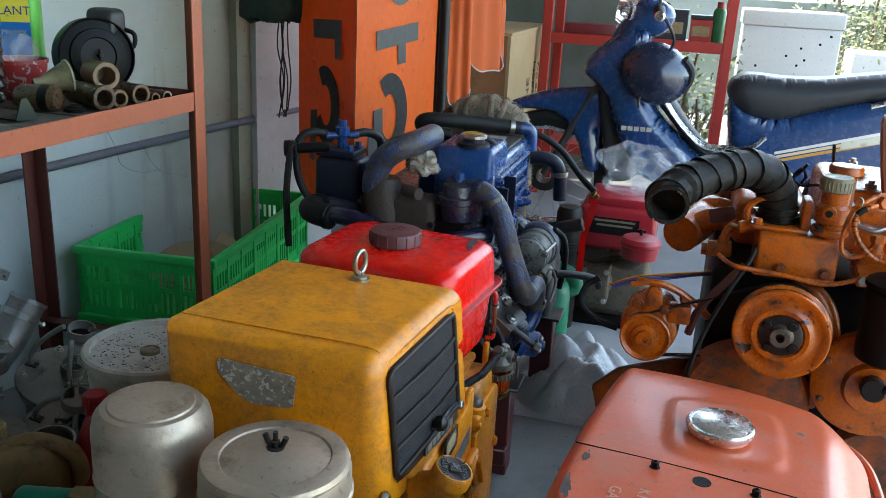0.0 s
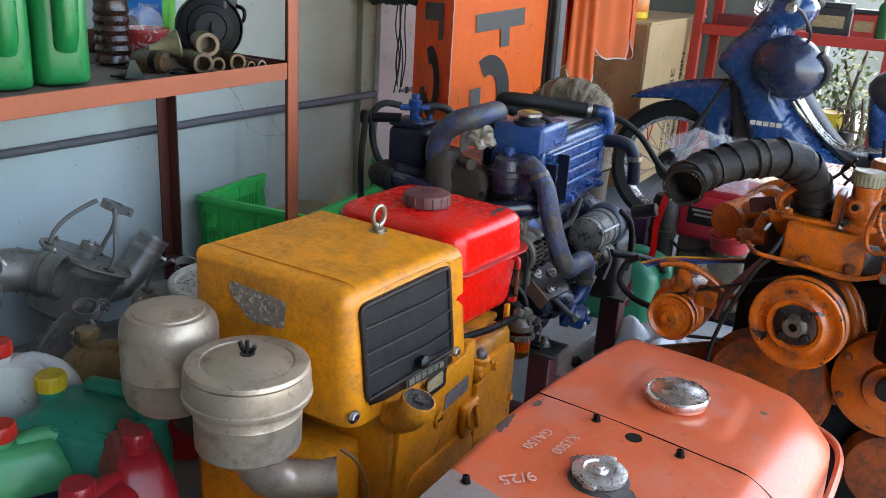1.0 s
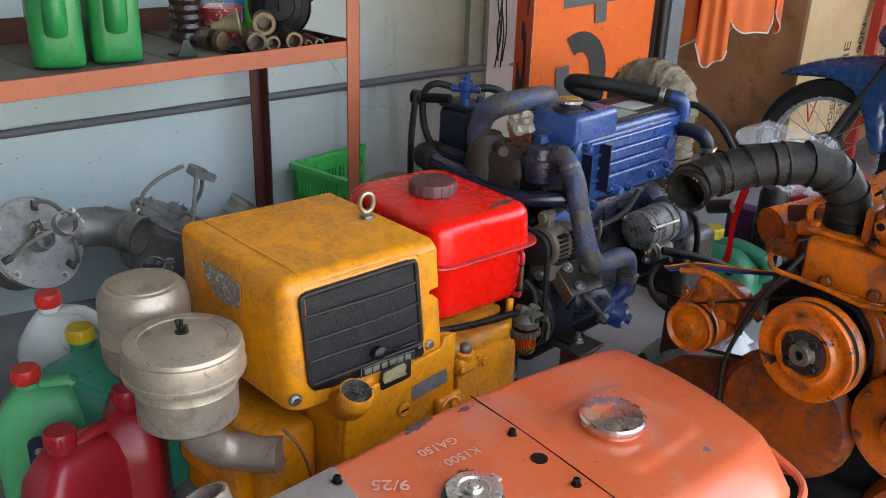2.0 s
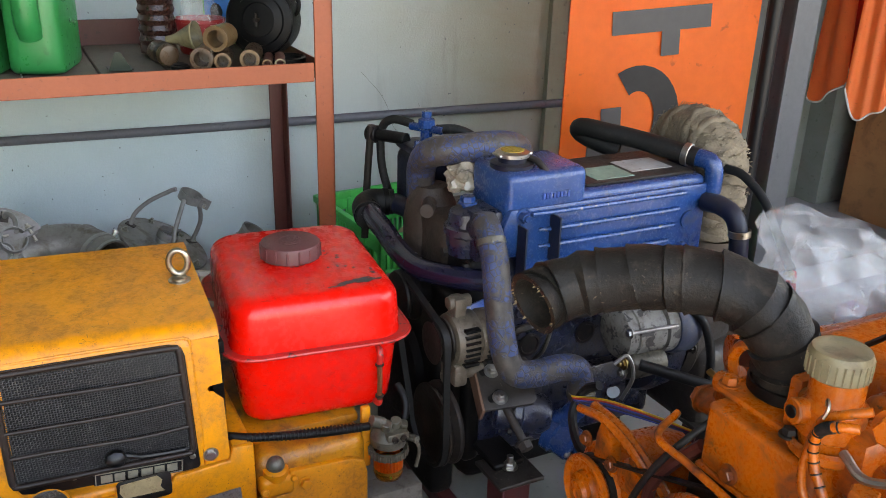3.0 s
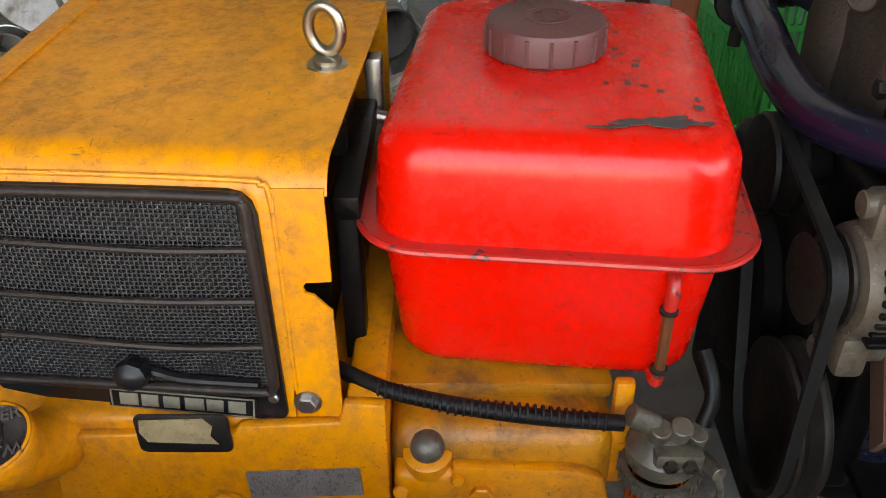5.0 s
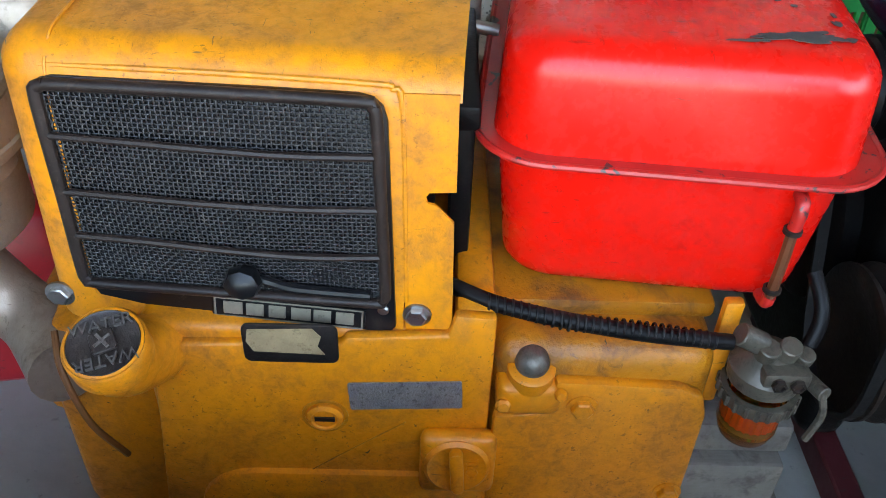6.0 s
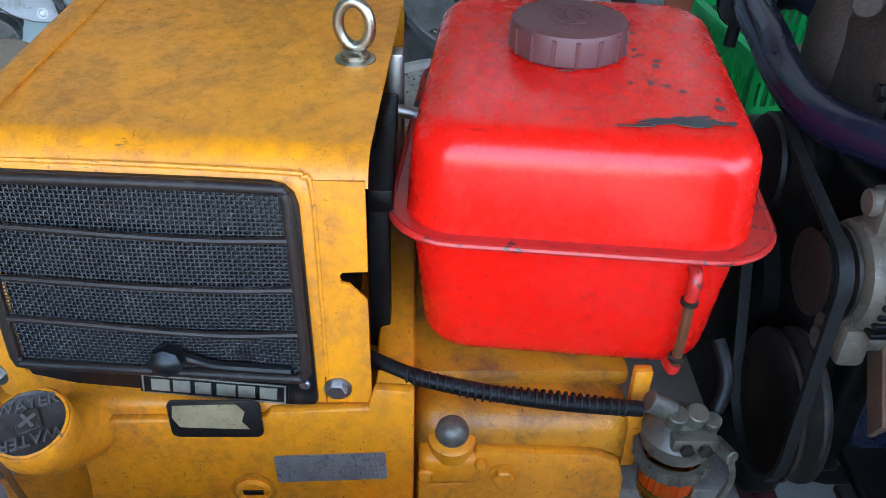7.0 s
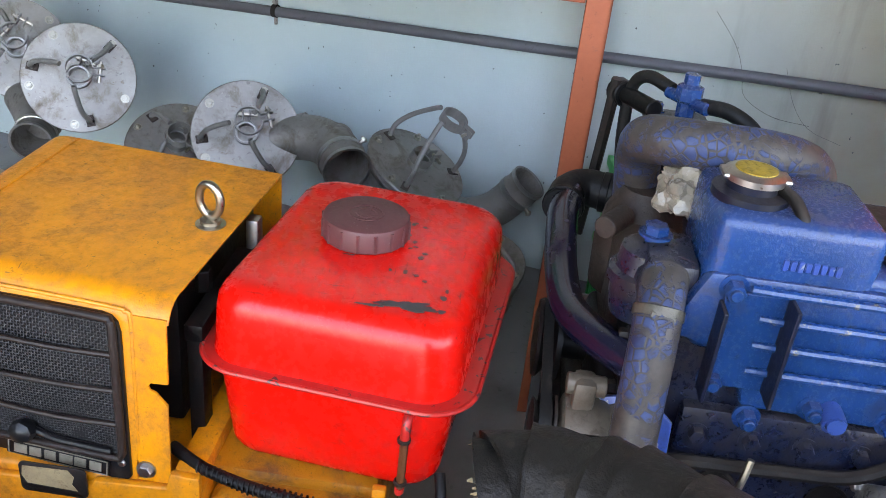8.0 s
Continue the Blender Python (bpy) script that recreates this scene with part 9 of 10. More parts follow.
def gore(p, q, z0, z1, belly, seed, n=26, m=18):
    """One hanging gore of the folded canopy: a swelling sheet from p to q that ends in a scallop. Also gives its lower edge."""
    p, q = Vector((*p, 0)), Vector((*q, 0))
    u = q - p
    nrm = Vector((u.y, -u.x, 0)).normalized()
    grid = []
    for i in range(n + 1):
        s = i / n
        low = z0 - 0.07 * math.sin(math.pi * s) ** 0.8 + 0.012 * math.sin(9 * s + seed)
        col = []
        for j in range(m + 1):
            t = j / m
            swell = belly * math.sin(math.pi * s) * (1 - 0.55 * t) + 0.016 * math.sin(6 * s + seed + 2 * t) * (1 - 0.5 * t) + 0.006 * math.sin(17 * s + 3 * seed + 4 * t)
            c = p.lerp(q, 0.5 + (s - 0.5) * (1 - 0.45 * t)) + nrm * swell
            col.append(Vector((c.x, c.y, low + (z1 - low) * t)))
        grid.append(col)
    bm = B()
    vs = [[bm.verts.new(c) for c in col] for col in grid]
    for i in range(n):
        for j in range(m):
            bm.faces.new((vs[i][j], vs[i + 1][j], vs[i + 1][j + 1], vs[i][j + 1]))
    bmesh.ops.solidify(bm, geom=list(bm.faces), thickness=0.0015)
    return bm, [tuple(c[0]) for c in grid]


GORES = (((-0.985, 3.36), (-0.80, 3.22), 0.715, 0.055, 0.4, 0), ((-0.80, 3.22), (-0.715, 3.30), 0.690, 0.030, 2.1, 0), ((-0.715, 3.30), (-0.66, 3.50), 0.800, 0.040, 3.3, 0), ((-0.66, 3.50), (-0.72, 3.66), 0.80, 0.03, 1.2, 0), ((-0.72, 3.66), (-0.98, 3.64), 0.79, 0.04, 0.2, 0), ((-0.98, 3.64), (-0.985, 3.36), 0.77, 0.04, 5.0, 1), ((-0.905, 3.33), (-0.745, 3.40), 0.765, 0.03, 4.0, 1))
for p, q, z0, belly, seed, red in GORES:
    bm, edge = gore(p, q, z0, 2.1, belly, seed)
    cloth_ = part("lining_gore" if red else "canopy_gore", bm, CLOTH_RED if red else CLOTH_CORAL, par, "red inner cloth" if red else "folded coral cloth", sharp=70)
    part("edging", tube(edge, 0.0028, 6, 1), WHITE_TRIM, cloth_)

# dark net bag with cords on the pillar
net = thing("net_bag", -1.15, 2.44, 0.95, "dark green net bag hanging on the pillar with loose cords", "bag")
redrawn(net, Matrix.Translation((-0.085, 0.085, 0.0)))
bm = crumple(0.090, 0.06, 0.11, 9, rough_=0.25)
bm.transform(pose(-1.13, 2.42, 0.995))
part("bag", bm, surface("dark_green_net", (0.012, 0.03, 0.018), 0.8, shade=0.5, big=20, fine=200, bump=0.5), net)
rng = random.Random(3)
for k in range(6):
    x = -1.085 + rng.uniform(-0.012, 0.014)
    part("cord", tube([(x - 0.005, 2.42, 0.96), (x + rng.uniform(-0.012, 0.012), 2.415, 0.86), (x + rng.uniform(-0.016, 0.016), 2.41, 0.76), (x + rng.uniform(-0.012, 0.012), 2.41, 0.66 + rng.uniform(-0.03, 0.03))], 0.0022, 6, 5), BLACK, net)
part("hanger", tube([(-1.17, 2.44, 1.08), (-1.19, 2.45, 1.15), (-1.20, 2.465, 1.22)], 0.003, 6, 4), BLACK, net)

# ---- wooden crate ----
wc = thing("wooden_crate", -1.07, 4.40, 0.09, "tall plywood packing crate with stencilled marks", "wooden crate")
CX0, CX1, CY0, CY1, CZ = -1.355, -0.775, 3.92, 4.88, 0.838
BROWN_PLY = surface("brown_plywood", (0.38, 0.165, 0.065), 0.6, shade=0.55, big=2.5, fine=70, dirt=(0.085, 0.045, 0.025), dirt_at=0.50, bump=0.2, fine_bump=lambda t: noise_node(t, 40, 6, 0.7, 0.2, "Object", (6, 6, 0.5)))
part("front_face", box(CX1 - 0.014, CY0, 0.0905, CX1, CY1, CZ), WOOD, wc, "pale plywood face with stencils")
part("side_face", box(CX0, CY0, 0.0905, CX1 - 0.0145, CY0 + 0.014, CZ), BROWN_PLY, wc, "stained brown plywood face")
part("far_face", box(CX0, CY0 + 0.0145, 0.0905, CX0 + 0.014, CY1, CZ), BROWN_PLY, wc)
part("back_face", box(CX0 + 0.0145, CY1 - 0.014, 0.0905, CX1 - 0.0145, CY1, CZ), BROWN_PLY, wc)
part("lid", box(CX0 - 0.006, CY0 - 0.006, CZ + 0.001, CX1 + 0.006, CY1 + 0.006, CZ + 0.015, 0.002, 1), WOOD, wc)
STENCIL = surface("stencil_ink", (0.03, 0.028, 0.026), 0.7)
for text, y, z, s in (("NE", 3.93, 0.60, 0.09), ("R190N", 4.06, 0.62, 0.07), ("98 KG", 4.15, 0.63, 0.06), ("115 KG", 4.235, 0.62, 0.06), ("450mm", 4.32, 0.62, 0.05), ("MODEL", 3.90, 0.34, 0.06), ("CSE", 3.985, 0.36, 0.07), ("NET WEIGHT", 4.08, 0.33, 0.055)):
    part("stencil", words(text, s * 1.12, 0.0004, facing(CX1 + 0.0012, 3.92 + (y - 3.505) * 1.12, 0.84 + (z - 0.858) * 1.12, (1, 0, 0)) @ pose(0, 0, 0, 0, 0, 90)), STENCIL, wc)
tri_ = [(0.0, 0.06), (0.06, -0.05), (-0.06, -0.05)]
bm = B()
for a, b in zip(tri_, tri_[1:] + tri_[:1]):
    put(bm, rod((CX1 + 0.001, 4.12 + a[0], 0.35 - a[1]), (CX1 + 0.001, 4.12 + b[0], 0.35 - b[1]), 0.004, seg=6))
part("painted_triangle", bm, CLOTH_RED, wc)
jar = thing("yellow_pot", -0.70, 3.62, 0.8735, "yellow plastic pot standing on the wooden crate", "pot")
redrawn(jar, sized(1.1, (-0.70, 3.62, 0.8735), (-0.90, 4.06, 0.8535)))
part("body", lathe([(0.05, 0), (0.055, 0.006), (0.055, 0.10), (0.045, 0.14), (0.03, 0.15), (0, 0.15)], (-0.70, 3.62, 0.8735), (-0.70, 3.62, 2), 28), surface("yellow_plastic", (0.75, 0.45, 0.01), 0.35, shade=0.85, big=6, fine=40), jar)
part("label", lathe([(0.0552, 0.03), (0.0558, 0.031), (0.0558, 0.08), (0.0552, 0.081)], (-0.70, 3.62, 0.8735), (-0.70, 3.62, 2), 28), surface("orange_label", (0.7, 0.2, 0.03), 0.4), jar)

# ---- red rack ----
rack = thing("rack", -0.10, 4.35, 0.06, "red painted steel rack crowded with tins and batteries", "rack")
RACK = sized(1.04, (-0.1225, 4.2, 0.835), (-0.285, 4.55, 0.812))
redrawn(rack, RACK)
for x in (-0.545, 0.30):
    for yy in (4.20, 4.58):
        part("post", box(x - 0.022, yy - 0.022, 0.0545, x + 0.022, yy + 0.022, 1.9, 0.002, 1), RACK_RED, rack)
for z in (0.30, 0.835, 1.35):
    part("front_rail", box(-0.524, 4.185, z - 0.03, 0.279, 4.215, z + 0.02, 0.002, 1), RACK_RED, rack)
    part("deck", box(-0.52, 4.217, z - 0.01, 0.275, 4.56, z + 0.006), RACK_RED, rack)
mbox = solid("metal_box", box(-0.645, 4.58, 0.8185, -0.385, 4.76, 0.88, 0.004, 2), surface("maroon_box", (0.16, 0.02, 0.025), 0.4, shade=0.8), "flat maroon metal box on the rack", "box")


def battery(x, y, z, w, d, h, body, top, label):
    t = thing("battery", x, y, z, label, "battery", group="batteries on the rack")
    redrawn(t, RACK)
    part("case", box(x - w / 2, y - d / 2, z, x + w / 2, y + d / 2, z + h * 0.85, 0.003, 1), body, t)
    part("lid", box(x - w / 2 - 0.002, y - d / 2 - 0.002, z + h * 0.85, x + w / 2 + 0.002, y + d / 2 + 0.002, z + h, 0.003, 1), top, t)
    part("label", plate(rounded(w * 0.8, h * 0.35, 0.004), 0.0008, facing(x, y - d / 2, z + h * 0.45, (0, -1, 0))), PAPER, t)
    return t


battery(0.02, 4.30, 0.842, 0.17, 0.14, 0.15, BIKE_BLACK, BIKE_BLACK, "black car battery with pale label on the rack")
battery(0.17, 4.30, 0.842, 0.10, 0.14, 0.13, RACK_RED, BIKE_BLACK, "small red and black battery on the rack")
for x, c, lab_ in ((0.245, (0.03, 0.22, 0.08), "green spray tin on the rack"), (-0.15, (0.35, 0.33, 0.3), "grey tin on the rack")):
    t = thing("spray_tin", x, 4.26, 0.842, lab_, "tin", group="tins on the rack")
    redrawn(t, RACK)
    part("body", lathe([(0.028, 0), (0.03, 0.003), (0.03, 0.15), (0.02, 0.165), (0, 0.166)], (x, 4.26, 0.842), (x, 4.26, 2), 20), surface("tin_paint", c, 0.35), t)
    part("cap", lathe([(0.016, 0), (0.016, 0.03), (0, 0.03)], (x, 4.26, 1.006), (x, 4.26, 2), 16), RACK_RED, t)
ybk = thing("yellow_bucket", 0.09, 4.33, 0.315, "yellow bucket standing on the low rack deck", "bucket")
redrawn(ybk, RACK)
part("body", lathe([(0.055, 0), (0.07, 0.18), (0.073, 0.185), (0.066, 0.18), (0, 0.17)], (0.09, 4.33, 0.315), (0.09, 4.33, 2), 24), surface("yellow_bucket", (0.6, 0.45, 0.02), 0.4), ybk)
pot2 = thing("flower_pot", 0.17, 4.30, 0.315, "black flower pot with bare twigs on the rack", "flower pot")
redrawn(pot2, RACK)
part("pot", lathe([(0.04, 0), (0.052, 0.10), (0.055, 0.11), (0.048, 0.10), (0, 0.09)], (0.17, 4.30, 0.315), (0.17, 4.30, 2), 20), BIKE_BLACK, pot2)
rng = random.Random(8)
for k in range(7):
    part("twig", tube([(0.17 + rng.uniform(-0.02, 0.02), 4.30, 0.41), (0.17 + rng.uniform(-0.04, 0.04), 4.30 + rng.uniform(-0.03, 0.03), 0.48), (0.17 + rng.uniform(-0.06, 0.06), 4.30 + rng.uniform(-0.05, 0.05), 0.54)], 0.003, 5, 3), WOOD_OLD, pot2)

# ---- motorbike ----
bike = thing("motorbike", 0.15, 3.37, 0.105, "blue step-through motorbike with black seat and helmet hook", "motorbike")
BIKE = sized(1.10, (-0.402, 3.37, 0.107), (-0.545, 3.755, 0.0))
redrawn(bike, BIKE)
BY = 3.37


def wheel(cx, cz, r):
    w = part("wheel", lathe([(r - 0.075, -0.012), (r - 0.062, -0.018), (r - 0.058, -0.010), (r - 0.058, 0.010), (r - 0.062, 0.018), (r - 0.075, 0.012)], (cx, BY, cz), (cx, BY + 1, cz), 48), CHROME, bike, "spoked wheel")
    part("tyre", lathe([(r - 0.060, -0.022), (r - 0.03, -0.034), (r - 0.006, -0.022), (r, 0.0), (r - 0.006, 0.022), (r - 0.03, 0.034), (r - 0.060, 0.022)], (cx, BY, cz), (cx, BY + 1, cz), 56), RUBBER, w)
    part("hub", lathe([(0.03, -0.045), (0.06, -0.04), (0.065, -0.02), (0.04, 0.0), (0.065, 0.02), (0.03, 0.045)], (cx, BY, cz), (cx, BY + 1, cz), 26), IRON, w)
    for k in range(24):
        a = 2 * math.pi * k / 24
        b = a + (0.5 if k % 2 else -0.5)
        part("spoke", rod((cx + 0.05 * math.cos(b), BY + (0.03 if k % 4 < 2 else -0.03), cz + 0.05 * math.sin(b)), (cx + (r - 0.066) * math.cos(a), BY, cz + (r - 0.066) * math.sin(a)), 0.0016, seg=5), STEEL, w)
    return w


wheel(-0.402, 0.362, 0.255)
wheel(0.80, 0.362, 0.255)


def blade(outline, half, material, parent, name, label="", bevel=0.02):
    """A swollen body panel: a rounded outline in x, z, domed to both sides of the bike's plane."""
    ring = [Vector((x, 0, z)) for x, z in outline]
    n = len(ring)
    pts = []
    for k in range(n):
        a, b, c, d = ring[k - 1], ring[k], ring[(k + 1) % n], ring[(k + 2) % n]
        for u in (0.0, 0.25, 0.5, 0.75):
            pts.append(0.5 * (2 * b + (c - a) * u + (2 * a - 5 * b + 4 * c - d) * u * u + (3 * b - a - 3 * c + d) * u ** 3))
    edge = [(p.x, p.z) for p in pts]
    reach = max(bevel * 2.2, 0.02)

    def depth(x, z):
        best = 1e9
        for (ax, az), (bx, bz) in zip(edge, edge[1:] + edge[:1]):
            vx, vz = bx - ax, bz - az
            f = max(0.0, min(1.0, ((x - ax) * vx + (z - az) * vz) / (vx * vx + vz * vz + 1e-12)))
            best = min(best, math.hypot(x - ax - f * vx, z - az - f * vz))
        return best

    whole = B()
    for side in (-1, 1):
        bm = B()
        bm.faces.new([bm.verts.new(p) for p in pts])
        bmesh.ops.triangulate(bm, faces=list(bm.faces))
        for turn in range(3):
            bmesh.ops.subdivide_edges(bm, edges=list(bm.edges), cuts=1, use_grid_fill=True)
            bmesh.ops.triangulate(bm, faces=list(bm.faces))
            bmesh.ops.beautify_fill(bm, faces=list(bm.faces), edges=[e for e in bm.edges if not e.is_boundary])
        inner = [v for v in bm.verts if not v.is_boundary]
        for turn in range(8):
            bmesh.ops.smooth_vert(bm, verts=inner, factor=0.5, use_axis_x=True, use_axis_z=True)
        for v in bm.verts:
            d = min(depth(v.co.x, v.co.z) / reach, 1.0)
            v.co.y = BY + side * half * (0.45 + 0.55 * math.sqrt(max(0.0, 1 - (1 - d) ** 2)))
        put(whole, bm)
    n = len(pts)
    lo = [whole.verts.new((p.x, BY - half * 0.45, p.z)) for p in pts]
    hi = [whole.verts.new((p.x, BY + half * 0.45, p.z)) for p in pts]
    for k in range(n):
        whole.faces.new((lo[k], lo[(k + 1) % n], hi[(k + 1) % n], hi[k]))
    bmesh.ops.remove_doubles(whole, verts=list(whole.verts), dist=0.0004)
    return part(name, whole, material, parent, label, sharp=60)


blade([(-0.60, 0.605), (-0.52, 0.655), (-0.38, 0.700), (-0.22, 0.715), (-0.17, 0.66), (-0.22, 0.56), (-0.19, 0.42), (-0.245, 0.40), (-0.285, 0.50), (-0.34, 0.585), (-0.44, 0.618)], 0.055, BIKE_BLUE, bike, "front_fender", "glossy blue front mudguard", 0.015)
part("fork", put(rod((-0.405, BY - 0.045, 0.37), (-0.235, BY - 0.045, 0.72), 0.013), rod((-0.405, BY + 0.045, 0.37), (-0.235, BY + 0.045, 0.72), 0.013)), BIKE_BLACK, bike)
shield = blade([(-0.285, 0.79), (-0.20, 0.90), (-0.10, 0.945), (-0.05, 0.92), (-0.075, 0.80), (0.0, 0.66), (0.13, 0.54), (0.24, 0.47), (0.36, 0.46), (0.36, 0.40), (0.16, 0.38), (-0.02, 0.40), (-0.12, 0.52), (-0.20, 0.70)], 0.14, BIKE_BLUE, bike, "leg_shield", "glossy blue leg shield", 0.025)
blade([(-0.225, 0.72), (-0.15, 0.70), (-0.08, 0.56), (-0.055, 0.40), (-0.16, 0.38), (-0.19, 0.52)], 0.075, BIKE_BLACK, bike, "inner_panel", bevel=0.012)
bm = B()
for k in range(5):
    put(bm, box(-0.118 + k * 0.0225, BY - 0.1415, 0.586 + k * 0.0004, -0.100 + k * 0.0225, BY - 0.140, 0.602 + k * 0.0004))
part("badge", bm, WHITE_PLASTIC, shield, "pale block badge")
blade([(-0.03, 0.80), (0.05, 0.70), (0.13, 0.60), (0.20, 0.535), (0.27, 0.515), (0.42, 0.52), (0.42, 0.49), (0.25, 0.475), (0.16, 0.51), (0.07, 0.60), (-0.05, 0.74)], 0.085, BIKE_BLACK, bike, "tunnel", "grey-black step-through tunnel", 0.02)
for dy in (-0.075, -0.035, 0.0):
    part("rack_bar", tube([(0.0, BY - 0.09 + dy, 0.735), (0.08, BY - 0.09 + dy, 0.635), (0.16, BY - 0.09 + dy, 0.565), (0.22, BY - 0.09 + dy, 0.552), (0.33, BY - 0.09 + dy, 0.565), (0.38, BY - 0.09 + dy, 0.61)], 0.006, 8, 6), CHROME, bike)
blade([(-0.19, 0.885), (-0.165, 0.97), (-0.10, 1.045), (-0.02, 1.035), (0.02, 0.985), (-0.03, 0.92)], 0.09, BIKE_BLUE, bike, "handlebar_cowl", bevel=0.03)
part("headlight", lathe([(0.055, 0), (0.062, 0.02), (0.05, 0.05), (0.0, 0.06)], (-0.135, BY, 1.0), (-0.30, BY, 1.03), 26), GLASSY, bike, "clear headlight lens")
part("indicator", lathe([(0.0, 0), (0.025, 0.004), (0.032, 0.02), (0.02, 0.05), (0, 0.055)], (-0.12, BY - 0.085, 1.0), (-0.21, BY - 0.12, 1.01), 20), GLASSY, bike)
part("handlebar", tube([(-0.02, BY - 0.32, 1.0), (-0.03, BY - 0.2, 1.02), (-0.05, BY, 1.02), (-0.03, BY + 0.2, 1.02), (-0.02, BY + 0.32, 1.0)], 0.012, 10, 5), BIKE_BLACK, bike)
part("grip", rod((-0.02, BY - 0.33, 1.0), (-0.028, BY - 0.22, 1.016), 0.019), RUBBER, bike)
part("grip", rod((-0.02, BY + 0.33, 1.0), (-0.028, BY + 0.22, 1.016), 0.019), RUBBER, bike)
part("bar_end", lathe([(0.017, 0), (0.018, 0.01), (0.012, 0.018), (0, 0.019)], (-0.02, BY - 0.33, 1.0), (-0.02, BY - 0.5, 1.0), 16), CHROME, bike)
part("mirror", put(lathe([(0.0, 0), (0.045, 0.004), (0.05, 0.012), (0.0, 0.02)], (0.0, BY - 0.2, 1.14), (0.3, BY - 0.25, 1.15), 24), tube([(-0.03, BY - 0.18, 1.02), (-0.03, BY - 0.2, 1.08), (0.0, BY - 0.2, 1.13)], 0.006, 8, 4)), BIKE_BLACK, bike)
seat = blade([(0.235, 0.735), (0.245, 0.785), (0.30, 0.812), (0.42, 0.808), (0.55, 0.815), (0.68, 0.838), (0.85, 0.862), (1.0, 0.868), (1.02, 0.84), (0.95, 0.80), (0.70, 0.745), (0.55, 0.70), (0.42, 0.655), (0.30, 0.665)], 0.12, BIKE_SEAT, bike, "seat", "black vinyl dual seat", 0.03)
tail = blade([(0.24, 0.735), (0.30, 0.70), (0.45, 0.69), (0.60, 0.735), (0.80, 0.795), (1.0, 0.845), (1.05, 0.78), (0.95, 0.60), (0.75, 0.50), (0.55, 0.44), (0.36, 0.40), (0.28, 0.50)], 0.105, BIKE_BLUE, bike, "side_cover", "blue side cover with orange and white stripes", 0.02)
for z0, z1, c in ((0.515, 0.60, (0.62, 0.30, 0.05)), (0.530, 0.615, (0.72, 0.55, 0.35)), (0.545, 0.63, (0.75, 0.72, 0.68))):
    part("stripe", plate([(0.42, z0), (0.80, z1 + 0.03), (0.80, z1 + 0.042), (0.42, z0 + 0.010)], 0.001, facing(0, BY - 0.1052, 0, (0, -1, 0))), surface("stripe_decal", c, 0.3), tail)
part("decal", plate([(0.63, 0.585), (0.78, 0.625), (0.78, 0.655), (0.63, 0.61)], 0.001, facing(0, BY - 0.1066, 0, (0, -1, 0))), WHITE_PLASTIC, tail, "pale slanted decal")
part("grab_rail", tube([(0.70, BY - 0.115, 0.74), (0.80, BY - 0.125, 0.775), (0.98, BY - 0.12, 0.83)], 0.009, 8, 5), CHROME, bike)
part("engine", put(lathe([(0.0, -0.10), (0.09, -0.10), (0.11, -0.08), (0.11, 0.08), (0.09, 0.10), (0.0, 0.10)], (0.34, BY, 0.36), (0.34, BY + 1, 0.36), 26), box(0.12, BY - 0.06, 0.30, 0.34, BY + 0.06, 0.40, 0.02, 3)), IRON, bike)
part("exhaust", tube([(0.18, BY - 0.09, 0.32), (0.30, BY - 0.12, 0.22), (0.55, BY - 0.14, 0.25), (0.95, BY - 0.15, 0.36)], 0.035, 12, 5), CHROME, bike)
part("swing_arm", put(rod((0.42, BY - 0.07, 0.36), (0.80, BY - 0.07, 0.362), 0.02), rod((0.42, BY + 0.07, 0.36), (0.80, BY + 0.07, 0.362), 0.02)), BIKE_BLACK, bike)
part("centre_stand", put(tube([(0.42, BY - 0.08, 0.32), (0.46, BY - 0.12, 0.20), (0.48, BY - 0.14, 0.112)], 0.011, 8, 3), tube([(0.42, BY + 0.08, 0.32), (0.46, BY + 0.12, 0.20), (0.48, BY + 0.14, 0.112)], 0.011, 8, 3)), BIKE_BLACK, bike)

hel = thing("helmet", -0.02, 3.20, 0.70, "dark navy half helmet hanging from the handlebar", "helmet")
redrawn(hel, BIKE)
bm = B()
bmesh.ops.create_uvsphere(bm, u_segments=36, v_segments=20, radius=1.0)
for v in bm.verts:
    d = v.co.copy()
    v.co = Vector((d.x * 0.128, d.y * 0.105, d.z * 0.108))
bmesh.ops.bisect_plane(bm, geom=list(bm.verts) + list(bm.edges) + list(bm.faces), plane_co=(0.03, 0, 0.0), plane_no=(0.35, 0.75, 0.0), clear_outer=True)
bmesh.ops.solidify(bm, geom=list(bm.faces), thickness=0.006)
bm.transform(pose(-0.022, 3.24, 0.795, 0, 22, 0))
shell = part("shell", bm, HELMET, hel)
part("visor", tube([(0.075, 3.20, 0.857), (0.10, 3.22, 0.822), (0.10, 3.24, 0.777), (0.075, 3.25, 0.737)], 0.013, 8, 5), BIKE_BLACK, shell)
part("strap", tube([(-0.06, 3.18, 0.727), (-0.065, 3.17, 0.70), (-0.06, 3.165, 0.68)], 0.005, 6, 4), BIKE_BLACK, hel)
part("hook_strap", tube([(0.02, 3.22, 0.88), (0.03, 3.20, 0.92), (0.0, 3.16, 0.98), (-0.02, 3.12, 1.0)], 0.006, 6, 4), BIKE_BLACK, hel)

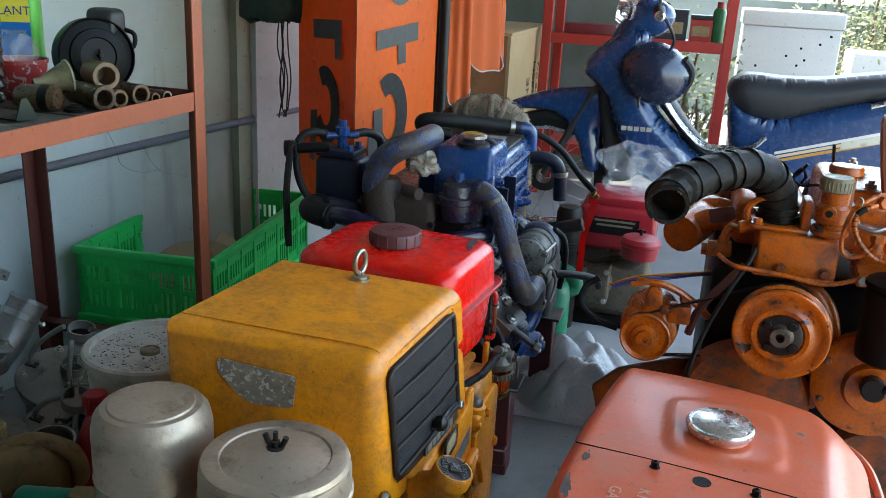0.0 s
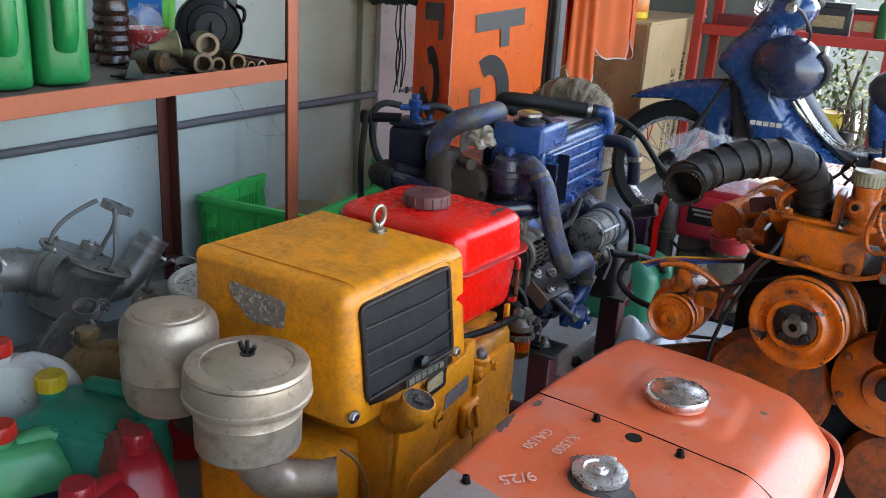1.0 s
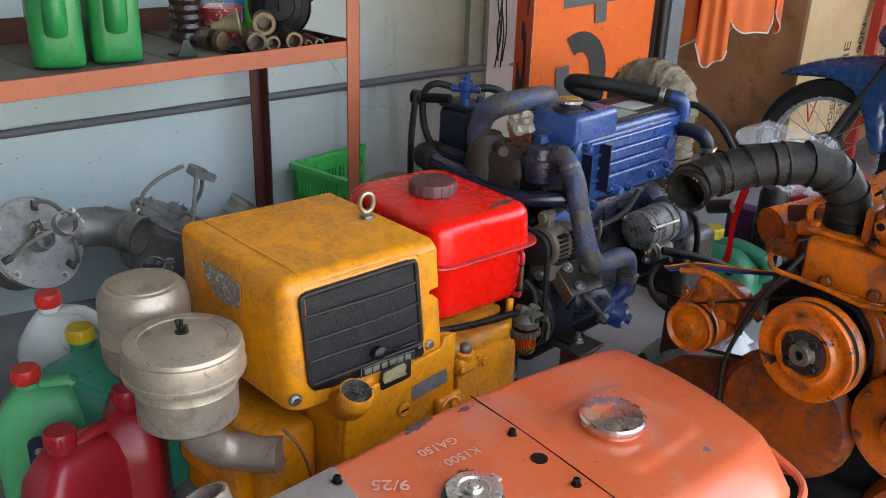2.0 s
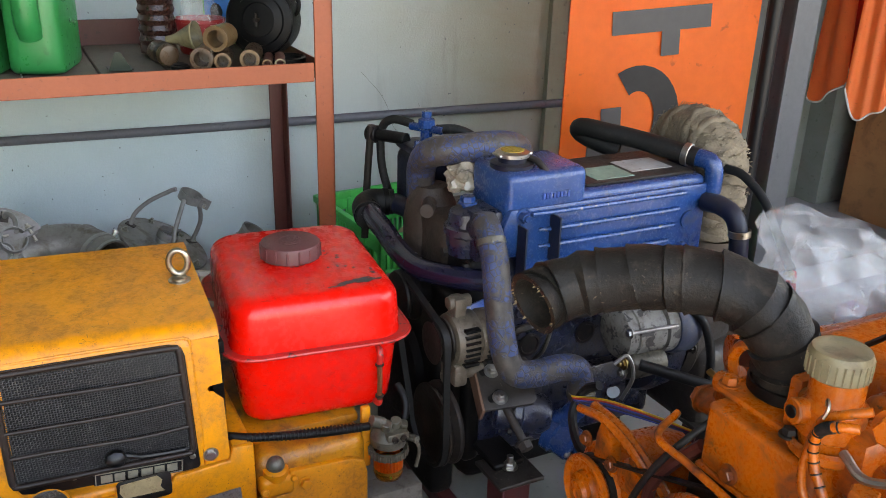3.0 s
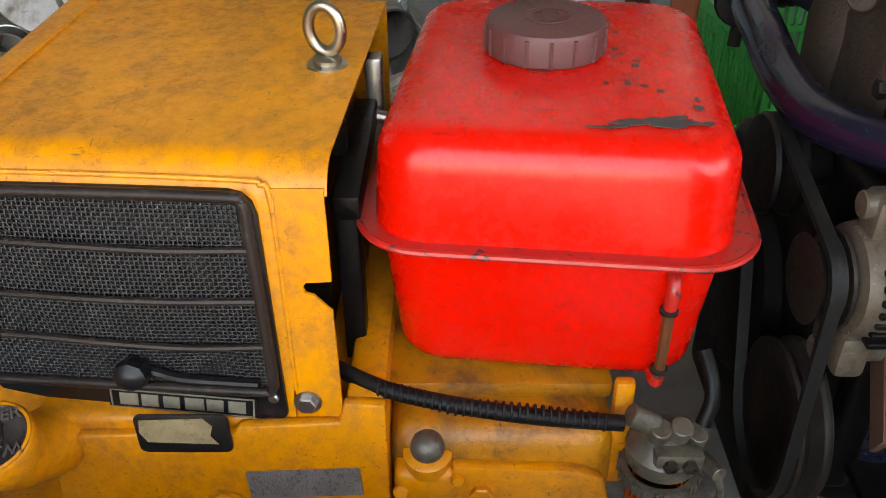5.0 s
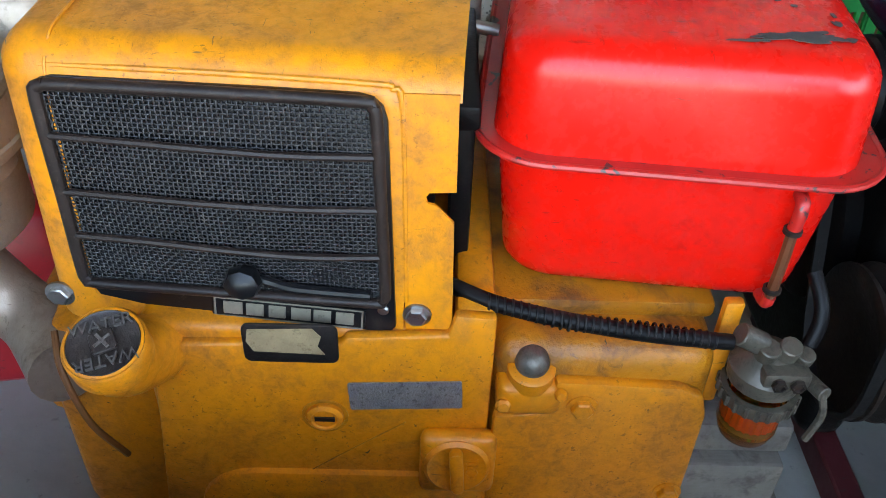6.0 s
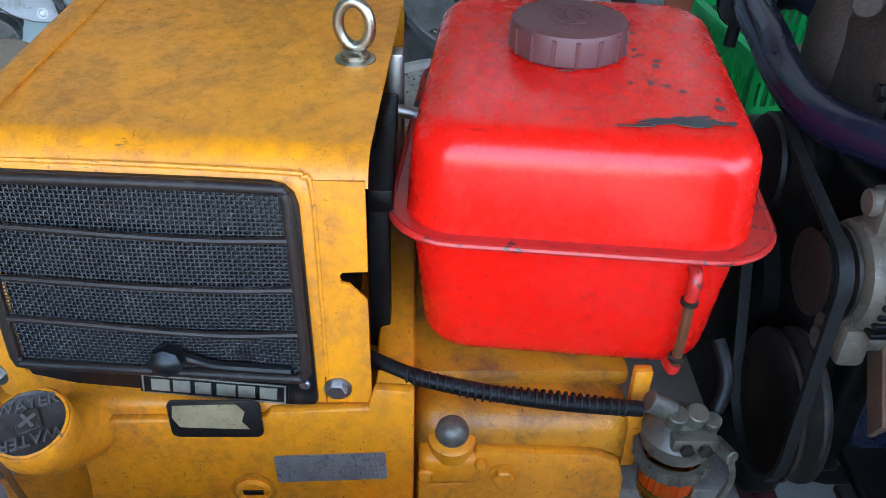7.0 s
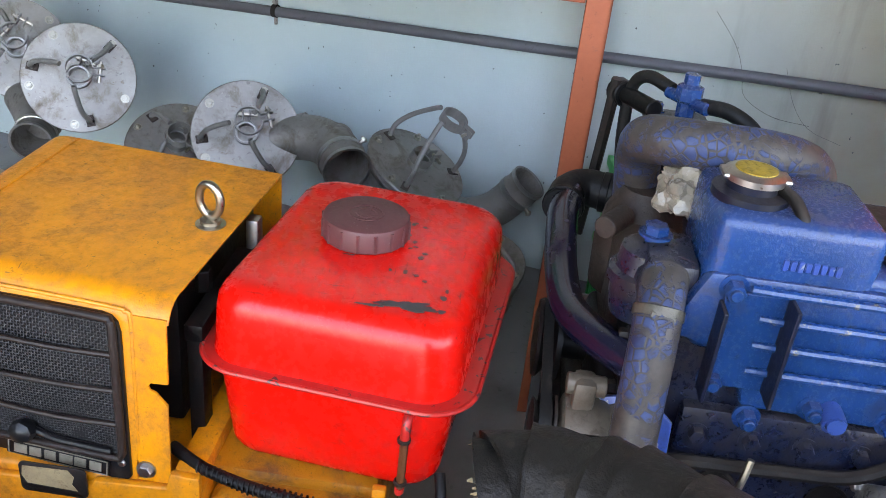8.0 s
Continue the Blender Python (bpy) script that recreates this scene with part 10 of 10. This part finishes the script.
# ---- small red engine, bag, can and wrap on the floor ----
redsm = thing("small_engine", -0.15, 2.92, 0.0, "small engine with dark red covers, greasy casting below", "engine")
SMALL_RED = surface("dark_red_cover", (0.36, 0.014, 0.024), 0.38, shade=0.75, big=8, fine=80, bump=0.06)
part("cover", put(box(-0.275, 2.81, 0.262, -0.030, 3.06, 0.405, 0.016, 3), box(-0.255, 2.83, 0.40, -0.055, 3.03, 0.432, 0.008, 2)), SMALL_RED, redsm)
pl = part("name_board", plate(rounded(0.155, 0.058, 0.004), 0.002, facing(-0.160, 2.8095, 0.345, (0, -1, 0.1))), BLACK, redsm, "black board with pale bars")
for k in range(3):
    part("bar", plate(rounded((0.13, 0.115, 0.10)[k], 0.007, 0.001), 0.0006, facing(-0.160, 2.807, 0.361 - 0.015 * k, (0, -1, 0.1))), LETTER, pl)
part("casting", put(put(box(-0.27, 2.84, 0.02, -0.03, 3.05, 0.27, 0.03, 3), lathe([(0.05, 0), (0.055, 0.03), (0.04, 0.06), (0, 0.06)], (-0.20, 2.84, 0.15), (-0.20, 2.6, 0.15), 22)), box(-0.245, 2.765, 0.085, -0.155, 2.85, 0.215, 0.012, 2)), ALT_METAL, redsm, "greasy grey crankcase casting")
for x, z in ((-0.235, 0.20), (-0.165, 0.20), (-0.235, 0.10), (-0.165, 0.10)):
    part("bolt", hexbolt((x, 2.765, z), (0, -1, 0), 0.007, 0.006), STEEL, redsm)
pot_ = part("air_pot", lathe([(0.030, 0), (0.055, 0.008), (0.058, 0.045), (0.063, 0.050), (0.063, 0.058), (0.052, 0.070), (0.0, 0.078)], (-0.067, 2.665, 0.290), (-0.067, 2.665, 1), 32), SMALL_RED, redsm, "round dark red air cleaner pot")
part("wing_nut", put(rod((-0.067, 2.665, 0.365), (-0.067, 2.665, 0.386), 0.005), box(-0.080, 2.663, 0.374, -0.054, 2.667, 0.384, 0.001, 1)), IRON, pot_)
part("pot_stem", tube([(-0.067, 2.665, 0.295), (-0.085, 2.70, 0.265), (-0.12, 2.77, 0.24), (-0.15, 2.84, 0.23)], 0.024, 14, 5), ALT_METAL, redsm)
part("fuel_pipe", tube([(-0.285, 2.80, 0.235), (-0.270, 2.755, 0.262), (-0.215, 2.735, 0.242), (-0.150, 2.735, 0.262), (-0.10, 2.70, 0.285)], 0.006, 8, 6), IRON, redsm)
part("skid", box(-0.29, 2.80, 0.0, -0.02, 3.08, 0.022), SOOT, redsm)
bag = thing("carrier_bag", 0.02, 2.19, 0.640, "crumpled clear plastic bag caught on the orange engine's manifold", "plastic bag")
for n_, (bx, by, bz, sx, sy, sz) in (("bag_film", (-0.060, 2.215, 0.645, 0.098, 0.082, 0.074)), ("inner_fold", (-0.025, 2.20, 0.635, 0.072, 0.064, 0.056))):
    bm = crumple(sx, sy, sz, 14 + len(n_), rough_=0.50, fine_=0.45)
    bm.transform(pose(bx, by, bz, 0, 12, 30))
    part(n_, bm, FILM, bag, sharp=60)
postd = thing("exhaust_post", -0.300, 2.765, 0.0, "dark upright steel pipe with collar", "pipe")
part("pipe", lathe([(0.042, 0), (0.042, 0.27), (0.046, 0.272), (0.046, 0.292), (0.042, 0.294), (0.042, 0.385), (0.034, 0.405), (0.014, 0.41), (0, 0.41)], (-0.300, 2.765, 0.0), (-0.300, 2.765, 1), 28), IRON, postd)
gc = canister("jerrycan", -0.395, 2.675, 0.0, 8, 0.26, 0.17, 0.225, surface("green_can_plastic", (0.01, 0.17, 0.09), 0.4, shade=0.8, big=7, fine=60), "green plastic jerrycan with yellow cap behind the engine", surface("yellow_lid", (0.55, 0.42, 0.03), 0.4), 0.03, cap_x=-0.03)
part("strip_label", plate(rounded(0.05, 0.09, 0.003), 0.001, facing(0.03, -0.0865, 0.11, (0, -1, 0))), SMALL_RED, gc)
solid("purple_box", box(-0.455, 2.80, 0.0, -0.365, 2.86, 0.30, 0.004, 1), surface("purple_card", (0.09, 0.03, 0.14), 0.5), "small purple carton behind the jerrycan", "carton")


def wrap_sheet(cx, cy, w, d, h, seed):
    """A heaped sheet of bubble wrap with raised cells."""
    bm = B()
    n = 70
    grid = []
    for i in range(n + 1):
        colv = []
        for j in range(n + 1):
            u, v = i / n - 0.5, j / n - 0.5
            fall = max(0.0, 1 - (u * u + v * v) * 4.0)
            z = h * fall * (0.75 + 0.5 * abs(noise.noise(Vector((u * 4 + seed, v * 4, 0)))) + 0.10 * noise.noise(Vector((u * 9, v * 9, seed))))
            z += 0.004 * (math.sin(i * 1.9) * math.sin(j * 1.9))
            colv.append(bm.verts.new((cx + u * w, cy + v * d, max(z, 0.0) + 0.004)))
        grid.append(colv)
    for i in range(n):
        for j in range(n):
            bm.faces.new((grid[i][j], grid[i + 1][j], grid[i + 1][j + 1], grid[i][j + 1]))
    return bm


WRAP = surface("milky_bubble_wrap", (0.75, 0.76, 0.78), 0.25, shade=0.85, big=8, fine=90, bump=0.3)
for node in WRAP.node_tree.nodes:
    if node.type == "BSDF_PRINCIPLED":
        node.inputs["Alpha"].default_value = 0.72
bw = thing("bubble_wrap", -0.15, 2.25, 0.0, "heap of clear bubble wrap on the floor", "bubble wrap")
redrawn(bw, Matrix.Translation((-0.039, 0.038, 0)))
part("sheet", wrap_sheet(-0.15, 2.27, 0.40, 0.36, 0.16, 4), WRAP, bw, sharp=180)
part("fold", wrap_sheet(-0.13, 2.20, 0.34, 0.30, 0.13, 9), WRAP, bw, sharp=180)
nut = solid("floor_mount", lathe([(0.03, 0), (0.034, 0.006), (0.034, 0.022), (0.018, 0.03), (0, 0.03)], (-0.331, 2.225, 0.0), (-0.331, 2.225, 1), 22), RUBBER, "black rubber engine mount lying on the floor", "mount")

# ---- outside ----
fb = thing("foam_box", 0.70, 5.75, -0.067, "large white foam box, dented and dirty", "foam box")
redrawn(fb, sized(0.955, (0.42, 5.6, 0.955), (0.251, 5.6, 0.977)))
part("body", box(0.42, 5.60, -0.067, 0.99, 5.95, 0.86, 0.012, 3), FOAM, fb)
part("lid", box(0.41, 5.59, 0.86, 1.0, 5.96, 0.955, 0.012, 3), FOAM, fb)
rng = random.Random(2)
for k in range(7):
    part("dent", lathe([(0.008, 0), (0.008, 0.001), (0, 0.001)], (rng.uniform(0.5, 0.95), 5.599, rng.uniform(0.6, 0.83)), (0.7, 4, 0.7), 10), SOOT, fb)
solid("foam_block", box(0.92, 5.9, 0.0, 1.22, 6.3, 0.75, 0.012, 2), FOAM, "smaller white foam box on the pavement", "foam box")
solid("low_wall", box(-0.5, 8.2, 0.0, 7.0, 8.4, 1.0, 0.01, 1), MOULDY, "low grey garden wall outside", "wall", kind="structure")

LEAF = surface("sunlit_leaves", (0.05, 0.085, 0.018), 0.55, shade=0.45, big=12, fine=40, bump=0.05)
LEAF2 = surface("yellow_green_leaves", (0.12, 0.13, 0.03), 0.55, shade=0.5, big=12, fine=40, bump=0.05)
BARK = surface("grey_bark", (0.14, 0.11, 0.08), 0.9, shade=0.5, big=18, fine=120, bump=0.6)


def bush(x, y, z, w, h, n, seed, leaf, label, trunk=0.0):
    """A shrub: forked stems and many single leaves."""
    rng = random.Random(seed)
    t = thing("shrub", x, y, z, label, "shrub", group="shrubs outside")
    stems = B()
    tips = []
    for k in range(7):
        a = rng.uniform(0, 6.28)
        top = Vector((x + w * 0.4 * math.cos(a), y + w * 0.4 * math.sin(a), z + h * rng.uniform(0.55, 0.95)))
        mid = Vector((x, y, z + trunk)).lerp(top, 0.5) + Vector((rng.uniform(-0.05, 0.05), rng.uniform(-0.05, 0.05), 0.05))
        put(stems, tube([(x, y, z), mid, top], 0.012 * (1 + h), 6, 4, radii=lambda s: 1.0 - 0.7 * s))
        tips += [mid.lerp(top, s) for s in (0.2, 0.6, 1.0)]
    part("branch", stems, BARK, t)
    verts, faces = [], []
    for k in range(n):
        c = rng.choice(tips) + Vector((rng.gauss(0, w * 0.16), rng.gauss(0, w * 0.16), rng.gauss(0, h * 0.12)))
        if c.z < z + 0.03:
            c.z = z + 0.03 + rng.random() * 0.1
        d = Vector((rng.gauss(0, 1), rng.gauss(0, 1), rng.gauss(0, 0.7))).normalized()
        e = d.orthogonal().normalized()
        ln, wd = rng.uniform(0.025, 0.055), rng.uniform(0.006, 0.014)
        i = len(verts)
        verts += [c, c + d * ln * 0.5 + e * wd, c + d * ln, c + d * ln * 0.5 - e * wd]
        faces.append((i, i + 1, i + 2, i + 3))
    me = bpy.data.meshes.new("leaves")
    me.from_pydata([tuple(SPACE[t.name] @ v) for v in verts], [], faces)
    me.materials.append(leaf)
    ob = new("leaves", me)
    ob.parent = t
    tagged(ob, kind="stuff")
    return t


bush(1.08, 6.3, 0.0, 0.9, 1.0, 2600, 1, LEAF2, "leafy yellow-green shrub outside")
bush(1.73, 7.0, 0.0, 1.2, 1.5, 3000, 3, LEAF2, "tall sunlit yellow-green shrub outside")
bush(0.45, 5.45, 0.0, 0.35, 0.55, 500, 4, LEAF, "small green plant before the foam box")
bush(0.03, 5.3, 0.0, 0.4, 0.8, 600, 5, LEAF, "thin green plant behind the rack")
bush(1.25, 7.5, 0.0, 1.0, 1.5, 2400, 6, LEAF, "broad green shrub by the garden wall")
bush(2.63, 7.4, 0.0, 1.2, 1.4, 1500, 7, LEAF, "green shrub by the garden wall")
